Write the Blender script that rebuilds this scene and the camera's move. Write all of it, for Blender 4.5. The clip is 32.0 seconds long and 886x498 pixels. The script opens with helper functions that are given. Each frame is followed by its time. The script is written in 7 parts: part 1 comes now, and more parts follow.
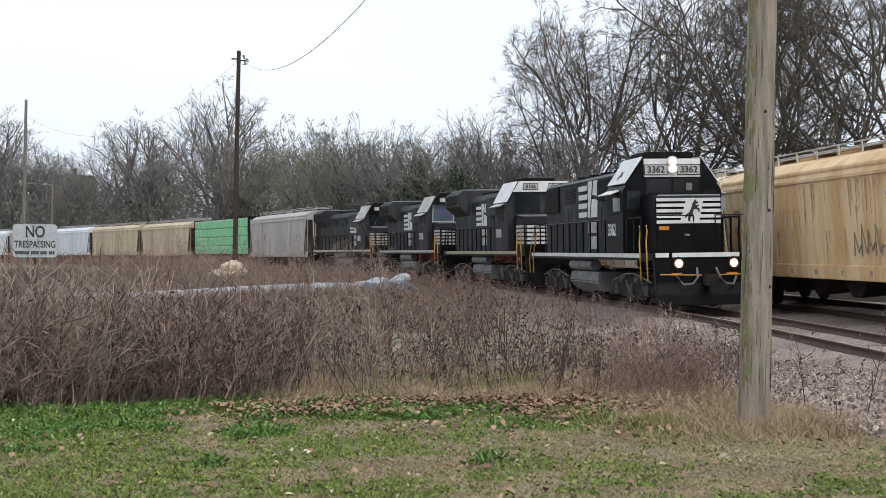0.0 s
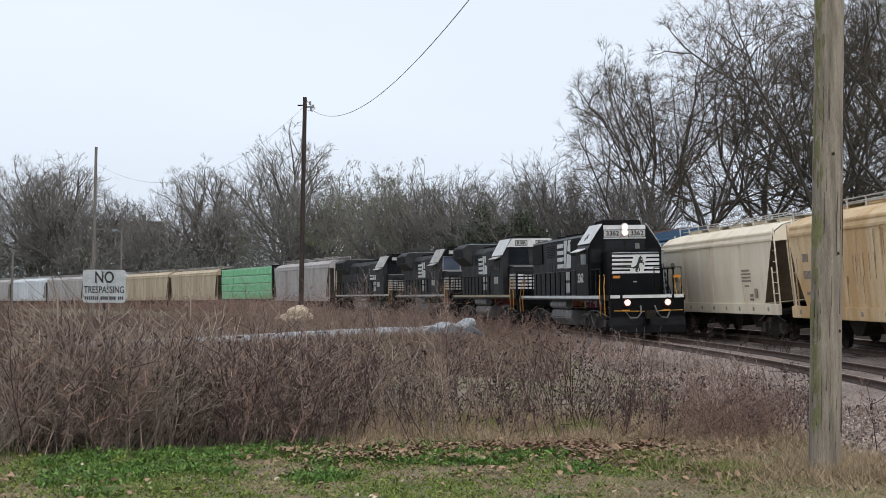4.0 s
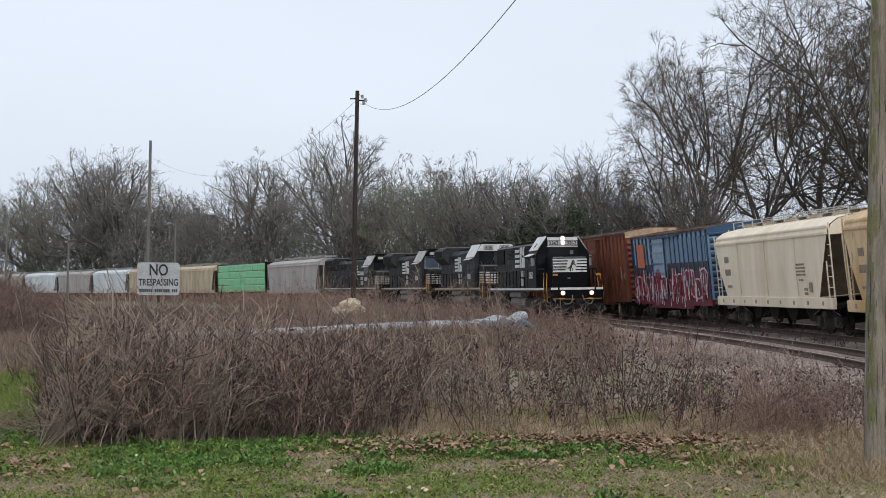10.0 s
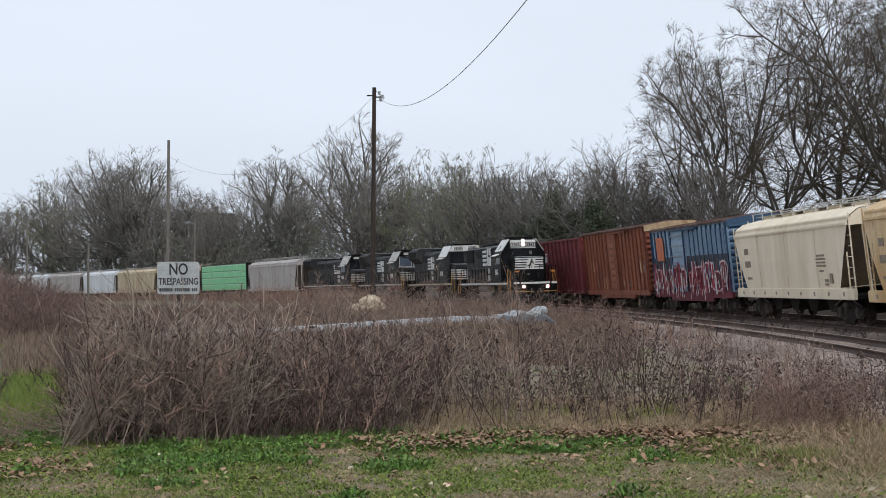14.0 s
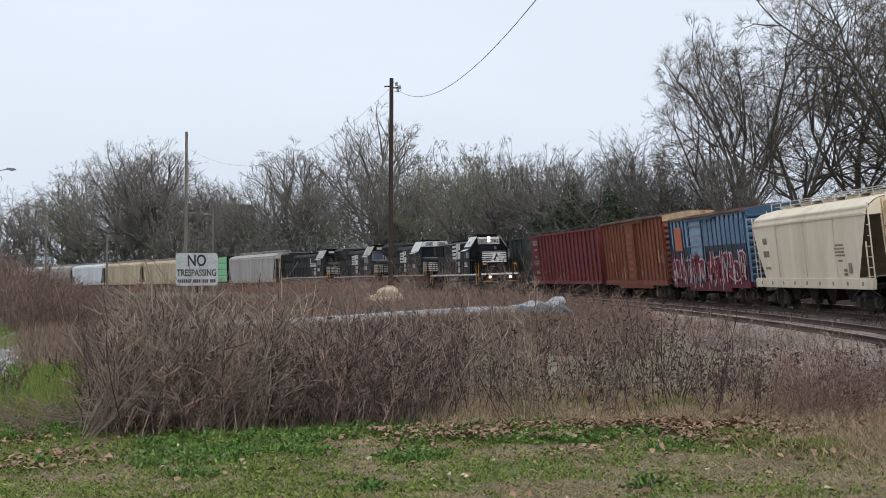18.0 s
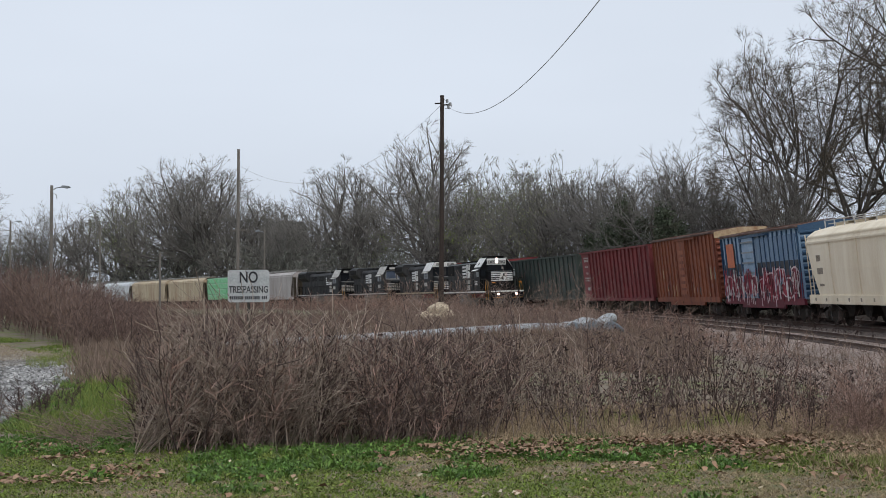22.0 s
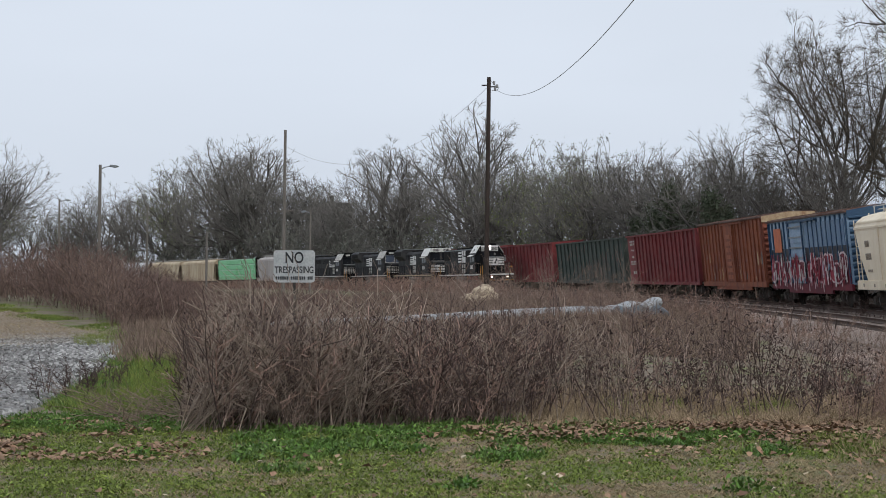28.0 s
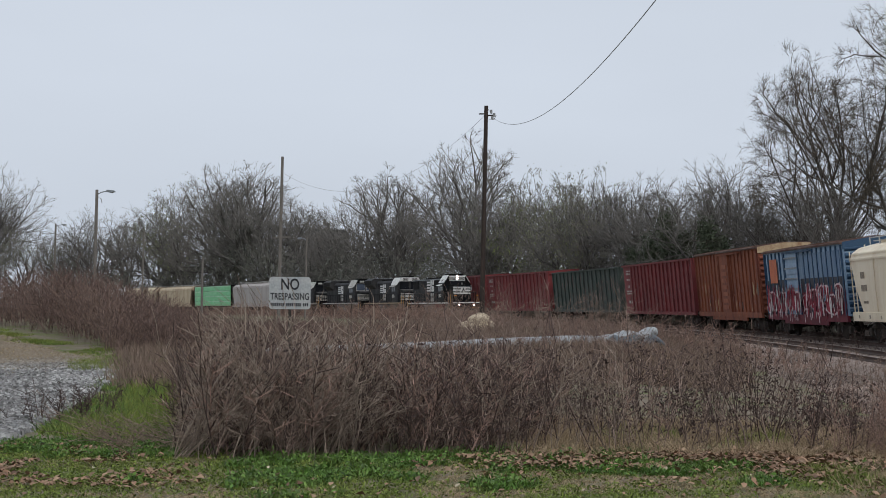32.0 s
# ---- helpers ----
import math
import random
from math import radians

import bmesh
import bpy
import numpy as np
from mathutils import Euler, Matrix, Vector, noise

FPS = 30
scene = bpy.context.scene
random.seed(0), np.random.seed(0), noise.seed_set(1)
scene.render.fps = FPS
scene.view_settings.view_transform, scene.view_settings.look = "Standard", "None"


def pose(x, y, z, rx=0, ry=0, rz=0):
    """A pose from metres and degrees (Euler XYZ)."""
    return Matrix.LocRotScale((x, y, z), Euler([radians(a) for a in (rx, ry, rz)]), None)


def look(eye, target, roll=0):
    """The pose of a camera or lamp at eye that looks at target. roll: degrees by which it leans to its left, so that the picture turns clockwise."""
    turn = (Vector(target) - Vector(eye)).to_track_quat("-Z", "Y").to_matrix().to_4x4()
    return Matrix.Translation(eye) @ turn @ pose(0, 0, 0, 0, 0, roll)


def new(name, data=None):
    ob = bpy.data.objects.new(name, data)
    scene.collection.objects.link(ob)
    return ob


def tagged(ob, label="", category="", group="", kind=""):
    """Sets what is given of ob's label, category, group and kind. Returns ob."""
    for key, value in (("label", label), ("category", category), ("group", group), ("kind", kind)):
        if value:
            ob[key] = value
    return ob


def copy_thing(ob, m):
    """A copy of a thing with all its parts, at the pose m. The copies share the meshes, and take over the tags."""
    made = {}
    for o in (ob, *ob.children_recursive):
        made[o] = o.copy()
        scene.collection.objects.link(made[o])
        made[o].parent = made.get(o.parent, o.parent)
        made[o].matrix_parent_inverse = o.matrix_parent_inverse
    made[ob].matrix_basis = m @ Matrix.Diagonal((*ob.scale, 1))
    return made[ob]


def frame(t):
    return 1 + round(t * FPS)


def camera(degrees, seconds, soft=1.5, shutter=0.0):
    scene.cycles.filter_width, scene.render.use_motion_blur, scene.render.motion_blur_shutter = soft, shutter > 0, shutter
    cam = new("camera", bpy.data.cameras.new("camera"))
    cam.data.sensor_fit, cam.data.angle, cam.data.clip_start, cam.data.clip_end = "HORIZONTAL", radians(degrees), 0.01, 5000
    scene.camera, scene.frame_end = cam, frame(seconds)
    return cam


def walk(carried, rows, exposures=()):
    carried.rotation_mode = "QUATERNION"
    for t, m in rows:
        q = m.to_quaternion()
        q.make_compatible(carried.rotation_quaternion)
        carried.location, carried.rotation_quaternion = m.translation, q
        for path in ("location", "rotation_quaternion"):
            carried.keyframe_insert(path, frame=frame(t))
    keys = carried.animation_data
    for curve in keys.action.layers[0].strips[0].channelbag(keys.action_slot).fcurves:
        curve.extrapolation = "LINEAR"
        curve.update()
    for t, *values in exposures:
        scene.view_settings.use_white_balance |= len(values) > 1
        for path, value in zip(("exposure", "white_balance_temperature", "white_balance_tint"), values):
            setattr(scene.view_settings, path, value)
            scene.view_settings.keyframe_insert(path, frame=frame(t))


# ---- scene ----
# ---- the camera: it stands still in the yard and pans by hand ----
EYE = (0.0, 0.0, 1.7)
cam = camera(33.1, 32.0, soft=0.7)
# seconds, turn to the right, tilt up and lean, in degrees
PATH = (
    (0, 7.69, -0.05, -0.81), (0.5, 7.88, 0.57, -0.54), (1, 8.18, 0.00, -0.81), (1.5, 7.83, 0.41, -0.98), (2, 6.79, 0.50, -0.70),
    (2.5, 5.51, 0.95, -0.89), (3, 5.27, 1.61, -0.91), (3.5, 5.28, 1.69, -0.98), (5.5, 4.54, 1.75, -0.44), (6, 3.91, 1.61, -0.57),
    (6.5, 3.73, 1.76, -0.24), (7, 3.08, 1.83, -0.20), (7.5, 3.31, 1.45, -0.20), (8, 2.93, 0.88, -0.91), (8.5, 2.44, 0.88, -0.98),
    (9, 2.76, 1.23, -1.01), (9.5, 3.07, 1.39, -1.04), (10, 3.21, 1.47, -0.82), (10.5, 3.39, 1.11, -1.21), (11, 3.47, 0.93, -1.45),
    (11.5, 3.25, 0.60, -1.72), (12, 3.47, 0.76, -1.68), (12.5, 2.83, 0.81, -1.59), (13, 2.58, 1.61, -1.38), (13.5, 2.47, 1.66, -1.68),
    (14, 2.48, 1.32, -1.54), (14.5, 1.68, 0.97, -1.69), (16.5, 2.17, 1.28, -1.37), (17, 2.69, 1.38, -1.24), (17.5, 2.59, 1.16, -1.33),
    (18, 1.79, 0.98, -1.68), (18.5, 1.26, 1.02, -1.79), (19, 1.30, 1.56, -1.45), (19.5, 0.79, 1.70, -1.42), (20, 0.31, 1.39, -1.62),
    (20.5, -0.05, 1.38, -1.67), (21, -0.05, 1.57, -1.60), (21.5, 0.04, 1.73, -1.61), (22, -0.14, 1.68, -1.68), (22.5, -1.68, 1.08, -1.92),
    (23, -2.15, 1.15, -1.73), (23.5, -3.55, 1.65, -1.17), (24, -3.24, 1.61, -1.07), (24.5, -3.32, 1.79, -1.25), (25, -2.41, 2.40, -1.10),
    (25.5, -2.36, 2.19, -1.01), (27.5, -1.92, 1.36, -0.97), (28, -1.90, 1.03, -1.13), (28.5, -1.77, 0.71, -1.27), (29, -1.63, 0.94, -1.07),
    (29.5, -1.50, 1.02, -1.01), (30, -1.62, 1.16, -0.79), (30.5, -1.54, 1.60, -0.75), (31, -1.65, 2.13, -1.11), (31.5, -1.39, 2.09, -0.95),
    (32, -1.73, 2.10, -0.64),
)
walk(cam, [(t, pose(*EYE, 90 + up, 0, -turn) @ pose(0, 0, 0, 0, 0, lean)) for t, turn, up, lean in PATH],
     exposures=((0, 0.26), (1, 0.46), (2, 0.33), (3, 0.12), (3.5, 0.05), (5.5, -0.08), (9, -0.1), (12, -0.03), (14, -0.1), (17, -0.05), (19, -0.15), (20, -0.2), (22, -0.24), (25, -0.47), (27.5, -0.32), (29, -0.16), (30.5, -0.25), (32, -0.42)))

# ---- world and sun: an overcast day ----
world = bpy.data.worlds.new("overcast_sky")
scene.world = world
world.use_nodes = True
wn, wl = world.node_tree.nodes, world.node_tree.links
wn.clear()
sky = wn.new("ShaderNodeTexSky")
sky.sky_type = "NISHITA"
sky.sun_disc = False
sky.sun_elevation, sky.sun_rotation = radians(48), radians(150)
sky.air_density, sky.dust_density, sky.ozone_density = 1.0, 4.0, 1.0
pale = wn.new("ShaderNodeHueSaturation")
pale.inputs["Saturation"].default_value = 0.22
veil = wn.new("ShaderNodeMixRGB")
veil.inputs[0].default_value = 0.82
veil.inputs[2].default_value = (6.2, 6.85, 7.85, 1)
cover = wn.new("ShaderNodeTexNoise")
cover.inputs["Scale"].default_value = 1.6
cover.inputs["Detail"].default_value = 4
coord = wn.new("ShaderNodeTexCoord")
flat = wn.new("ShaderNodeMapping")
flat.inputs["Scale"].default_value = (1, 1, 3.5)
shade = wn.new("ShaderNodeMapRange")
shade.inputs["To Min"].default_value, shade.inputs["To Max"].default_value = 0.86, 1.12
clouds = wn.new("ShaderNodeMixRGB")
clouds.blend_type, clouds.inputs[0].default_value = "MULTIPLY", 1.0
back = wn.new("ShaderNodeBackground")
back.inputs["Strength"].default_value = 0.14
wout = wn.new("ShaderNodeOutputWorld")
wl.new(sky.outputs[0], pale.inputs["Color"])
wl.new(pale.outputs[0], veil.inputs[1])
wl.new(coord.outputs["Generated"], flat.inputs[0])
wl.new(flat.outputs[0], cover.inputs["Vector"])
wl.new(cover.outputs["Fac"], shade.inputs["Value"])
wl.new(veil.outputs[0], clouds.inputs[1])
wl.new(shade.outputs[0], clouds.inputs[2])
wl.new(clouds.outputs[0], back.inputs["Color"])
wl.new(back.outputs[0], wout.inputs["Surface"])

sun = new("sun", bpy.data.lights.new("sun", "SUN"))
sun.data.energy, sun.data.angle, sun.data.color = 1.25, radians(35), (1.0, 0.97, 0.93)
sun.matrix_world = look((0, 0, 60), (-14, 30, 20))


# ---- materials ----
def material(name, base, second=None, rough=0.7, metal=0.0, scale=3.0, fine=40.0, bump=0.3, mix=(0.4, 0.65), stretch=(1, 1, 1), vary=0.0, glow=0.0, spec=0.4):
    m = bpy.data.materials.new(name)
    m.use_nodes = True
    n, l = m.node_tree.nodes, m.node_tree.links
    p = n["Principled BSDF"]
    p.inputs["Roughness"].default_value, p.inputs["Metallic"].default_value = rough, metal
    p.inputs["Specular IOR Level"].default_value = spec
    second = second or tuple(c * 0.72 for c in base)
    tc, mp = n.new("ShaderNodeTexCoord"), n.new("ShaderNodeMapping")
    mp.inputs["Scale"].default_value = stretch
    l.new(tc.outputs["Object"], mp.inputs[0])
    big, small = n.new("ShaderNodeTexNoise"), n.new("ShaderNodeTexNoise")
    big.inputs["Scale"].default_value, big.inputs["Detail"].default_value, big.inputs["Roughness"].default_value = scale, 6, 0.62
    small.inputs["Scale"].default_value, small.inputs["Detail"].default_value = fine, 3
    l.new(mp.outputs[0], big.inputs["Vector"])
    l.new(mp.outputs[0], small.inputs["Vector"])
    ramp = n.new("ShaderNodeMapRange")
    ramp.inputs["From Min"].default_value, ramp.inputs["From Max"].default_value = mix
    l.new(big.outputs["Fac"], ramp.inputs["Value"])
    col = n.new("ShaderNodeMixRGB")
    col.inputs[1].default_value, col.inputs[2].default_value = (*base, 1), (*second, 1)
    l.new(ramp.outputs[0], col.inputs[0])
    grain = n.new("ShaderNodeMixRGB")
    grain.blend_type, grain.inputs[0].default_value = "OVERLAY", 0.35
    l.new(col.outputs[0], grain.inputs[1])
    l.new(small.outputs["Fac"], grain.inputs[2])
    last = grain
    if vary:
        oi, hs, mr = n.new("ShaderNodeNewGeometry"), n.new("ShaderNodeHueSaturation"), n.new("ShaderNodeMapRange")
        mr.inputs["To Min"].default_value, mr.inputs["To Max"].default_value = 1 - vary, 1 + vary
        l.new(oi.outputs["Random Per Island"], mr.inputs["Value"])
        l.new(mr.outputs[0], hs.inputs["Value"])
        l.new(grain.outputs[0], hs.inputs["Color"])
        last = hs
    l.new(last.outputs[0], p.inputs["Base Color"])
    if bump:
        b = n.new("ShaderNodeBump")
        b.inputs["Strength"].default_value, b.inputs["Distance"].default_value = bump, 0.02
        l.new(small.outputs["Fac"], b.inputs["Height"])
        l.new(b.outputs[0], p.inputs["Normal"])
    if glow:
        p.inputs["Emission Color"].default_value, p.inputs["Emission Strength"].default_value = (*base, 1), glow
    return m


def ground_material():
    """Bare soil, moss green, straw and brown litter, in patches."""
    m = material("soil_and_turf", (0.185, 0.15, 0.108), (0.12, 0.095, 0.07), 0.95, scale=0.9, fine=22, bump=0.9)
    n, l = m.node_tree.nodes, m.node_tree.links
    p = n["Principled BSDF"]
    tc = n["Texture Coordinate"]
    was = p.inputs["Base Color"].links[0].from_socket
    patch = n.new("ShaderNodeTexNoise")
    patch.inputs["Scale"].default_value, patch.inputs["Detail"].default_value = 0.9, 5
    l.new(tc.outputs["Object"], patch.inputs["Vector"])
    mr = n.new("ShaderNodeMapRange")
    mr.inputs["From Min"].default_value, mr.inputs["From Max"].default_value = 0.47, 0.6
    l.new(patch.outputs["Fac"], mr.inputs["Value"])
    mx = n.new("ShaderNodeMixRGB")
    mx.inputs[2].default_value = (0.13, 0.145, 0.05, 1)
    l.new(mr.outputs[0], mx.inputs[0])
    l.new(was, mx.inputs[1])
    l.new(mx.outputs[0], p.inputs["Base Color"])
    return m


def stones_material(name, colours, size, spread=1.0, tan=False):
    """Crushed stone: cells with their own tone and relief."""
    m = bpy.data.materials.new(name)
    m.use_nodes = True
    n, l = m.node_tree.nodes, m.node_tree.links
    p = n["Principled BSDF"]
    p.inputs["Roughness"].default_value = 0.92
    tc, vo, rp = n.new("ShaderNodeTexCoord"), n.new("ShaderNodeTexVoronoi"), n.new("ShaderNodeValToRGB")
    vo.inputs["Scale"].default_value = 1 / size
    l.new(tc.outputs["Object"], vo.inputs["Vector"])
    sep = n.new("ShaderNodeSeparateColor")
    l.new(vo.outputs["Color"], sep.inputs[0])
    l.new(sep.outputs[0], rp.inputs[0])
    rp.color_ramp.elements[0].color = (*colours[0], 1)
    rp.color_ramp.elements[1].color = (*colours[-1], 1)
    for i, c in enumerate(colours[1:-1], 1):
        e = rp.color_ramp.elements.new(i / (len(colours) - 1))
        e.color = (*c, 1)
    no, mr, mx = n.new("ShaderNodeTexNoise"), n.new("ShaderNodeMapRange"), n.new("ShaderNodeMixRGB")
    no.inputs["Scale"].default_value, no.inputs["Detail"].default_value = 0.35, 5
    l.new(tc.outputs["Object"], no.inputs["Vector"])
    mr.inputs["From Min"].default_value, mr.inputs["From Max"].default_value = 0.4, 0.65
    mr.inputs["To Min"].default_value, mr.inputs["To Max"].default_value = 0.65, 1.1
    l.new(no.outputs["Fac"], mr.inputs["Value"])
    mx.blend_type, mx.inputs[0].default_value = "MULTIPLY", spread
    geo, each, tone = n.new("ShaderNodeNewGeometry"), n.new("ShaderNodeMapRange"), n.new("ShaderNodeHueSaturation")
    each.inputs["To Min"].default_value, each.inputs["To Max"].default_value = 0.6, 1.2
    l.new(geo.outputs["Random Per Island"], each.inputs["Value"])
    l.new(each.outputs[0], tone.inputs["Value"])
    l.new(rp.outputs[0], tone.inputs["Color"])
    l.new(tone.outputs[0], mx.inputs[1])
    l.new(mr.outputs[0], mx.inputs[2])
    l.new(mx.outputs[0], p.inputs["Base Color"])
    if tan:
        # bare tan dirt over the far half of the lot
        pos, far, wob, dirt = n.new("ShaderNodeSeparateXYZ"), n.new("ShaderNodeMapRange"), n.new("ShaderNodeMath"), n.new("ShaderNodeMixRGB")
        far.inputs["From Min"].default_value, far.inputs["From Max"].default_value = 50, 60
        far.inputs["To Max"].default_value = 0.85
        wob.operation, wob.inputs[1].default_value = "MULTIPLY_ADD", 14
        l.new(tc.outputs["Object"], pos.inputs[0])
        l.new(no.outputs["Fac"], wob.inputs[0])
        l.new(pos.outputs["Y"], wob.inputs[2])
        l.new(wob.outputs[0], far.inputs["Value"])
        l.new(far.outputs[0], dirt.inputs[0])
        l.new(mx.outputs[0], dirt.inputs[1])
        dirt.inputs[2].default_value = (0.25, 0.195, 0.13, 1)
        l.new(dirt.outputs[0], p.inputs["Base Color"])
    b = n.new("ShaderNodeBump")
    b.inputs["Strength"].default_value, b.inputs["Distance"].default_value = 0.9, size * 0.5
    l.new(vo.outputs["Distance"], b.inputs["Height"])
    l.new(b.outputs[0], p.inputs["Normal"])
    return m


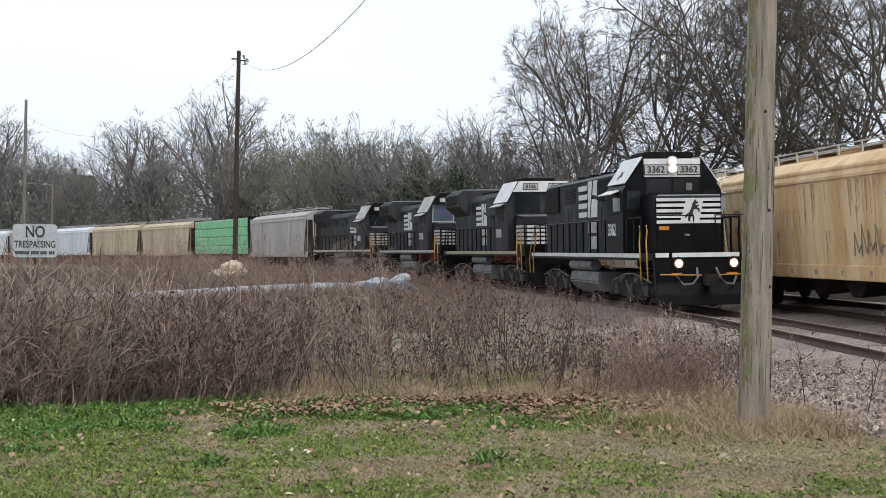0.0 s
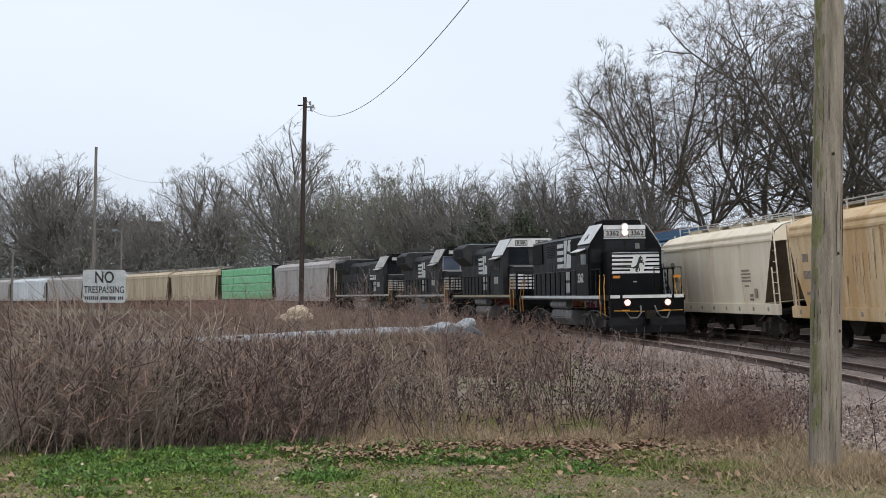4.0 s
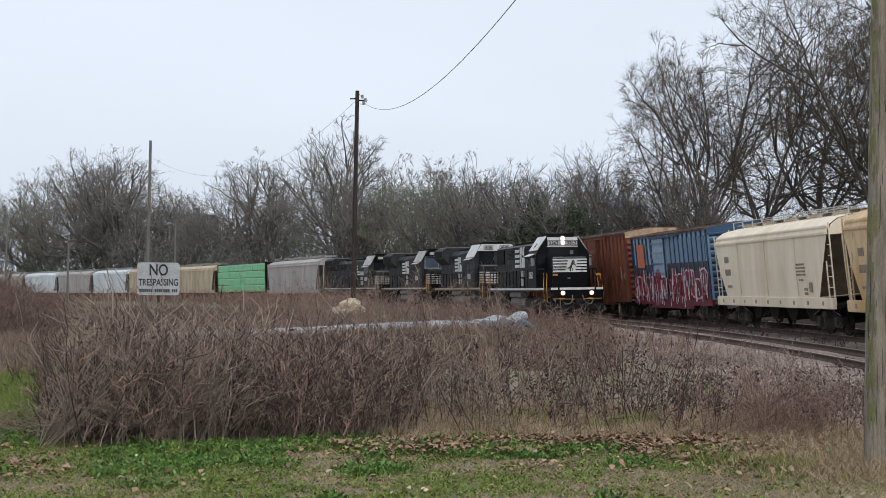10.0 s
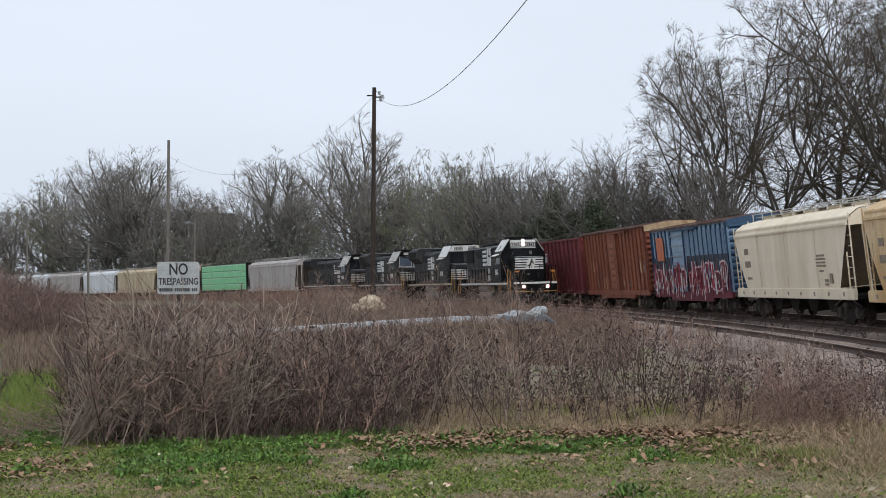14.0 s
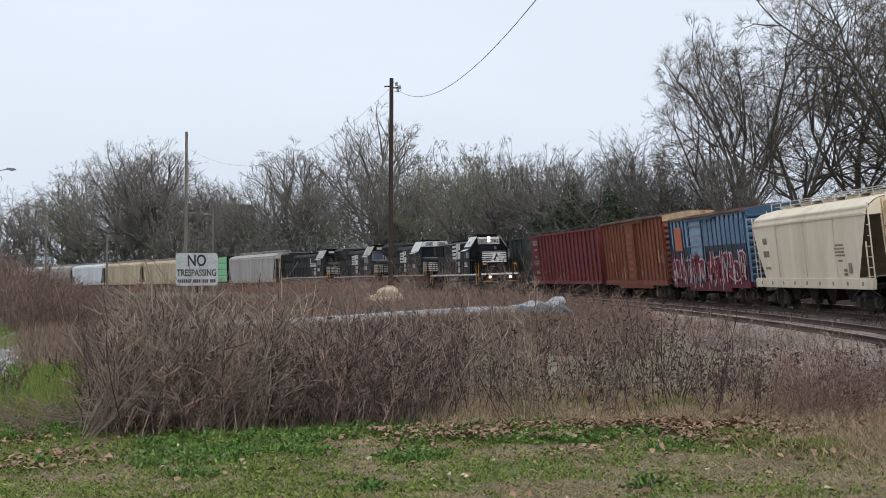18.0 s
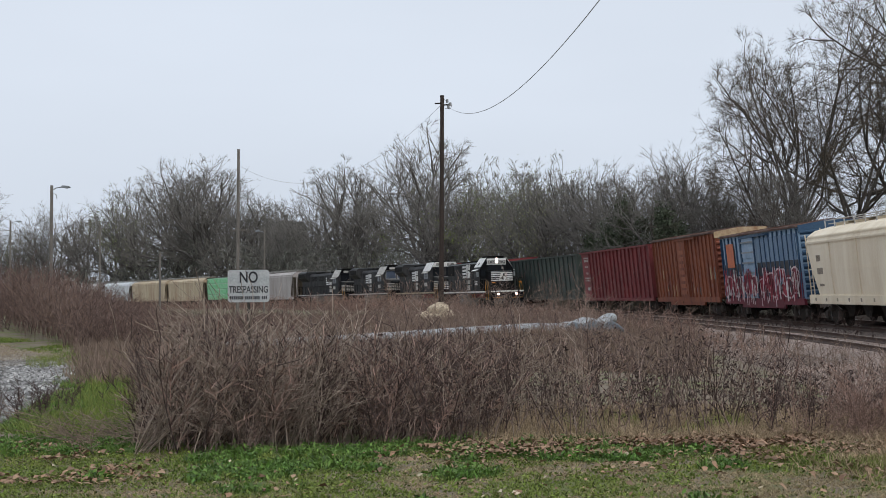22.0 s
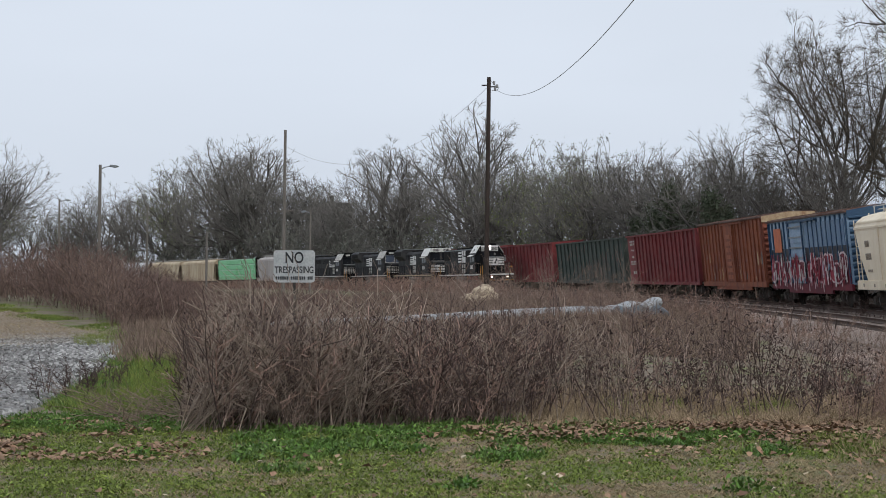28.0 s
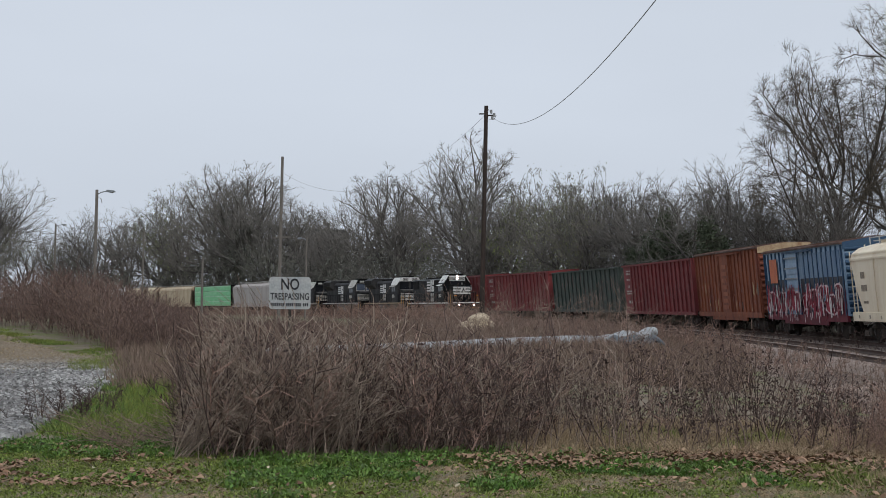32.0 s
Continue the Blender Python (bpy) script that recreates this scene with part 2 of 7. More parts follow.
MAT = {}
for spec in (
        dict(name="black_paint", base=(0.0045, 0.005, 0.006), second=(0.009, 0.009, 0.0095), rough=0.45, scale=1.2, bump=0.05, spec=0.09),
        dict(name="dusty_black", base=(0.008, 0.008, 0.0085), second=(0.02, 0.018, 0.016), rough=0.75, scale=1.5, bump=0.2, spec=0.1),
        dict(name="grey_hood", base=(0.026, 0.026, 0.029), second=(0.055, 0.054, 0.053), rough=0.6, scale=1.0, bump=0.1, spec=0.1),
        dict(name="white_paint", base=(0.703, 0.703, 0.684), second=(0.570, 0.560, 0.532), rough=0.5, scale=2.5, bump=0.05),
        dict(name="worn_white", base=(0.50, 0.49, 0.46), second=(0.3, 0.28, 0.25), rough=0.65, scale=3, bump=0.05),
        dict(name="safety_yellow", base=(0.55, 0.27, 0.03), second=(0.35, 0.17, 0.03), rough=0.5, scale=4, bump=0.05),
        dict(name="cream_sill", base=(0.42, 0.36, 0.24), second=(0.27, 0.22, 0.14), rough=0.7, scale=2, bump=0.1),
        dict(name="tank_grey", base=(0.17, 0.165, 0.16), second=(0.08, 0.075, 0.07), rough=0.7, scale=2, bump=0.15),
        dict(name="dark_iron", base=(0.016, 0.0145, 0.013), second=(0.034, 0.026, 0.02), rough=0.8, scale=4, bump=0.3, spec=0.15),
        dict(name="glass", base=(0.012, 0.014, 0.016), second=(0.018, 0.02, 0.024), rough=0.12, scale=1, bump=0.0, spec=0.22),
        # windshield glass with the sky's bluish reflection put into its base colour
        dict(name="sky_glass", base=(0.09, 0.11, 0.15), second=(0.07, 0.085, 0.12), rough=0.1, scale=1, bump=0.0),
        dict(name="lamp_on", base=(1, 0.93, 0.88), rough=0.4, bump=0, glow=9.0),
        dict(name="lamp_on_low", base=(1, 0.9, 0.82), rough=0.4, bump=0, glow=9.0),
        dict(name="orange_marker", base=(0.6, 0.22, 0.03), rough=0.5, bump=0),
        dict(name="hopper_cream", base=(0.86, 0.755, 0.585), second=(0.72, 0.60, 0.43), rough=0.6, scale=0.6, stretch=(1.5, 1, 0.25), bump=0.08),
        dict(name="hopper_tan", base=(0.56, 0.35, 0.155), second=(0.70, 0.52, 0.30), rough=0.62, scale=0.9, stretch=(1.2, 1, 0.3), mix=(0.42, 0.6), bump=0.08),
        dict(name="hopper_grey", base=(0.44, 0.405, 0.385), second=(0.33, 0.29, 0.27), rough=0.65, scale=0.6, stretch=(1.5, 1, 0.3), bump=0.08),
        dict(name="hopper_white", base=(0.682, 0.704, 0.726), second=(0.528, 0.539, 0.550), rough=0.6, scale=0.6, stretch=(1.5, 1, 0.3), bump=0.08),
        dict(name="hopper_sand", base=(0.550, 0.462, 0.319), second=(0.396, 0.286, 0.187), rough=0.65, scale=0.6, stretch=(1.5, 1, 0.3), bump=0.08),
        # brown of the hopper end sheets, with the recess shade put into it
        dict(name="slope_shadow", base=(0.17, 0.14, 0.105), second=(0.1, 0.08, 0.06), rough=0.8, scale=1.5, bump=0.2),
        dict(name="orange_brown", base=(0.255, 0.078, 0.036), second=(0.15, 0.042, 0.026), rough=0.7, scale=1.2, stretch=(2, 1, 0.3), bump=0.15),
        dict(name="oxide_red", base=(0.21, 0.037, 0.038), second=(0.125, 0.028, 0.03), rough=0.7, scale=1.2, stretch=(2, 1, 0.3), bump=0.15),
        dict(name="dark_green_paint", base=(0.036, 0.055, 0.046), second=(0.07, 0.078, 0.068), rough=0.7, scale=1.2, stretch=(2, 1, 0.3), bump=0.15),
        dict(name="faded_blue", base=(0.23, 0.335, 0.46), second=(0.33, 0.42, 0.51), rough=0.65, scale=1.0, stretch=(2, 1, 0.3), bump=0.12),
        dict(name="deep_blue", base=(0.025, 0.065, 0.13), second=(0.04, 0.09, 0.15), rough=0.6, scale=1.5, bump=0.12),
        dict(name="plug_blue", base=(0.12, 0.195, 0.30), second=(0.2, 0.28, 0.37), rough=0.65, scale=1.2, stretch=(2, 1, 0.3), bump=0.12),
        dict(name="door_blue", base=(0.299, 0.403, 0.520), second=(0.208, 0.299, 0.416), rough=0.65, scale=1.5, bump=0.12),
        dict(name="pressed_orange", base=(0.338, 0.119, 0.062), second=(0.237, 0.069, 0.037), rough=0.7, scale=2, bump=0.12),
        dict(name="worn_rust", base=(0.27, 0.15, 0.14), second=(0.16, 0.06, 0.055), rough=0.8, scale=3, bump=0.1),
        dict(name="dusty_iron", base=(0.055, 0.05, 0.046), second=(0.1, 0.085, 0.072), rough=0.85, scale=5, bump=0.3, spec=0.15),
        # dark brown of the added bank that keeps the gap under the cars dark
        dict(name="bank_brown", base=(0.06, 0.045, 0.034), second=(0.035, 0.028, 0.022), rough=0.95, scale=2.0, fine=18, bump=0.8),
        dict(name="patch_orange", base=(0.55, 0.16, 0.07), second=(0.45, 0.13, 0.07), rough=0.6, bump=0.05),
        dict(name="spray_maroon", base=(0.17, 0.015, 0.03), second=(0.1, 0.014, 0.025), rough=0.6, scale=2.5, bump=0.05),
        dict(name="spray_black", base=(0.02, 0.02, 0.026), second=(0.04, 0.05, 0.07), rough=0.6, scale=3.0, bump=0.05),
        dict(name="spray_pale", base=(0.66, 0.56, 0.57), second=(0.5, 0.34, 0.37), rough=0.55, scale=4, bump=0.05),
        dict(name="spray_crimson", base=(0.34, 0.02, 0.045), second=(0.2, 0.015, 0.035), rough=0.55, scale=3, bump=0.05),
        dict(name="rust_roof", base=(0.085, 0.04, 0.03), second=(0.16, 0.11, 0.09), rough=0.8, scale=1.0, bump=0.2),
        dict(name="cream_end", base=(0.48, 0.36, 0.22), second=(0.3, 0.17, 0.09), rough=0.7, scale=2, bump=0.1),
        dict(name="green_wrap", base=(0.08, 0.46, 0.15), second=(0.28, 0.68, 0.36), rough=0.3, scale=2.2, stretch=(2.5, 1, 0.6), bump=0.6, fine=7),
        # paler green for the wrap's folds, with their highlights in the colour
        dict(name="wrap_highlight", base=(0.45, 0.7, 0.5), second=(0.2, 0.5, 0.27), rough=0.35, scale=2.5, bump=0.5, fine=8),
        dict(name="mark_bars", base=(0.33, 0.27, 0.21), rough=0.7, bump=0),
        dict(name="rail_steel", base=(0.085, 0.05, 0.036), second=(0.05, 0.032, 0.025), rough=0.7, metal=0.3, scale=4, bump=0.2),
        dict(name="rail_head", base=(0.34, 0.29, 0.25), second=(0.22, 0.17, 0.14), rough=0.4, metal=0.7, scale=2, bump=0.05),
        dict(name="tie_wood", base=(0.055, 0.042, 0.034), second=(0.09, 0.075, 0.062), rough=0.9, scale=3, bump=0.5),
        dict(name="pole_wood", base=(0.427, 0.360, 0.281), second=(0.207, 0.173, 0.134), rough=0.92, scale=4, stretch=(5, 5, 0.45), fine=50, bump=1.0, mix=(0.38, 0.7)),
        dict(name="pole_cracks", base=(0.05, 0.04, 0.03), rough=0.95, bump=0.2),
        dict(name="pole_moss", base=(0.20, 0.20, 0.09), second=(0.16, 0.14, 0.08), rough=0.95, bump=0.3),
        dict(name="tar_pole", base=(0.032, 0.022, 0.018), second=(0.055, 0.038, 0.03), rough=0.85, scale=3, stretch=(4, 4, 0.4), bump=0.4),
        dict(name="grey_pole", base=(0.20, 0.18, 0.16), second=(0.13, 0.115, 0.10), rough=0.9, scale=3, stretch=(4, 4, 0.4), bump=0.4),
        dict(name="wire", base=(0.36, 0.36, 0.37), rough=0.6, bump=0),
        dict(name="porcelain", base=(0.3, 0.3, 0.3), rough=0.3, bump=0),
        dict(name="sign_face", base=(0.36, 0.38, 0.38), second=(0.46, 0.47, 0.46), rough=0.55, scale=7, bump=0.05),
        dict(name="sign_ink", base=(0.018, 0.02, 0.024), rough=0.6, bump=0),
        dict(name="zinc", base=(0.30, 0.32, 0.33), second=(0.22, 0.24, 0.25), rough=0.5, metal=0.4, scale=3, bump=0.1),
        dict(name="pipe_light", mix=(0.3, 0.75), base=(0.4, 0.425, 0.435), second=(0.2, 0.215, 0.225), rough=0.5, scale=2.0, bump=0.2, fine=12),
        dict(name="pipe_dark", base=(0.06, 0.072, 0.085), second=(0.13, 0.15, 0.165), rough=0.6, scale=1.5, bump=0.2),
        dict(name="sandstone", base=(0.46, 0.37, 0.26), second=(0.58, 0.49, 0.36), rough=0.9, scale=2, bump=0.6, fine=12),
        dict(name="bark", base=(0.065, 0.056, 0.047), second=(0.1, 0.088, 0.076), rough=0.95, scale=2, bump=0.5),
        # far bark and twigs are paler than near ones: haze in their colour
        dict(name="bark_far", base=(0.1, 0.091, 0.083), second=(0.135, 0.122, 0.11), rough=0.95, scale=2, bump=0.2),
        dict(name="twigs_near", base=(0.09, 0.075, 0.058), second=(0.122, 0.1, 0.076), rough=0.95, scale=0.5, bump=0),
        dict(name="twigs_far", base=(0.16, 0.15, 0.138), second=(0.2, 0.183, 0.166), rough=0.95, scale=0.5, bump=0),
        dict(name="bud_leaves", base=(0.21, 0.25, 0.1), second=(0.23, 0.235, 0.12), rough=0.8, scale=0.8, bump=0, vary=0.3),
        dict(name="twig_buds", base=(0.12, 0.105, 0.06), second=(0.15, 0.125, 0.08), rough=0.9, scale=0.5, bump=0, vary=0.4),
        dict(name="bright_buds", base=(0.19, 0.235, 0.06), second=(0.15, 0.19, 0.05), rough=0.8, scale=0.8, bump=0, vary=0.3),
        dict(name="evergreen", base=(0.062, 0.08, 0.048), second=(0.085, 0.098, 0.062), rough=0.85, scale=0.8, bump=0, vary=0.4),
        dict(name="undergrowth", base=(0.145, 0.15, 0.124), second=(0.185, 0.178, 0.152), rough=0.9, scale=0.15, bump=0, vary=0.45),
        dict(name="brush", base=(0.14, 0.092, 0.078), second=(0.19, 0.132, 0.106), rough=0.95, scale=0.3, bump=0, vary=0.5),
        dict(name="red_grass", base=(0.185, 0.13, 0.1), second=(0.235, 0.175, 0.135), rough=0.95, scale=0.5, bump=0, vary=0.4),
        dict(name="cane_brown", base=(0.205, 0.128, 0.102), second=(0.285, 0.188, 0.15), rough=0.9, scale=0.8, bump=0, vary=0.6),
        dict(name="cane_dark", base=(0.058, 0.037, 0.033), second=(0.094, 0.063, 0.053), rough=0.9, scale=0.8, bump=0, vary=0.4),
        dict(name="cane_mid", base=(0.255, 0.188, 0.152), second=(0.185, 0.13, 0.104), rough=0.9, scale=0.8, bump=0, vary=0.5),
        # pinkish emission that imitates the halo round a lit lamp
        dict(name="lamp_halo", base=(1, 0.45, 0.36), rough=0.5, bump=0, glow=0.5),
        dict(name="cane_pale", base=(0.33, 0.265, 0.21), second=(0.25, 0.19, 0.15), rough=0.9, scale=0.8, bump=0, vary=0.4),
        dict(name="straw", base=(0.378, 0.286, 0.180), second=(0.299, 0.220, 0.136), rough=0.95, scale=1.0, bump=0, vary=0.45),
        dict(name="grass_green", base=(0.129, 0.184, 0.031), second=(0.198, 0.216, 0.051), rough=0.75, scale=0.8, bump=0, vary=0.45),
        dict(name="grass_dry", base=(0.352, 0.273, 0.163), second=(0.255, 0.198, 0.110), rough=0.9, scale=1.0, bump=0, vary=0.4),
        dict(name="broad_leaf", base=(0.072, 0.153, 0.022), second=(0.119, 0.187, 0.038), rough=0.6, scale=2.0, bump=0, vary=0.6),
        dict(name="moss", base=(0.17, 0.21, 0.045), second=(0.115, 0.165, 0.03), rough=0.85, scale=1.3, bump=0, vary=0.6),
        dict(name="dead_leaf", base=(0.21, 0.12, 0.072), second=(0.32, 0.215, 0.14), rough=0.85, scale=3.0, bump=0.1, vary=0.5),
        dict(name="pale_leaf", base=(0.50, 0.43, 0.32), second=(0.38, 0.3, 0.2), rough=0.8, scale=3.0, bump=0.1, vary=0.3),
        dict(name="barn_wall", base=(0.05, 0.052, 0.05), second=(0.065, 0.066, 0.063), rough=0.9, scale=1, bump=0.2),
        dict(name="barn_roof", base=(0.055, 0.057, 0.056), second=(0.07, 0.07, 0.068), rough=0.85, scale=1, bump=0.2),
):
    MAT[spec["name"]] = material(**spec)
MAT["soil"] = ground_material()
MAT["ballast"] = stones_material("ballast_stone", ((0.115, 0.085, 0.07), (0.23, 0.172, 0.142), (0.33, 0.25, 0.21), (0.52, 0.42, 0.355)), 0.03)
MAT["gravel"] = stones_material("grey_gravel", ((0.11, 0.106, 0.10), (0.28, 0.272, 0.262), (0.40, 0.392, 0.378), (0.58, 0.57, 0.555)), 0.075, tan=True)


# ---- building helpers ----
class Shape:
    """Vertices and faces of one part."""

    def __init__(self):
        self.v, self.f = [], []

    def add(self, verts, faces):
        k = len(self.v)
        self.v.extend(verts)
        self.f.extend(tuple(i + k for i in q) for q in faces)
        return self

    def box(self, x0, x1, y0, y1, z0, z1):
        return self.add([(x, y, z) for x in (x0, x1) for y in (y0, y1) for z in (z0, z1)],
                        [(0, 1, 3, 2), (4, 6, 7, 5), (0, 4, 5, 1), (2, 3, 7, 6), (0, 2, 6, 4), (1, 5, 7, 3)])

    def prism(self, outline, lo, hi, axis):
        """A closed outline pushed along an axis: x takes (y, z), y takes (x, z), z takes (x, y)."""
        put = {"x": lambda a, b, c: (c, a, b), "y": lambda a, b, c: (a, c, b), "z": lambda a, b, c: (a, b, c)}[axis]
        n = len(outline)
        verts = [put(a, b, lo) for a, b in outline] + [put(a, b, hi) for a, b in outline]
        faces = [tuple(range(n))[::-1], tuple(range(n, 2 * n))] + [(i, (i + 1) % n, n + (i + 1) % n, n + i) for i in range(n)]
        return self.add(verts, faces)

    def tube(self, points, r, sides=6, r_end=None):
        pts = [Vector(p) for p in points]
        rings = []
        for i, p in enumerate(pts):
            d = (pts[min(i + 1, len(pts) - 1)] - pts[max(i - 1, 0)]).normalized()
            a = d.orthogonal().normalized()
            b = d.cross(a)
            k = r if r_end is None else r + (r_end - r) * i / (len(pts) - 1)
            rings.append([tuple(p + (a * math.cos(t) + b * math.sin(t)) * k) for t in [2 * math.pi * j / sides for j in range(sides)]])
        verts = [q for ring in rings for q in ring]
        faces = [(i * sides + j, i * sides + (j + 1) % sides, (i + 1) * sides + (j + 1) % sides, (i + 1) * sides + j)
                 for i in range(len(pts) - 1) for j in range(sides)]
        faces += [tuple(range(sides))[::-1], tuple(range(len(verts) - sides, len(verts)))]
        return self.add(verts, faces)

    def mesh(self, name, bevel=0.0):
        me = bpy.data.meshes.new(name)
        me.from_pydata(self.v, [], self.f)
        bm = bmesh.new()
        bm.from_mesh(me)
        bmesh.ops.recalc_face_normals(bm, faces=bm.faces)
        if bevel:
            bmesh.ops.bevel(bm, geom=bm.edges[:], offset=bevel, segments=2, affect="EDGES", clamp_overlap=True)
        bm.to_mesh(me)
        bm.free()
        return me


def box(*a):
    return Shape().box(*a)


def part(name, shape, mat, parent, label="", bevel=0.0, at=None):
    me = shape.mesh(name, bevel) if isinstance(shape, Shape) else shape
    if not me.materials:
        me.materials.append(MAT[mat])
    ob = new(name, me)
    ob.parent = parent
    if at:
        ob.location = at
    return tagged(ob, label)


def raw_mesh(name, verts, faces, mat):
    """Many small pieces at once, from arrays: faces all have the same number of corners."""
    me = bpy.data.meshes.new(name)
    verts, faces = np.asarray(verts, np.float32), np.asarray(faces, np.int32)
    k = faces.shape[1]
    me.vertices.add(len(verts))
    me.vertices.foreach_set("co", verts.ravel())
    me.loops.add(faces.size)
    me.loops.foreach_set("vertex_index", faces.ravel())
    me.polygons.add(len(faces))
    me.polygons.foreach_set("loop_start", np.arange(0, faces.size, k, dtype=np.int32))
    me.update(calc_edges=True)
    me.materials.append(MAT[mat])
    return me


def lettering(text, size, thick=0.006):
    cu = bpy.data.curves.new("lettering", "FONT")
    cu.body, cu.size, cu.extrude, cu.align_x, cu.align_y = text, size, thick, "CENTER", "CENTER"
    cu.offset = size * 0.018
    tmp = bpy.data.objects.new("lettering", cu)
    me = bpy.data.meshes.new_from_object(tmp)
    bpy.data.objects.remove(tmp)
    me.materials.clear()
    return me


def letters(text, size, mat, parent, m, name="lettering"):
    me = lettering(text, size)
    me.transform(m)
    return part(name, me, mat, parent)


def smooth(a, b, x):
    k = min(1, max(0, (x - a) / (b - a)))
    return k * k * (3 - 2 * k)


# ---- the plan: ground heights and the curving tracks ----
BEND = ((0, -0.00361), (40, -0.00207), (80, -0.00330), (120, -0.00260), (160, -0.00183), (220, -0.00127), (300, -0.00109))
STEP = 0.5
PLAN_S = np.arange(-60, 420, STEP)
PLAN_H = np.cumsum(np.interp(PLAN_S, *zip(*BEND))) * STEP
PLAN_H += 0.0230 - np.interp(0, PLAN_S, PLAN_H)
PLAN_X, PLAN_Y = np.cumsum(np.sin(PLAN_H)) * STEP, np.cumsum(np.cos(PLAN_H)) * STEP
PLAN_X += 12.650 - np.interp(0, PLAN_S, PLAN_X)
PLAN_Y += 42.757 - np.interp(0, PLAN_S, PLAN_Y)
SIDING = 4.6          # from the main track to the one behind it
SIDING_LEAN = 4.6     # degrees of banking


def ground_z(x, y):
    """The yard is level; it falls gently to the tracks and rises with them into the distance."""
    by_track = smooth(-10, -4, x - float(np.interp(y, PLAN_Y, PLAN_X)))
    lot = 0.75 * smooth(44, 80, y) * (1 - smooth(86, 112, y)) * (1 - smooth(-25, -14.5, x))
    return lot -(0.16 + 0.36 * by_track) * smooth(15, 27, y) + 0.0032 * max(0, min(y, 600) - 43) + 0.03 * noise.noise(Vector((x * 0.25, y * 0.25, 0)))


def plan(s, side=0.0):
    """A point beside the main track, s metres along it, and the track's way there."""
    h = float(np.interp(s, PLAN_S, PLAN_H))
    return (float(np.interp(s, PLAN_S, PLAN_X)) + side * math.cos(h), float(np.interp(s, PLAN_S, PLAN_Y)) - side * math.sin(h),
            -0.1215 + 0.00326 * s, h)


def on_track(s, half, side=0.0, lean=0.0):
    """The pose of a vehicle whose centre is s metres along, its front towards the near end."""
    x0, y0, z0, _ = plan(s - half * 0.7, side)
    x1, y1, z1, _ = plan(s + half * 0.7, side)
    return pose((x0 + x1) / 2, (y0 + y1) / 2, (z0 + z1) / 2, lean, 0, math.degrees(math.atan2(y0 - y1, x0 - x1)))


# ---- ground, track beds, rails ----
def ribbon(points_in, points_out, thick):
    v, f = [], []
    for a, b in zip(points_in, points_out):
        v += [a, b, (b[0], b[1], b[2] - thick), (a[0], a[1], a[2] - thick)]
    for i in range(len(points_in) - 1):
        k = 4 * i
        f += [(k, k + 4, k + 5, k + 1), (k + 1, k + 5, k + 6, k + 2), (k + 3, k + 7, k + 4, k), (k + 2, k + 6, k + 7, k + 3)]
    return Shape().add(v, f + [(0, 1, 2, 3), (len(v) - 1, len(v) - 2, len(v) - 3, len(v) - 4)])


def build_ground():
    edge = lambda lo, hi, n, power: [lo + (hi - lo) * (i / n) ** power for i in range(n + 1)]
    xs = [-x for x in edge(14, 2500, 26, 3.2)[::-1]] + [-14 + 28 * i / 70 for i in range(1, 70)] + edge(14, 2500, 26, 3.2)
    ys = [-y for y in edge(4, 2500, 16, 3.2)[::-1]] + [-4 + 64 * i / 128 for i in range(1, 128)] + edge(60, 3000, 50, 2.6)
    verts = [(x, y, ground_z(x, y)) for y in ys for x in xs]
    w = len(xs)
    faces = [(j * w + i, j * w + i + 1, (j + 1) * w + i + 1, (j + 1) * w + i) for j in range(len(ys) - 1) for i in range(w - 1)]
    tagged(new("ground", raw_mesh("ground", verts, faces, "soil")), "mossy yard soil with short turf and leaf litter", kind="structure")


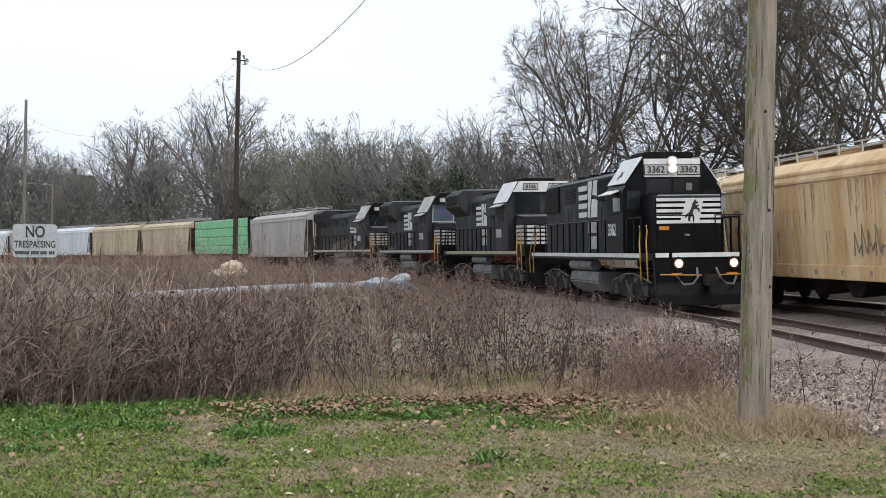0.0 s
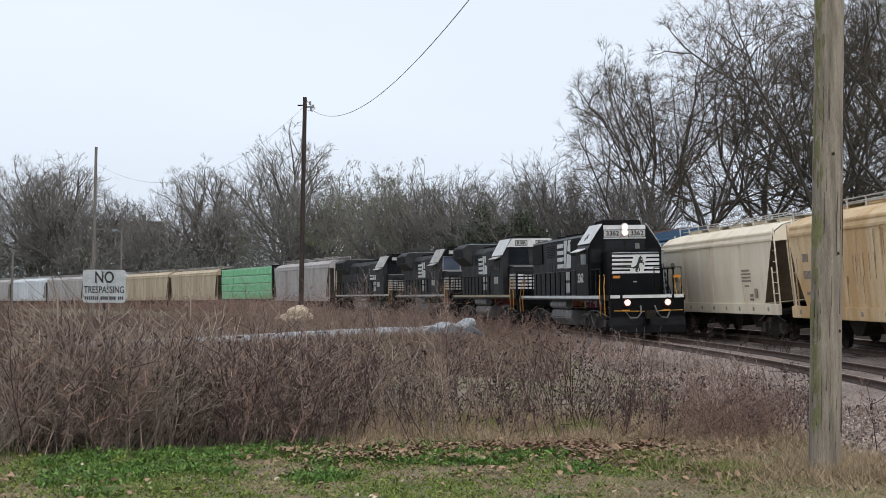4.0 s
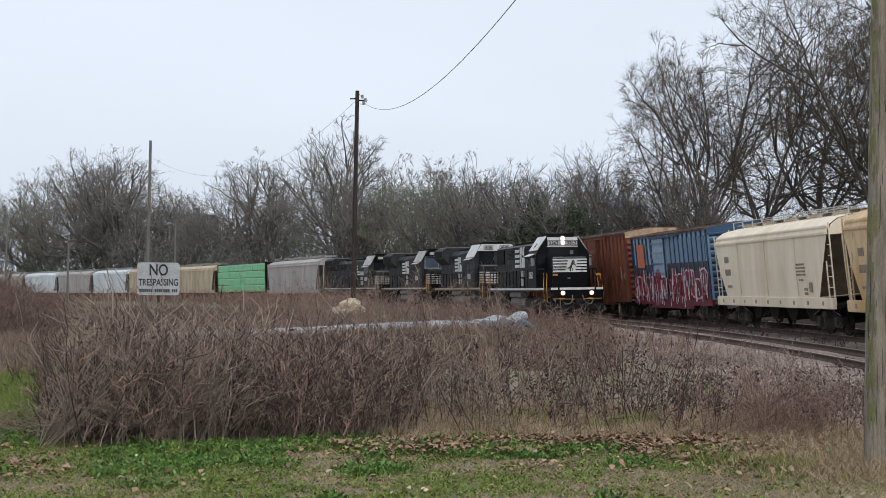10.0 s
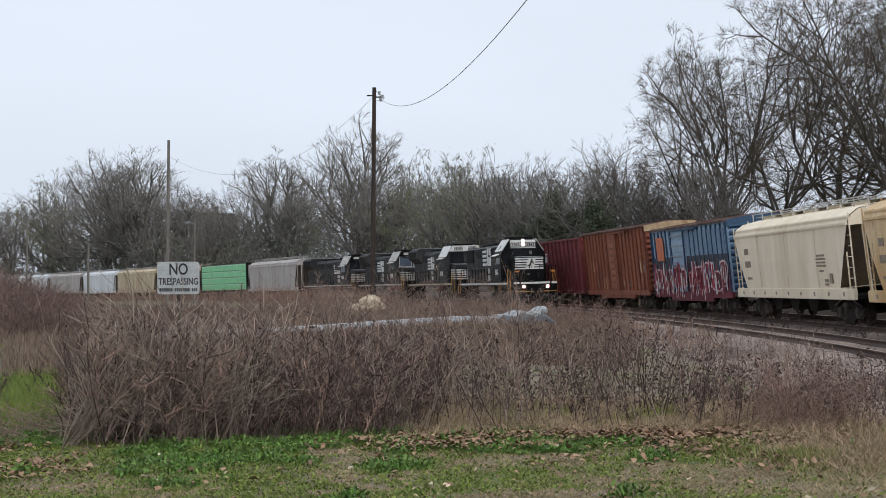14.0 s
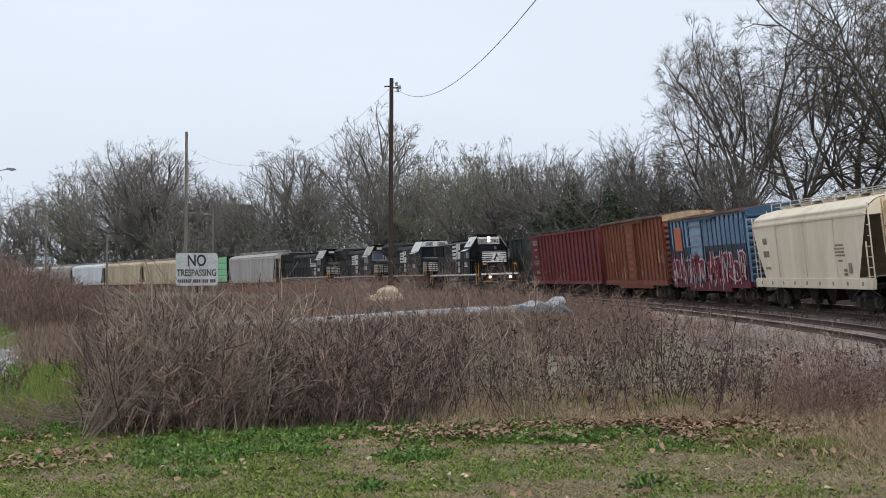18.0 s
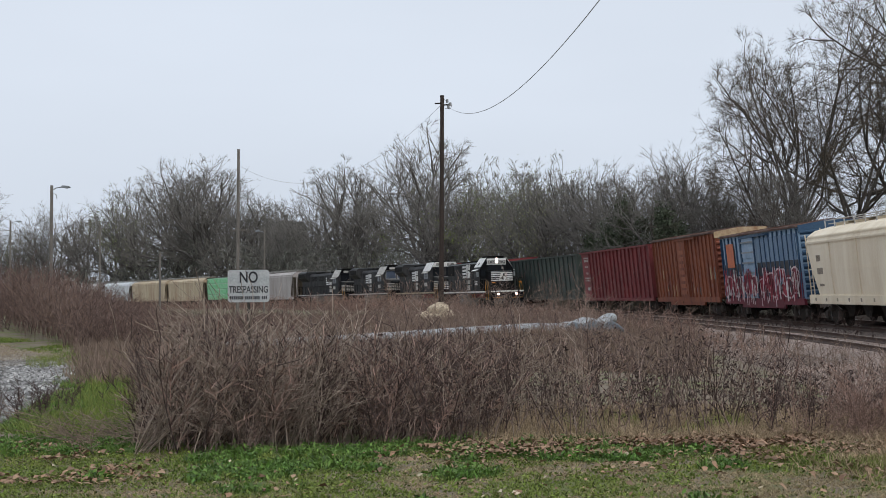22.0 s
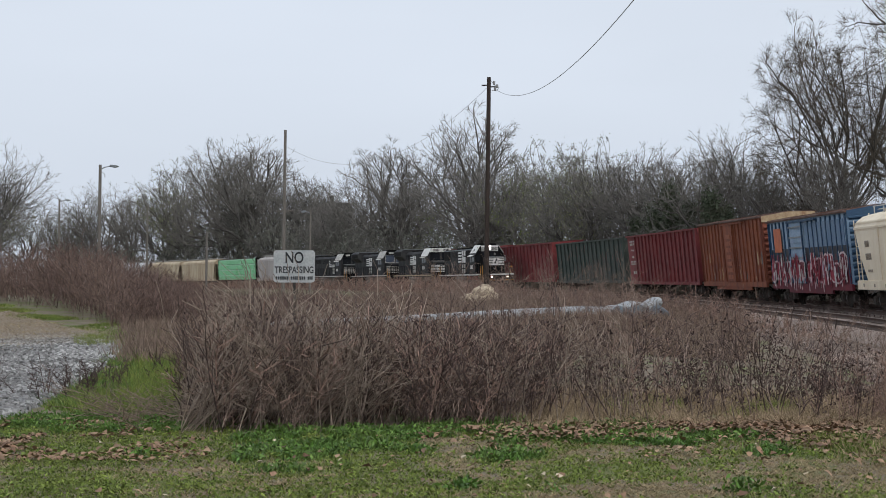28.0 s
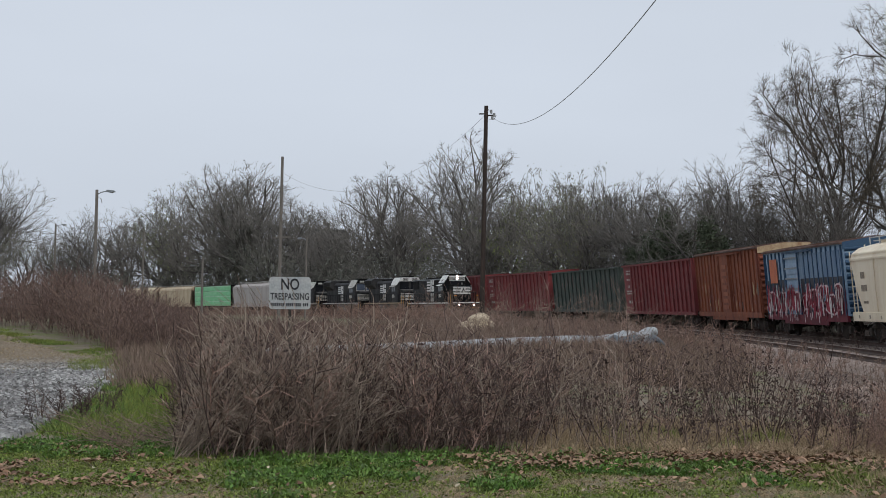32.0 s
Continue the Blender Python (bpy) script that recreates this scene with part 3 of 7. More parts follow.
def build_track(side, lean, name, label):
    bank = math.sin(radians(lean))
    root = tagged(new(name), label, kind="structure")
    ss = np.arange(-40, 400, 2.0)
    up = lambda lat, z: z + lat * bank
    put = lambda s, lat, z: (lambda p: (p[0], p[1], p[2] + up(lat, z)))(plan(s, side + lat))
    sec = ((-2.7, -0.55), (-1.75, -0.165), (1.75, -0.165), (2.7, -0.5))
    v = [(lambda q: (q[0], q[1], q[2] + 0.04 * noise.noise(Vector((q[0], q[1], lat)))))(put(s, lat, z)) for s in ss for lat, z in sec]
    f = [(4 * i + j, 4 * i + j + 1, 4 * i + 5 + j, 4 * i + 4 + j) for i in range(len(ss) - 1) for j in range(3)]
    part("ballast", raw_mesh("ballast", v, f, "ballast"), "ballast", root, "grey-brown crushed stone ballast")
    for lat in (-0.75, 0.75):
        prof = ((-0.07, -0.17), (0.07, -0.17), (0.07, -0.15), (0.015, -0.13), (0.015, -0.045), (0.036, -0.035), (0.036, -0.006), (-0.036, -0.006), (-0.036, -0.035), (-0.015, -0.045), (-0.015, -0.13), (-0.07, -0.15))
        n = len(prof)
        v = [put(s, lat + a, z) for s in ss for a, z in prof]
        f = [(n * i + j, n * i + (j + 1) % n, n * (i + 1) + (j + 1) % n, n * (i + 1) + j) for i in range(len(ss) - 1) for j in range(n)]
        rail = part("rail", raw_mesh("rail", v, f, "rail_steel"), "rail_steel", root, "rusty brown steel rail")
        part("running_surface", ribbon([put(s, lat - 0.034, 0.0) for s in ss], [put(s, lat + 0.034, 0.0) for s in ss], 0.005), "rail_head", rail, "worn bright top of the rail")
    near = [s for s in np.arange(-39, 110, 0.56)]
    tie = box(-0.115, 0.115, -1.3, 1.3, -0.16, 0).mesh("tie", 0.012)
    for s in near:
        p = plan(s, side)
        t = part("tie", tie, "tie_wood", root)
        t.matrix_basis = pose(p[0], p[1], p[2] - 0.172, lean, 0, math.degrees(math.atan2(-math.cos(p[3]), -math.sin(p[3]))))
    return root


# ---- rail vehicles: x runs to the front, z up from the rails ----
def truck(parent, x, axles, mat="dark_iron"):
    """A bogie: two side frames, springs and wheelsets."""
    gap = 1.75
    half = gap * (axles - 1) / 2
    for y in (-1.02, 1.02):
        s = Shape().prism([(x - half - 0.55, 0.62), (x - half - 0.5, 0.38), (x - half + 0.3, 0.34), (x - 0.5, 0.22), (x + 0.5, 0.22), (x + half - 0.3, 0.34),
                           (x + half + 0.5, 0.38), (x + half + 0.55, 0.62), (x + half, 0.72), (x + 0.6, 0.86), (x - 0.6, 0.86), (x - half, 0.72)], y - 0.09, y + 0.09, "y")
        part("side_frame", s, mat, parent)
        sp = Shape()
        for k in (-0.2, 0, 0.2):
            sp.tube([(x + k, y, 0.28), (x + k, y, 0.62)], 0.09, 8)
        part("spring_group", sp, "dusty_black", parent)
        for i in range(axles):
            wx = x - half + gap * i
            part("journal_box", box(wx - 0.17, wx + 0.17, min(y, y * 1.16), max(y, y * 1.16), 0.3, 0.66), "dusty_iron", parent, bevel=0.03)
        for i in range(axles - 1):
            wx = x - half + gap * (i + 0.5)
            part("brake_cylinder", Shape().tube([(wx - 0.25, y * 1.14, 0.78), (wx + 0.22, y * 1.14, 0.74)], 0.11, 8), "dusty_iron", parent)
            part("brake_rod", Shape().tube([(wx + 0.2, y * 1.12, 0.74), (wx + 0.42, y * 1.1, 0.5), (wx + 0.4, y * 1.05, 0.22)], 0.03, 5), "tank_grey", parent)
        part("air_pipe", Shape().tube([(x - half - 0.5, y * 1.13, 0.72), (x - 0.5, y * 1.15, 0.95), (x + 0.5, y * 1.15, 0.95), (x + half + 0.5, y * 1.13, 0.72)], 0.022, 5), "tank_grey", parent)
    for i in range(axles):
        w = Shape()
        wx = x - half + gap * i
        for y in (-0.75, 0.75):
            w.tube([(wx, y - 0.07, 0.48), (wx, y + 0.07, 0.48)], 0.48, 18)
            w.tube([(wx, y * 1.02 - 0.02, 0.48), (wx, y * 1.42, 0.48)], 0.14, 8)
        w.tube([(wx, -0.75, 0.48), (wx, 0.75, 0.48)], 0.08, 8)
        part("wheelset", w, "dark_iron", parent)


def coupler(parent, x, way):
    s = Shape().box(min(x, x + way * 0.55), max(x, x + way * 0.55), -0.1, 0.1, 0.72, 0.95)
    s.box(min(x + way * 0.4, x + way * 0.62), max(x + way * 0.4, x + way * 0.62), -0.19, 0.16, 0.68, 0.99)
    part("coupler", s, "dark_iron", parent)


def hand_rails(parent, x0, x1, z0, n, mat="black_paint"):
    for y in (-1.44, 1.44):
        for i in range(n):
            x = x0 + (x1 - x0) * i / (n - 1)
            part("rail_post", box(x - 0.025, x + 0.025, y - 0.025, y + 0.025, z0, z0 + 1.02), mat, parent)
        part("hand_rail", Shape().tube([(x0, y, z0 + 1.02), (x1, y, z0 + 1.02)], 0.026), mat, parent)


def stripes(parent, x, half, z0, z1, n, mat="white_paint"):
    """Horizontal bands across an end face."""
    step = (z1 - z0) / (n - 0.45)
    for i in range(n):
        part("stripe", box(x, x + 0.012, -half, half, z0 + step * i, z0 + step * (i + 0.58)), mat, parent)


def side_emblem(parent, x, y, z, k=1.0):
    """White block shapes on the long hood: speed bars, a slanted block and two small panels."""
    o = 0.012 if y > 0 else -0.012
    lo, hi = min(y, y + o), max(y, y + o)
    for i in range(4):
        zz = z + (0.02 + 0.24 * i) * k
        part("emblem_bar", Shape().prism([(x - 1.1 * k, zz), (x - 0.1 * k, zz), (x - 0.02 * k, zz + 0.14 * k), (x - 1.1 * k, zz + 0.14 * k)], lo, hi, "y"), "white_paint", parent)
    for block in (((0.04, 0), (0.2, 0), (0.56, 0.98), (0.04, 0.98)), ((0.32, 0), (1.08, 0), (1.12, 0.45), (0.5, 0.5)), ((0.56, 0.6), (1.12, 0.56), (1.16, 0.98), (0.72, 0.98))):
        part("emblem_block", Shape().prism([(x + a * k, z + b * k) for a, b in block], lo, hi, "y"), "white_paint", parent)
    for dx, dz, w, h in ((0.05, -0.42, 1.0, 0.3), (0.1, -0.85, 0.9, 0.34)):
        part("emblem_panel", box(x + dx * k, x + (dx + w) * k, lo, hi, z + dz * k, z + (dz + h) * k), "worn_white", parent)


def horse_outline(cx, cz, k):
    """A rearing animal's outline, as a plain dark shape."""
    pts = ((-0.16, -0.50), (-0.06, -0.50), (-0.09, -0.40), (-0.03, -0.27), (0.03, -0.21), (0.06, -0.31), (0.05, -0.46), (0.12, -0.47), (0.12, -0.30), (0.05, -0.11), (0.08, 0.02), (0.14, 0.10), (0.32, 0.05), (0.33, -0.05), (0.38, -0.04), (0.38, 0.11), (0.25, 0.17),
           (0.36, 0.25), (0.33, 0.31), (0.21, 0.26), (0.19, 0.34), (0.31, 0.36), (0.32, 0.42), (0.21, 0.48), (0.19, 0.56), (0.13, 0.49), (0.05, 0.40), (0.01, 0.25), (-0.05, 0.08), (-0.13, -0.06), (-0.19, -0.10), (-0.31, -0.20), (-0.35, -0.36), (-0.27, -0.29), (-0.20, -0.21), (-0.17, -0.27), (-0.19, -0.38))
    return [(cx + a * k, cz + b * k) for a, b in pts]


def steps_and_grabs(parent, x, way, mat):
    for y in (-1, 1):
        st = Shape()
        for i in range(4):
            st.box(x - 0.32, x + 0.32, min(y * 1.12, y * 1.5), max(y * 1.12, y * 1.5), 0.32 + 0.33 * i, 0.36 + 0.33 * i)
        part("step_ladder", st, "dusty_black", parent)
        for dx in (-0.36, 0.36):
            part("grab_rail", Shape().tube([(x + dx, y * 1.52, 0.8), (x + dx, y * 1.54, 1.4), (x + dx - way * 0.22, y * 1.5, 1.9), (x + dx - way * 0.24, y * 1.46, 2.2), (x + dx - way * 0.42, y * 1.44, 2.34)], 0.021), mat, parent, "yellow grab rail")


def underframe(t, h, sill):
    part("deck", box(-h, h, -1.48, 1.48, 1.36, 1.56), "black_paint", t, bevel=0.02)
    for y in (-1.485, 1.48):
        part("sill_stripe", box(-h + 0.6, h - 1.4, y, y + 0.006, 1.44, 1.56), sill, t, "pale painted edge of the deck")
    part("fuel_tank", Shape().prism([(-1.25, 0.95), (-1.32, 0.62), (-1.05, 0.3), (1.05, 0.3), (1.32, 0.62), (1.25, 0.95)], -h * 0.26, h * 0.2, "x"), "tank_grey", t, "dusty grey fuel tank", 0.04)
    for y in (-1.2, 1.2):
        part("air_tank", Shape().tube([(-h * 0.24, y, 1.17), (h * 0.12, y, 1.17)], 0.18, 12), "tank_grey", t)
    truck(t, h * 0.60, 3)
    truck(t, -h * 0.60, 3)
    coupler(t, h, 1)
    coupler(t, -h, -1)


def hood_details(t, x0, x1, half, top, doors=True):
    if doors:
        n = max(3, int((x1 - x0) / 0.62))
        for y in (-1, 1):
            for i in range(n):
                a = x0 + (x1 - x0) * i / n
                part("hood_door", box(a + 0.03, a + (x1 - x0) / n - 0.03, min(y * half, y * (half + 0.015)), max(y * half, y * (half + 0.015)), 1.72, 3.05), "grey_hood", t)
            for k in range(3):
                g = Shape()
                a = x0 + (x1 - x0) * (0.08 + 0.3 * k)
                for j in range(7):
                    g.box(a, a + (x1 - x0) * 0.2, min(y * half, y * (half + 0.02)), max(y * half, y * (half + 0.02)), 3.3 + 0.08 * j, 3.335 + 0.08 * j)
                part("louvre_grille", g, "dusty_black", t)
    for k in range(4):
        a = x0 + (x1 - x0) * (0.12 + 0.2 * k)
        part("roof_fan", Shape().tube([(a, 0, top), (a, 0, top + 0.13)], 0.52, 16), "dusty_black", t)
    part("exhaust_stack", box((x0 + x1) / 2 + 1.6, (x0 + x1) / 2 + 2.3, -0.3, 0.3, top, top + 0.2), "dusty_black", t, bevel=0.02)


def road_switcher(number):
    """The lead engine: a six-axle unit with a low short nose."""
    t = tagged(new("lead_locomotive"), "black six-axle diesel locomotive with white nose stripes, headlights lit", "locomotive", "locomotives of the moving train")
    h = 9.0
    underframe(t, h, "white_paint")
    hood = part("long_hood", Shape().prism([(-0.93, 1.56), (-0.93, 3.95), (-0.75, 4.14), (0.75, 4.14), (0.93, 3.95), (0.93, 1.56)], -h + 0.9, 3.7, "x"), "grey_hood", t, "weathered black long hood", 0.02)
    hood_details(t, -h + 3.6, 3.4, 0.93, 4.14)
    for y in (-1, 1):
        part("radiator_screen", box(-h + 1.2, -h + 3.4, min(y * 0.93, y * 1.0), max(y * 0.93, y * 1.0), 3.05, 3.95), "dusty_black", t)
        part("blower_duct", box(1.0, 3.3, min(y * 0.93, y * 1.12), max(y * 0.93, y * 1.12), 3.25, 3.9), "dusty_black", t, bevel=0.03)
        # grey metal edge, its pale tone also standing for the sky's reflection there
        part("roof_edge", box(-h + 1.2, 3.4, min(y * 0.9, y * 0.99), max(y * 0.9, y * 0.99), 4.0, 4.06), "zinc", t)
        side_emblem(t, -1.0, y * 0.952, 2.75, 1.25)
    cabin = part("cab", Shape().prism([(-1.5, 1.56), (-1.5, 3.42), (-0.86, 4.36), (0.86, 4.36), (1.5, 3.42), (1.5, 1.56)], 3.7, 5.85, "x"), "black_paint", t, "black crew cab with sloped roof edges", 0.02)
    for y in (-1, 1):
        a, b = Vector((0, y * 1.42, 3.62)), Vector((0, y * 0.89, 4.39))
        s = Shape()
        for x in (3.72, 5.83):
            s.add([(x, a.y, a.z), (x, b.y, b.z), (x, b.y + y * 0.02, b.z + 0.014), (x, a.y + y * 0.02, a.z + 0.014)], [(0, 1, 2, 3)])
        s.f += [(i, (i + 1) % 4, 4 + (i + 1) % 4, 4 + i) for i in range(4)]
        part("roof_slope", s, "white_paint", cabin, "white sloped roof panel")
        e = Shape().prism([(4.6, 0), (4.75, 0.14), (4.95, 0.12), (4.85, 0.24), (4.9, 0.36), (4.74, 0.28), (4.6, 0.38), (4.58, 0.22), (4.45, 0.14)], -0.008, 0.008, "y").mesh("emblem")
        em = part("roof_emblem", e, "sign_ink", cabin)
        em.matrix_basis = pose(0, y * 1.36, 3.74, y * 34.5, 0, 0)
        for x0, x1 in ((3.95, 4.55), (4.7, 5.3)):
            part("side_window", box(x0, x1, min(y * 1.5, y * 1.512), max(y * 1.5, y * 1.512), 2.72, 3.34), "glass", cabin)
        part("sunshade", Shape().prism([(y * 1.5, 3.4), (y * 1.78, 3.3), (y * 1.78, 3.33), (y * 1.5, 3.45)], 3.9, 5.4, "x"), "white_paint", cabin)
        letters(number, 0.5, "white_paint", cabin, pose(4.5, y * 1.508, 2.25, 90, 0, 0 if y < 0 else 180), "road_number")
        part("mirror", box(5.5, 5.53, min(y * 1.5, y * 1.72), max(y * 1.5, y * 1.72), 2.8, 3.2), "zinc", cabin)
    part("roof_unit", box(4.0, 5.5, -0.78, 0.78, 4.36, 4.56), "dusty_black", cabin, "flat black roof air unit", 0.04)
    part("horn", Shape().tube([(3.4, 0.3, 4.3), (4.0, 0.3, 4.3)], 0.05, 8, 0.1), "dusty_black", t)
    board = part("number_panel", box(5.85, 5.87, -0.86, 0.86, 3.80, 4.34), "white_paint", cabin, "white panel with two number boards", 0.006)
    for y in (-0.5, 0.5):
        part("board_rim", box(5.87, 5.885, y - 0.36, y + 0.36, 3.85, 4.17), "sign_ink", board)
        part("number_board", box(5.885, 5.893, y - 0.335, y + 0.335, 3.875, 4.145), "worn_white", board, "lit number board")
        letters(number, 0.27, "sign_ink", board, pose(5.897, y, 4.01, 90, 0, 90), "road_number")
    part("headlight_rim", Shape().tube([(5.85, 0, 4.05), (5.93, 0, 4.05)], 0.16, 16), "white_paint", board)
    part("headlight_rim", Shape().tube([(5.85, 0, 4.26), (5.93, 0, 4.26)], 0.16, 16), "white_paint", board)
    for z in (4.04, 4.26):
        # added glowing ring that stands for the headlight's halo
        part("lamp_halo_ring", Shape().tube([(5.9, 0, z), (5.938, 0, z)], 0.125, 16), "lamp_halo", board)
        part("headlight", Shape().tube([(5.9, 0, z), (5.948, 0, z)], 0.095, 16), "lamp_on", board, "lit headlight")
    part("windshield_frame", box(5.845, 5.86, -0.84, 0.84, 3.28, 3.78), "dusty_black", cabin)
    for y0, y1 in ((-0.78, -0.04), (0.04, 0.78)):
        part("windshield", box(5.86, 5.868, y0, y1, 3.33, 3.73), "glass", cabin)
    for y in (-1.18, 1.18):
        part("front_window", box(5.85, 5.858, y - 0.2, y + 0.2, 2.85, 3.4), "glass", cabin)
    part("window_notice", box(5.868, 5.874, 0.42, 0.6, 3.4, 3.62), "tank_grey", cabin)
    nose = part("short_nose", Shape().prism([(5.85, 1.56), (5.85, 3.26), (7.25, 3.22), (7.42, 3.12), (7.45, 1.56)], -0.96, 0.96, "y"), "black_paint", t, "low black nose", 0.03)
    stripes(nose, 7.452, 0.94, 2.4, 3.12, 5)
    part("nose_panel", Shape().prism([(-0.26, 2.42), (0.30, 2.42), (0.44, 3.1), (-0.06, 3.1)], 7.453, 7.462, "x"), "white_paint", nose)
    part("nose_emblem", Shape().prism(horse_outline(0.09, 2.75, 0.6), 7.464, 7.472, "x"), "sign_ink", nose, "black rearing animal silhouette")
    part("nose_latch", box(7.45, 7.48, -0.12, 0.02, 2.05, 2.1), "zinc", nose)
    part("grab_bar", Shape().tube([(7.46, -0.9, 3.18), (7.5, -0.9, 3.2), (7.5, 0.9, 3.2), (7.46, 0.9, 3.18)], 0.02), "zinc", nose)
    pilot = part("pilot", Shape().prism([(8.6, 1.56), (9.0, 1.56), (9.0, 0.75), (9.25, 0.45), (9.3, 0.14), (9.0, 0.14), (8.8, 0.6)], -1.42, 1.42, "y"), "black_paint", t, "black pilot plate with plough", 0.02)
    for y0, y1 in ((-1.42, -1.05), (-0.95, 0.95), (1.05, 1.42)):
        part("pilot_stripe", box(9.0, 9.012, y0, y1, 1.45, 1.57), "white_paint", pilot)
    for y in (-0.78, 0.78):
        part("ditch_light_box", Shape().tube([(8.9, y, 1.28), (9.05, y, 1.28)], 0.185, 14), "dusty_black", pilot)
        # added glowing ring that stands for the ditch light's halo
        part("lamp_halo_ring", Shape().tube([(9.03, y, 1.28), (9.06, y, 1.28)], 0.125, 16), "lamp_halo", pilot)
        part("ditch_light", Shape().tube([(9.03, y, 1.28), (9.072, y, 1.28)], 0.08, 14), "lamp_on_low", pilot, "lit ditch light")
        part("marker", box(9.0, 9.012, y - 0.2, y + 0.1, 0.98, 1.02), "orange_marker", pilot)
        part("end_rail", Shape().tube([(8.9, y * 1.75, 1.56), (8.9, y * 1.75, 2.6), (8.9, y * 0.4, 2.6), (8.9, y * 0.4, 1.56)], 0.025), "black_paint", t)
        part("air_hose", Shape().tube([(9.05, y * 0.35, 1.15), (9.25, y * 0.4, 0.9), (9.3, y * 0.6, 0.72), (9.22, y * 0.9, 0.7), (9.05, y * 1.1, 0.95)], 0.035), "tank_grey", pilot)
        part("cut_lever", Shape().tube([(9.12, y * 0.2, 0.95), (9.14, y * 1.7, 0.98)], 0.018), "safety_yellow", pilot)
        part("step_light", box(9.0, 9.01, y * 1.5 - 0.14, y * 1.5 + 0.14, 2.2, 2.3), "orange_marker", t)
    steps_and_grabs(t, 8.2, 1, "safety_yellow")
    steps_and_grabs(t, -8.2, -1, "safety_yellow")
    hand_rails(t, -h + 1.1, 3.4, 1.56, 12)
    hand_rails(t, 6.1, 7.6, 1.56, 3)
    return t


def wide_cab_engine(length, number, roof, glass, sill, faces_back, label):
    """A six-axle engine with a broad nose, a long hood and wing radiators at its rear."""
    t = tagged(new("locomotive"), label, "locomotive", "locomotives of the moving train")
    h = length / 2 - 0.35
    underframe(t, h, sill)
    part("long_hood", Shape().prism([(-0.95, 1.56), (-0.95, 3.9), (-0.7, 4.2), (0.7, 4.2), (0.95, 3.9), (0.95, 1.56)], -h + 0.9, h - 5.2, "x"), "grey_hood", t, "dusty black long hood", 0.02)
    hood_details(t, -h + 4.4, h - 5.6, 0.95, 4.2)
    wing = part("radiator", Shape().prism([(-0.95, 3.25), (-1.5, 3.75), (-1.5, 4.3), (-1.2, 4.5), (1.2, 4.5), (1.5, 4.3), (1.5, 3.75), (0.95, 3.25)], -h + 0.9, -h + 4.2, "x"), "grey_hood", t, "overhanging black radiator wings", 0.03)
    part("radiator_top", box(-h + 1.0, -h + 4.1, -1.18, 1.18, 4.505, 4.55), "zinc", wing)
    for y in (-1, 1):
        part("wing_screen", box(-h + 1.2, -h + 3.9, min(y * 1.5, y * 1.512), max(y * 1.5, y * 1.512), 3.8, 4.25), "dusty_black", wing)
        side_emblem(t, -1.6 if not faces_back else 2.2, y * 0.967, 2.72, 1.05)
        part("side_duct", box(h - 8.4, h - 5.4, min(y * 0.95, y * 1.2), max(y * 0.95, y * 1.2), 3.1, 3.95), "grey_hood", t, bevel=0.05)
    if faces_back:
        stripes(t, -h + 0.888, 0.94, 2.05, 3.0, 5, "worn_white")
        part("end_number", box(-h + 0.885, -h + 0.897, -0.3, 0.3, 3.5, 3.7), "worn_white", t)
    cabin = part("cab", Shape().prism([(-1.5, 1.56), (-1.5, 3.6), (-1.05, 4.42), (1.05, 4.42), (1.5, 3.6), (1.5, 1.56)], h - 5.2, h - 2.75, "x"), "grey_hood", t, "wide black crew cab", 0.03)
    for y in (-1, 1):
        s = Shape()
        for x in (h - 5.25, h - 2.7):
            s.add([(x, y * 1.54, 3.6), (x, y * 1.07, 4.45), (x, y * 1.09, 4.465), (x, y * 1.56, 3.615)], [(0, 1, 2, 3)])
        s.f += [(i, (i + 1) % 4, 4 + (i + 1) % 4, 4 + i) for i in range(4)]
        part("roof_slope", s, roof, cabin)
        for a in (h - 5.0, h - 4.2):
            part("side_window", box(a, a + 0.65, min(y * 1.5, y * 1.512), max(y * 1.5, y * 1.512), 2.85, 3.5), "glass", cabin)
        part("side_number", box(h - 4.9, h - 4.0, min(y * 1.5, y * 1.508), max(y * 1.5, y * 1.508), 2.15, 2.5), "worn_white", cabin)
        part("sunshade", Shape().prism([(y * 1.5, 3.52), (y * 1.78, 3.42), (y * 1.78, 3.45), (y * 1.5, 3.58)], h - 5.1, h - 3.3, "x"), "worn_white", cabin)
    brow = part("cab_brow", Shape().prism([(-1.28, 4.02), (-1.0, 4.46), (1.0, 4.46), (1.28, 4.02)], h - 2.76, h - 2.6, "x"), roof if number else "black_paint", cabin, "visor over the windshields")
    part("roof_unit", box(h - 4.9, h - 3.3, -0.7, 0.7, 4.42, 4.62), "dusty_black", cabin, bevel=0.03)
    for y in (-0.55, 0.55):
        part("board_rim", box(h - 2.6, h - 2.585, y - 0.33, y + 0.33, 4.09, 4.37), "sign_ink", brow)
        part("number_board", box(h - 2.585, h - 2.577, y - 0.30, y + 0.30, 4.12, 4.34), "worn_white", brow)
        if number:
            letters(number, 0.22, "sign_ink", brow, pose(h - 2.573, y, 4.23, 90, 0, 90), "road_number")
        part("windshield_frame", Shape().prism([(y * 1.2 - 0.6, 3.02), (y * 1.2 + 0.6, 3.02), (y * 1.2 + 0.56, 4.0), (y * 1.2 - 0.56, 4.0)], h - 2.75, h - 2.735, "x"), "worn_white" if not number and glass == "sky_glass" else "grey_hood", cabin, bevel=0.01)
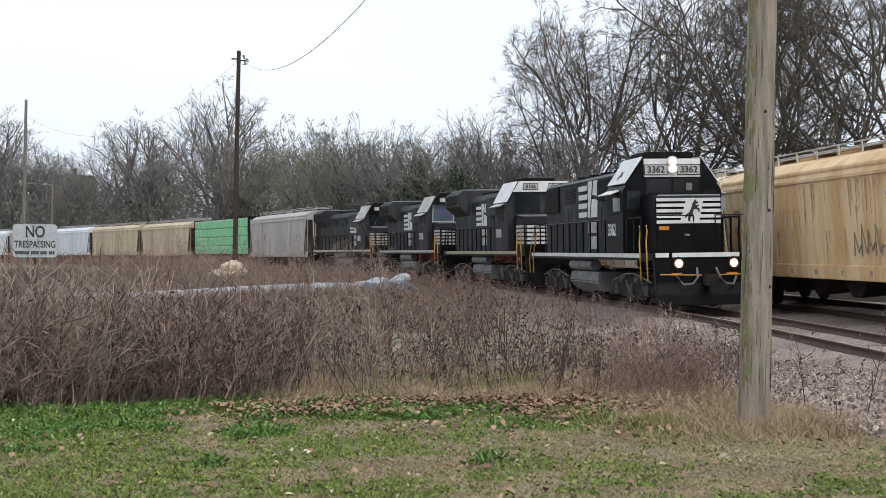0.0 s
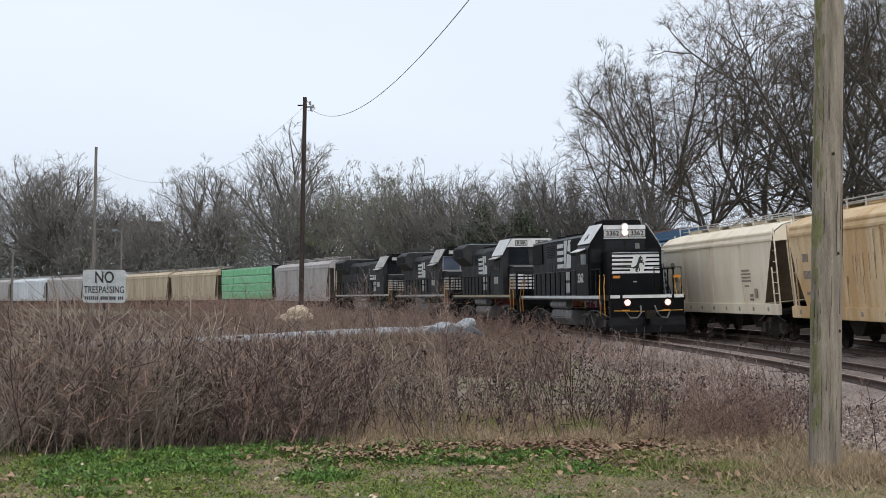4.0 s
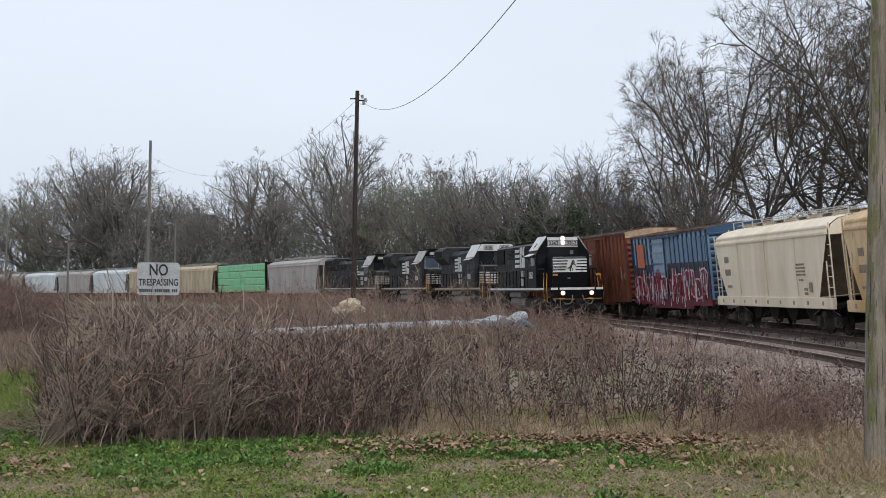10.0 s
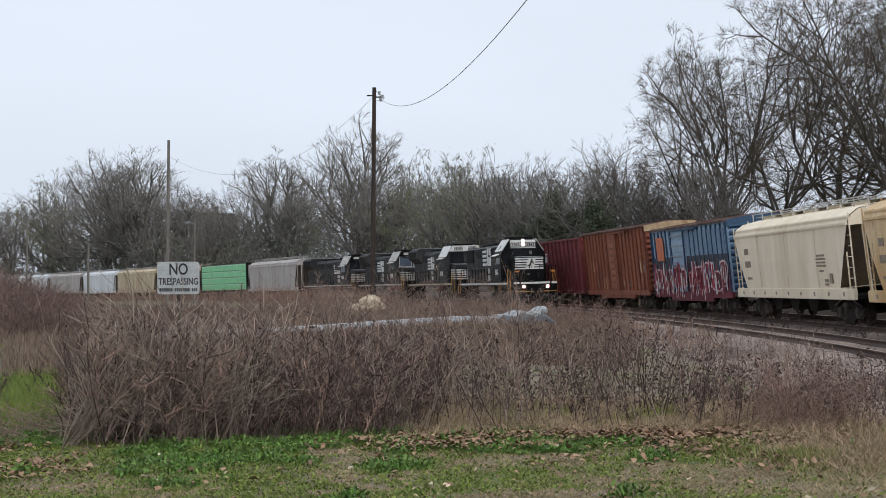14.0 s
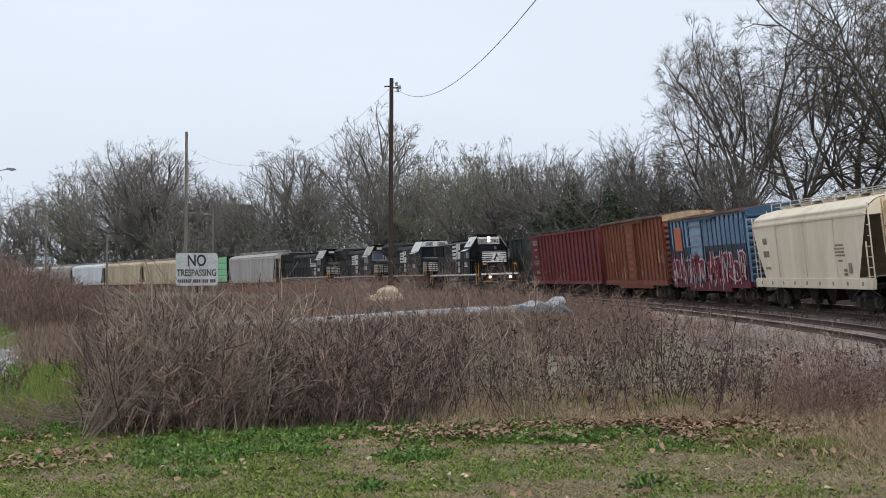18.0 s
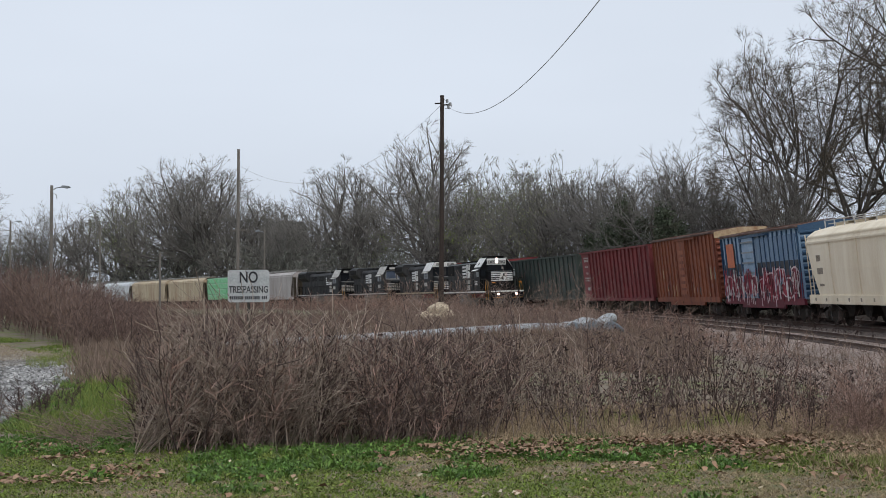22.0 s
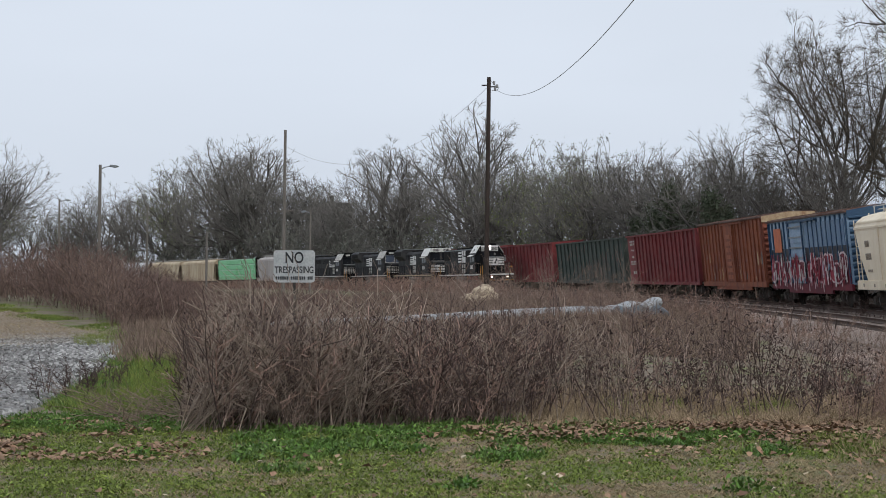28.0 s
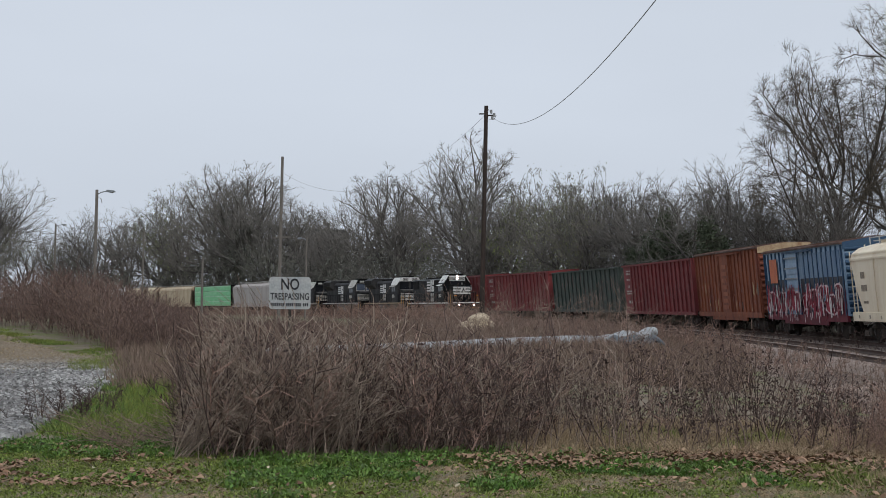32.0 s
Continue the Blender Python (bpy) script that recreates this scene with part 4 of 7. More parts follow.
        part("windshield", Shape().prism([(y * 1.2 - 0.55, 3.12), (y * 1.2 + 0.55, 3.12), (y * 1.2 + 0.52, 3.95), (y * 1.2 - 0.52, 3.95)], h - 2.735, h - 2.727, "x"), glass, cabin)
        part("wiper", Shape().tube([(h - 2.7, y - 0.3, 3.06), (h - 2.7, y + 0.1, 3.4)], 0.015, 4), "sign_ink", cabin)
    nose = part("nose", Shape().prism([(h - 2.75, 1.56), (h - 2.75, 3.06), (h - 1.6, 2.96), (h - 1.05, 2.8), (h - 0.9, 2.62), (h - 0.9, 1.56)], -1.25, 1.25, "y"), "black_paint", t, "broad sloping black nose", 0.05)
    part("nose_top", Shape().prism([(h - 2.72, 3.064), (h - 1.62, 2.97), (h - 1.62, 2.98), (h - 2.72, 3.074)], -1.15, 1.15, "y"), "tank_grey", nose)
    stripes(nose, h - 0.895, 1.2, 1.84, 2.6, 5, "white_paint" if number else "worn_white")
    for y in (-1, 1):
        for i in range(5):
            part("side_stripe", box(h - 2.3, h - 1.0, min(y * 1.25, y * 1.262), max(y * 1.25, y * 1.262), 1.86 + 0.165 * i, 1.955 + 0.165 * i), "worn_white", nose)
    part("nose_door", box(h - 0.9, h - 0.88, 0.5, 1.0, 1.7, 2.35), "black_paint", nose, bevel=0.005)
    part("pilot", Shape().prism([(h - 0.4, 1.56), (h, 1.56), (h, 0.75), (h + 0.2, 0.2), (h - 0.1, 0.2)], -1.4, 1.4, "y"), "dusty_black", t, bevel=0.02)
    for y in (-0.8, 0.8):
        part("end_rail", Shape().tube([(h - 0.1, y * 1.7, 1.56), (h - 0.1, y * 1.7, 2.6), (h - 0.1, y * 0.4, 2.6), (h - 0.1, y * 0.4, 1.56)], 0.025), "dusty_black", t)
        part("rear_rail", Shape().tube([(-h + 0.1, y * 1.7, 1.56), (-h + 0.1, y * 1.7, 2.6), (-h + 0.1, y * 0.4, 2.6), (-h + 0.1, y * 0.4, 1.56)], 0.025), "dusty_black", t)
    steps_and_grabs(t, h - 0.7, 1, "safety_yellow")
    steps_and_grabs(t, -h + 0.7, -1, "dusty_black")
    hand_rails(t, -h + 1.2, h - 5.4, 1.56, 12, "dusty_black")
    return t


def covered_hopper(length, paint, label, group, marks=True, grand=1.0, scrawl=False):
    """A grain hopper: rounded eaves, side sheets that narrow downwards, end ladders, roof walk."""
    t = tagged(new("covered_hopper"), label, "hopper car", group)
    h = length / 2 - 0.4
    top = 4.15 * grand
    w = 1.5
    sec = lambda k: [(-w, 1.35), (-w - 0.03, 2.4), (-w, 3.55 * grand), (-w * 0.93, 3.82 * grand), (-w * 0.72, 4.02 * grand), (-0.35, top), (0.35, top), (w * 0.72, 4.02 * grand), (w * 0.93, 3.82 * grand), (w, 3.55 * grand), (w + 0.03, 2.4), (w, 1.35)]
    prof = sec(1)
    n = len(prof)
    cut = lambda z: (1.35 if marks else 0.75) * max(0, (3.3 * grand - z) / 2.0)
    v = [(x * (h - 0.15 - cut(z)) / 1, y, z) for x in (-1, 1) for y, z in prof]
    f = [(i, (i + 1) % n, n + (i + 1) % n, n + i) for i in range(n)]
    body = part("body", Shape().add(v, f), paint, t, bevel=0.0)
    for way in (-1, 1):
        b = h - 0.2
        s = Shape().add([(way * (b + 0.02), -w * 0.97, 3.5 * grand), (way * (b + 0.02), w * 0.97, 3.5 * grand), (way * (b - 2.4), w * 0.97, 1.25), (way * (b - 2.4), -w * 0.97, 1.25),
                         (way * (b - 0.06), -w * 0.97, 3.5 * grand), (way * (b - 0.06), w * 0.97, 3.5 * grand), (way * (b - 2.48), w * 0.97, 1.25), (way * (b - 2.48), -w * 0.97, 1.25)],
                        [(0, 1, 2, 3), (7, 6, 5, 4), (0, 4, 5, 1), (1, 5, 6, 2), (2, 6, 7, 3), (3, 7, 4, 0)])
        # the shade under the overhang is in the sheet's colour, whatever the paint
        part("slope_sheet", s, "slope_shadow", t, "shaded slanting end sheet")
        part("end_panel", Shape().prism([(-w * 0.97, 3.48 * grand), (-w * 0.9, 3.8 * grand), (-w * 0.7, 4.0 * grand), (-0.35, top - 0.02), (0.35, top - 0.02), (w * 0.7, 4.0 * grand), (w * 0.9, 3.8 * grand), (w * 0.97, 3.48 * grand)], way * (h - 0.2), way * (h - 0.14), "x"), paint, t)
        part("end_deck", box(min(way * (h - 2.3), way * h), max(way * (h - 2.3), way * h), -1.45, 1.45, 1.0, 1.12), "dusty_black", t)
        for y in (-1.46, 1.46):
            lad = part("ladder", Shape().tube([(way * (h - 0.02), y, 1.1), (way * (h - 0.02), y, 3.9 * grand)], 0.028, 4).tube([(way * (h - 0.55), y, 1.1), (way * (h - 0.55), y, 2.6)], 0.028, 4), paint, t)
            for k in range(7):
                part("rung", Shape().tube([(way * (h - 0.02), y, 1.35 + 0.36 * k), (way * (h - 0.55 if k < 4 else h - 0.3), y, 1.35 + 0.36 * k)], 0.018, 4), paint, lad)
            part("corner_post", Shape().prism([(way * h, 1.1), (way * (h - 0.1), 1.1), (way * (h - 0.3), 3.6 * grand), (way * (h - 0.2), 3.6 * grand)], min(y * 0.6, y * 0.66), max(y * 0.6, y * 0.66), "y"), paint, t)
        for y in (-0.8, 0.8):
            part("end_ladder", Shape().tube([(way * (h - 0.05), y, 1.1), (way * (h - 0.05), y, top)], 0.03, 4), paint, t)
        truck(t, way * (h - 1.9), 2)
        coupler(t, way * (h - 0.1), way)
    for y in (-1, 1):
        sill = part("side_sill", box(-h, h, min(y * 1.42, y * 1.56), max(y * 1.42, y * 1.56), 0.98, 1.36), paint, t, bevel=0.02)
        part("eave_rail", box(-h + 0.2, h - 0.2, min(y * 1.46, y * 1.55), max(y * 1.46, y * 1.55), 3.5 * grand, 3.58 * grand), paint, t)
        part("eave_rail", box(-h + 0.2, h - 0.2, min(y * 1.38, y * 1.46), max(y * 1.38, y * 1.46), 3.72 * grand, 3.78 * grand), paint, t)
        for k in range(1, 4):
            x = -h + 2 * h * k / 4
            part("side_seam", box(x - 0.025, x + 0.025, min(y * 1.5, y * 1.545), max(y * 1.5, y * 1.545), 1.4, 3.5 * grand), paint, t)
        if marks:
            for x, z, ww, hh, n in ((h - 1.9, 2.75, 0.62, 0.26, 4), (h - 2.0, 2.22, 0.85, 0.26, 6), (h - 2.1, 1.72, 0.7, 0.1, 5), (-h + 3.2, 2.5, 0.9, 0.07, 7), (-h + 3.2, 2.38, 1.1, 0.06, 9), (-h + 3.2, 2.26, 1.0, 0.06, 8), (-h + 3.2, 2.14, 1.1, 0.06, 9), (-h + 3.2, 1.95, 0.5, 0.07, 3), (-h + 2.2, 1.55, 0.3, 0.34, 1), (-h + 2.75, 1.6, 0.4, 0.1, 3), (-h + 2.75, 1.45, 0.4, 0.1, 3)):
                for k in range(n):
                    part("marking", box(x - ww / 2 + ww * k / n, x - ww / 2 + ww * (k + (0.68 if n > 1 else 1)) / n, min(y * 1.535, y * 1.545), max(y * 1.535, y * 1.545), z, z + hh), "mark_bars", t)
            for k in range(9):
                x = -h + 1.0 + (2 * h - 2) * k / 8
                part("sill_marking", box(x - 0.09, x + 0.09, min(y * 1.56, y * 1.566), max(y * 1.56, y * 1.566), 1.1, 1.24), "mark_bars" if k % 3 else "cream_sill", sill)
        if scrawl:
            rust = random.Random(29)
            for k in range(60):
                x, top_z = rust.uniform(-h + 1.6, h - 1.0), rust.choice((3.45, 3.45, 2.8, 2.2)) * grand
                w, ln = rust.uniform(0.015, 0.07), rust.uniform(0.2, 1.1)
                part("rust_streak", Shape().prism([(x, top_z), (x + w, top_z), (x + w * 0.7, top_z - ln * 0.7), (x + w * 0.4, top_z - ln)], min(y * 1.532, y * 1.538), max(y * 1.532, y * 1.538), "y"), rust.choice(("cream_end", "hopper_sand", "cream_end")), t)
            for k in range(7):
                for j in range(5):
                    part("marking", box(-h + 2.6 + 0.22 * j, -h + 2.75 + 0.22 * j, min(y * 1.54, y * 1.549), max(y * 1.54, y * 1.549), 2.3 + 0.13 * k, 2.37 + 0.13 * k), "mark_bars", t)
            for k, (x, z) in enumerate(((-h + 5.6, 1.6), (-h + 5.1, 1.6), (-h + 4.7, 1.65), (-h + 4.2, 1.6))):
                part("scrawl", Shape().tube([(x + 0.3, y * 1.548, z), (x + 0.2, y * 1.548, z + 0.6 + 0.2 * (k % 2)), (x, y * 1.548, z + 0.1), (x - 0.2, y * 1.548, z + 0.3)], 0.02, 4), "mark_bars", t)
    for k in range(4):
        x = -h * 0.62 + h * 1.24 * (k + 0.5) / 4
        # outlets are coloured dark to carry the shade under the car
        part("outlet", Shape().prism([(x - h * 0.15, 1.3), (x + h * 0.15, 1.3), (x + 0.3, 0.45), (x - 0.3, 0.45)], -1.0, 1.0, "y"), "dark_iron", t)
    part("centre_sill", box(-h, h, -0.25, 0.25, 0.85, 1.1), "dark_iron", t)
    walk_way = part("roof_walk", box(-h + 0.1, h - 0.1, -0.42, 0.42, top + 0.10, top + 0.14), "worn_white", t, "grated roof walkway")
    for y in (-0.62, 0.62):
        for k in range(11):
            x = -h + 0.3 + (2 * h - 0.6) * k / 10
            part("walk_post", box(x - 0.02, x + 0.02, y - 0.02, y + 0.02, top - 0.08, top + 0.26), "worn_white", walk_way)
        part("walk_rail", Shape().tube([(-h + 0.2, y, top + 0.26), (h - 0.2, y, top + 0.26)], 0.022, 5), "worn_white", walk_way)
    for k in range(5):
        x = -h * 0.75 + h * 1.5 * k / 4
        part("hatch", box(x - 0.9, x + 0.9, -0.36, 0.36, top, top + 0.1), paint, t, bevel=0.02)
    return t


def ribs(parent, xs, y, z0, z1, mat, deep=0.07, wide=0.09):
    for x in xs:
        part("rib", box(x - wide / 2, x + wide / 2, min(y, y + deep if y > 0 else y - deep), max(y, y + deep if y > 0 else y - deep), z0, z1), mat, parent)


def box_car(length, paint, dark, label, roof_mat, end_mat, sprayed=False, tall=0.0):
    t = tagged(new("boxcar"), label, "boxcar", "cars standing on the siding")
    h = length / 2 - 0.35
    part("body", box(-h, h, -1.44, 1.44, 1.1, (4.25 + tall)), paint, t, bevel=0.02)
    part("roof", Shape().prism([(-1.56, (4.25 + tall)), (-1.56, (4.33 + tall)), (0, (4.45 + tall)), (1.56, (4.33 + tall)), (1.56, (4.25 + tall))], -h - 0.05, h + 0.05, "x"), roof_mat, t, "weathered metal roof")
    for k in range(9):
        x = -h + 0.4 + (2 * h - 0.8) * k / 8
        part("roof_rib", Shape().prism([(-1.57, (4.335 + tall)), (0, (4.455 + tall)), (1.57, (4.335 + tall)), (1.57, (4.365 + tall)), (0, (4.49 + tall)), (-1.57, (4.365 + tall))], x - 0.04, x + 0.04, "x"), roof_mat, t)
    d0, d1 = (0.05, 2.5) if sprayed else (-1.2, 1.0)
    for y in (-1, 1):
        xs = [x for x in np.linspace(-h + 0.15, h - 0.15, 19) if not d0 - 0.15 < x < d1 + 0.15]
        ribs(t, xs, y * 1.44, 1.15, 4.2 + tall, paint if not sprayed else dark)
        if sprayed:
            part("plug_panel", box(-h + 0.5, -0.02, min(y * 1.44, y * 1.475), max(y * 1.44, y * 1.475), 2.3, 4.0 + tall), "plug_blue", t, "darker blue ribbed panel")
        door = part("sliding_door", box(d0, d1, min(y * 1.44, y * 1.54), max(y * 1.44, y * 1.54), 1.15, 4.1 + tall), paint, t, "sliding door with pressed panels", 0.015)
        for k in range(7 if not sprayed else 3):
            n = 7 if not sprayed else 3
            z = 1.3 + 2.7 * k / n
            part("door_panel", box(d0 + (0.2 if sprayed else 0.55), d1 - (0.2 if sprayed else 0.55), min(y * 1.54, y * 1.58), max(y * 1.54, y * 1.58), z, z + 2.7 / n * 0.6), "pressed_orange" if not sprayed else "door_blue", door, bevel=0.015)
        for x in (d0, d1 - 0.1):
            part("door_edge", box(x, x + 0.1, min(y * 1.54, y * 1.6), max(y * 1.54, y * 1.6), 1.15, 4.1 + tall), dark, door)
        part("door_track", box(d0 - 2.2, d1 + 0.2, min(y * 1.44, y * 1.6), max(y * 1.44, y * 1.6), 4.1 + tall, (4.18 + tall)), dark, t)
        part("side_sill", box(-h, h, min(y * 1.38, y * 1.5), max(y * 1.38, y * 1.5), 0.86, 1.14), dark if not sprayed else "spray_maroon", t)
        part("middle_sill", box(-h * 0.55, h * 0.55, min(y * 1.38, y * 1.46), max(y * 1.38, y * 1.46), 0.68, 0.88), dark if not sprayed else "spray_maroon", t)
        if sprayed:
            part("sprayed_band", Shape().prism([(-h + 0.05, 1.14), (h - 0.3, 1.14), (h - 0.25, 2.3), (h * 0.55, 2.42), (d1, 2.35), (d0, 2.3), (-h * 0.4, 2.5), (-h + 0.05, 2.3)], min(y * 1.475, y * 1.485), max(y * 1.475, y * 1.485), "y"), "spray_maroon", t, "dark maroon sprayed band")
            part("sprayed_haze", box(-h + 0.1, h - 0.3, min(y * 1.455, y * 1.487), max(y * 1.455, y * 1.487), 2.2, 2.85), "spray_black", t)
            spray = random.Random(17)
            x = -h + 0.35
            while x < h - 0.9:
                w = spray.uniform(0.75, 1.25)
                z0, z1 = spray.uniform(1.1, 1.4), spray.uniform(2.1, 2.6)
                lean = spray.uniform(-0.12, 0.16)
                at_door = d0 - 0.4 < x + w / 2 < d1 + 0.4
                for grow_by, mat, off in ((0.0, "spray_pale", 1.604 if at_door else 1.515), (-0.085, "spray_crimson" if spray.random() < 0.6 else "spray_maroon", 1.612 if at_door else 1.523)):
                    n = 14
                    out = []
                    for q in range(n):
                        ang = 2 * math.pi * q / n
                        cx, cz = math.copysign(abs(math.cos(ang)) ** 0.6, math.cos(ang)), math.copysign(abs(math.sin(ang)) ** 0.6, math.sin(ang))
                        out.append((x + w / 2 + cx * (w / 2 + grow_by) * (1 + 0.3 * math.sin(3 * ang + 5 * x)) + lean * cz, (z0 + z1) / 2 + cz * ((z1 - z0) / 2 + grow_by)))
                    part("sprayed_letter", Shape().prism(out, min(y * off, y * (off + 0.006)), max(y * off, y * (off + 0.006)), "y"), mat, t)
                x += w * spray.uniform(0.72, 1.0)
            for q in range(210):
                xa, za, ln = spray.uniform(-h + 0.3, h - 0.5), spray.uniform(0.98, 2.0), spray.uniform(0.25, 0.95)
                wide, tilt = spray.uniform(0.05, 0.17), spray.uniform(-0.12, 0.12)
                za1 = min(za + ln, 2.62)
                deep = (1.62 if d0 - 0.3 < xa < d1 + 0.3 and za > 1.15 else 1.53) + 0.0003 * q
                part("sprayed_stroke", Shape().prism([(xa, za), (xa + wide, za - 0.04), (xa + wide * 0.8 + tilt, za1 - 0.05), (xa + tilt, za1)], min(y * deep, y * (deep + 0.005)), max(y * deep, y * (deep + 0.005)), "y"),
                     spray.choices(("spray_pale", "spray_crimson", "spray_maroon", "white_paint", "spray_black", "faded_blue"), (0.27, 0.3, 0.18, 0.13, 0.08, 0.04))[0], t)
            for q in range(34):
                xa, za = spray.uniform(-h + 0.4, h - 0.5), spray.uniform(0.75, 1.6)
                deep = 1.604 if d0 - 0.1 < xa < d1 + 0.1 and za > 1.15 else 1.517
                part("sprayed_drip", box(xa, xa + spray.uniform(0.05, 0.14), min(y * deep, y * (deep + 0.005)), max(y * deep, y * (deep + 0.005)), za, za + spray.uniform(0.3, 0.8)), spray.choice(("spray_pale", "spray_crimson", "spray_pale")), t)
            part("orange_patch", box(h * 0.61, h * 0.82, min(y * 1.516, y * 1.522), max(y * 1.516, y * 1.522), 2.7, 3.9), "patch_orange", t)
            for q in range(4):
                part("door_bar", box(d0 + 0.1, d1 - 0.1, min(y * 1.54, y * 1.6), max(y * 1.54, y * 1.6), 2.35 + 0.5 * q, 2.42 + 0.5 * q), "zinc", door)
        else:
            peel = random.Random(23)
            for k in range(46):
                x, z, w = peel.uniform(-h + 0.2, h - 0.4), 1.16 + 1.5 * peel.random() ** 2.2, peel.uniform(0.05, 0.22)
                tall_by = peel.uniform(0.12, 0.75)
                part("bare_patch", Shape().prism([(x, z), (x + w, z + 0.05), (x + w * peel.uniform(0.5, 1.1), z + tall_by), (x + w * 0.3, z + tall_by * peel.uniform(0.7, 1.2)), (x - w * 0.2, z + tall_by * 0.5)], min(y * 1.44, y * (1.446 + 0.0002 * k)), max(y * 1.44, y * (1.446 + 0.0002 * k)), "y"),
                     peel.choices(("cream_end", "worn_rust", "pressed_orange", "tank_grey"), (0.35, 0.25, 0.25, 0.15))[0], t)
        part("ladder", Shape().tube([(h - 0.2, y * 1.53, 1.1), (h - 0.2, y * 1.53, 4.2 + tall)], 0.025, 4).tube([(h - 0.62, y * 1.53, 1.1), (h - 0.62, y * 1.53, 4.2 + tall)], 0.025, 4), dark, t)
    for way in (-1, 1):
        e = Shape()
        for k in range(10):
            e.prism([(way * h, 1.2 + 0.3 * k), (way * (h + 0.09), 1.28 + 0.3 * k), (way * (h + 0.09), 1.34 + 0.3 * k), (way * h, 1.42 + 0.3 * k)], -1.36, 1.36, "y")
        part("end_corrugation", e, dark, t)
        part("end_header", Shape().prism([(-1.45, 4.0 + tall), (1.45, 4.0 + tall), (1.45, (4.32 + tall)), (0, (4.44 + tall)), (-1.45, (4.32 + tall))], way * (h + 0.005), way * (h + 0.06), "x"), end_mat, t)
        truck(t, way * (h - 1.8), 2)
        coupler(t, way * h, way)
    return t


def tall_gondola(length, paint, label, height=4.0, marked=False):
    """An open high-sided car with outside posts."""
    t = tagged(new("gondola"), label, "gondola", "cars standing on the siding")
    h = length / 2 - 0.35
    for y in (-1, 1):
        side = part("side", box(-h, h, min(y * 1.36, y * 1.41), max(y * 1.36, y * 1.41), 1.0, height), paint, t)
        ribs(side, np.linspace(-h + 0.06, h - (2.6 if marked else 0.06), 17), y * 1.41, 1.0, height - 0.1, paint, 0.10, 0.10)
        for k in range(44):
            x, z = -h + 0.2 + (2 * h - 3) * ((k * 0.618) % 1), 1.1 + 2.2 * ((k * 0.37) % 1)
            part("scratch", Shape().prism([(x, z), (x + 0.05, z), (x + 0.02 + 0.12 * ((k * 0.71) % 1), z + 0.4 + 0.6 * ((k * 0.53) % 1)), (x + 0.08 * ((k * 0.71) % 1), z + 0.5 + 0.6 * ((k * 0.53) % 1))], min(y * 1.411, y * 1.416), max(y * 1.411, y * 1.416), "y"), "worn_rust", side)
        part("top_chord", box(-h, h, min(y * 1.34, y * 1.54), max(y * 1.34, y * 1.54), height - 0.12, height), paint, t)
        part("side_sill", box(-h, h, min(y * 1.36, y * 1.52), max(y * 1.36, y * 1.52), 0.85, 1.05), paint, t)
        if marked:
            for x, z, ww, hh in ((h - 1.25, 3.95, 1.5, 0.1), (h - 1.25, 3.72, 1.2, 0.16), (h - 1.25, 3.3, 0.9, 0.12), (h - 1.3, 2.78, 0.6, 0.16), (h - 1.3, 2.45, 1.6, 0.11), (h - 1.25, 2.28, 1.5, 0.11), (h - 1.5, 1.6, 1.0, 0.22)):
                n = max(3, int(ww / 0.13))
                for k in range(n):
                    if (k * 5) % 7 != 3:
                        part("marking", box(x - ww / 2 + ww * k / n, x - ww / 2 + ww * (k + 0.62) / n, min(y * 1.41, y * 1.42), max(y * 1.41, y * 1.42), z, z + hh), "worn_white", t)
    for way in (-1, 1):
        part("end", box(min(way * h, way * (h - 0.06)), max(way * h, way * (h - 0.06)), -1.36, 1.36, 1.0, height), paint, t)
        part("end_beam", box(min(way * h, way * (h + 0.1)), max(way * h, way * (h + 0.1)), -1.4, 1.4, height - 0.3, height), paint, t)
        truck(t, way * (h - 1.9), 2)
        coupler(t, way * h, way)
    part("floor", box(-h, h, -1.36, 1.36, 1.0, 1.08), "dark_iron", t)
    part("load", Shape().prism([(-1.34, 1.1), (-1.34, height - 0.9), (0, height - 0.6), (1.34, height - 0.9), (1.34, 1.1)], -h + 0.1, h - 0.1, "x"), "tie_wood", t)
    return t


def lumber_car(length):
    """A centre-beam flat car with wrapped bundles."""
    t = tagged(new("lumber_flatcar"), "flatcar stacked high with lumber in bright green plastic wrap", "flatcar", "cars of the moving train")
    h = length / 2 - 0.35
    part("deck", box(-h, h, -1.4, 1.4, 0.95, 1.15), "dusty_black", t)
    part("centre_beam", box(-h, h, -0.05, 0.05, 1.15, 4.55), "dusty_black", t)
    for way in (-1, 1):
        part("bulkhead", box(min(way * (h - 0.12), way * h), max(way * (h - 0.12), way * h), -1.4, 1.4, 1.15, 4.6), "dusty_black", t)
        truck(t, way * (h - 1.9), 2)
        coupler(t, way * h, way)
    n = 4
    for y in (-1, 1):
        for row in range(4):
            z = 1.16 + 0.84 * row
            for k in range(n):
                x = -h + 0.25 + (2 * h - 0.5) * k / n
                wob = 0.03 * math.sin(k * 2.1 + row)
                part("lumber_pack", box(x + 0.006, x + (2 * h - 0.5) / n - 0.006, min(y * 0.08, y * (1.38 + wob)), max(y * 0.08, y * (1.38 + wob)), z, z + 0.80), "green_wrap", t, bevel=0.05)
                # strip for the fold along each tier, its highlight painted pale
                part("fold_highlight", box(x + 0.03, x + (2 * h - 0.5) / n - 0.03, min(y * (1.38 + wob), y * (1.4 + wob)), max(y * (1.38 + wob), y * (1.4 + wob)), z + 0.66, z + 0.78), "wrap_highlight", t, bevel=0.008)
    return t


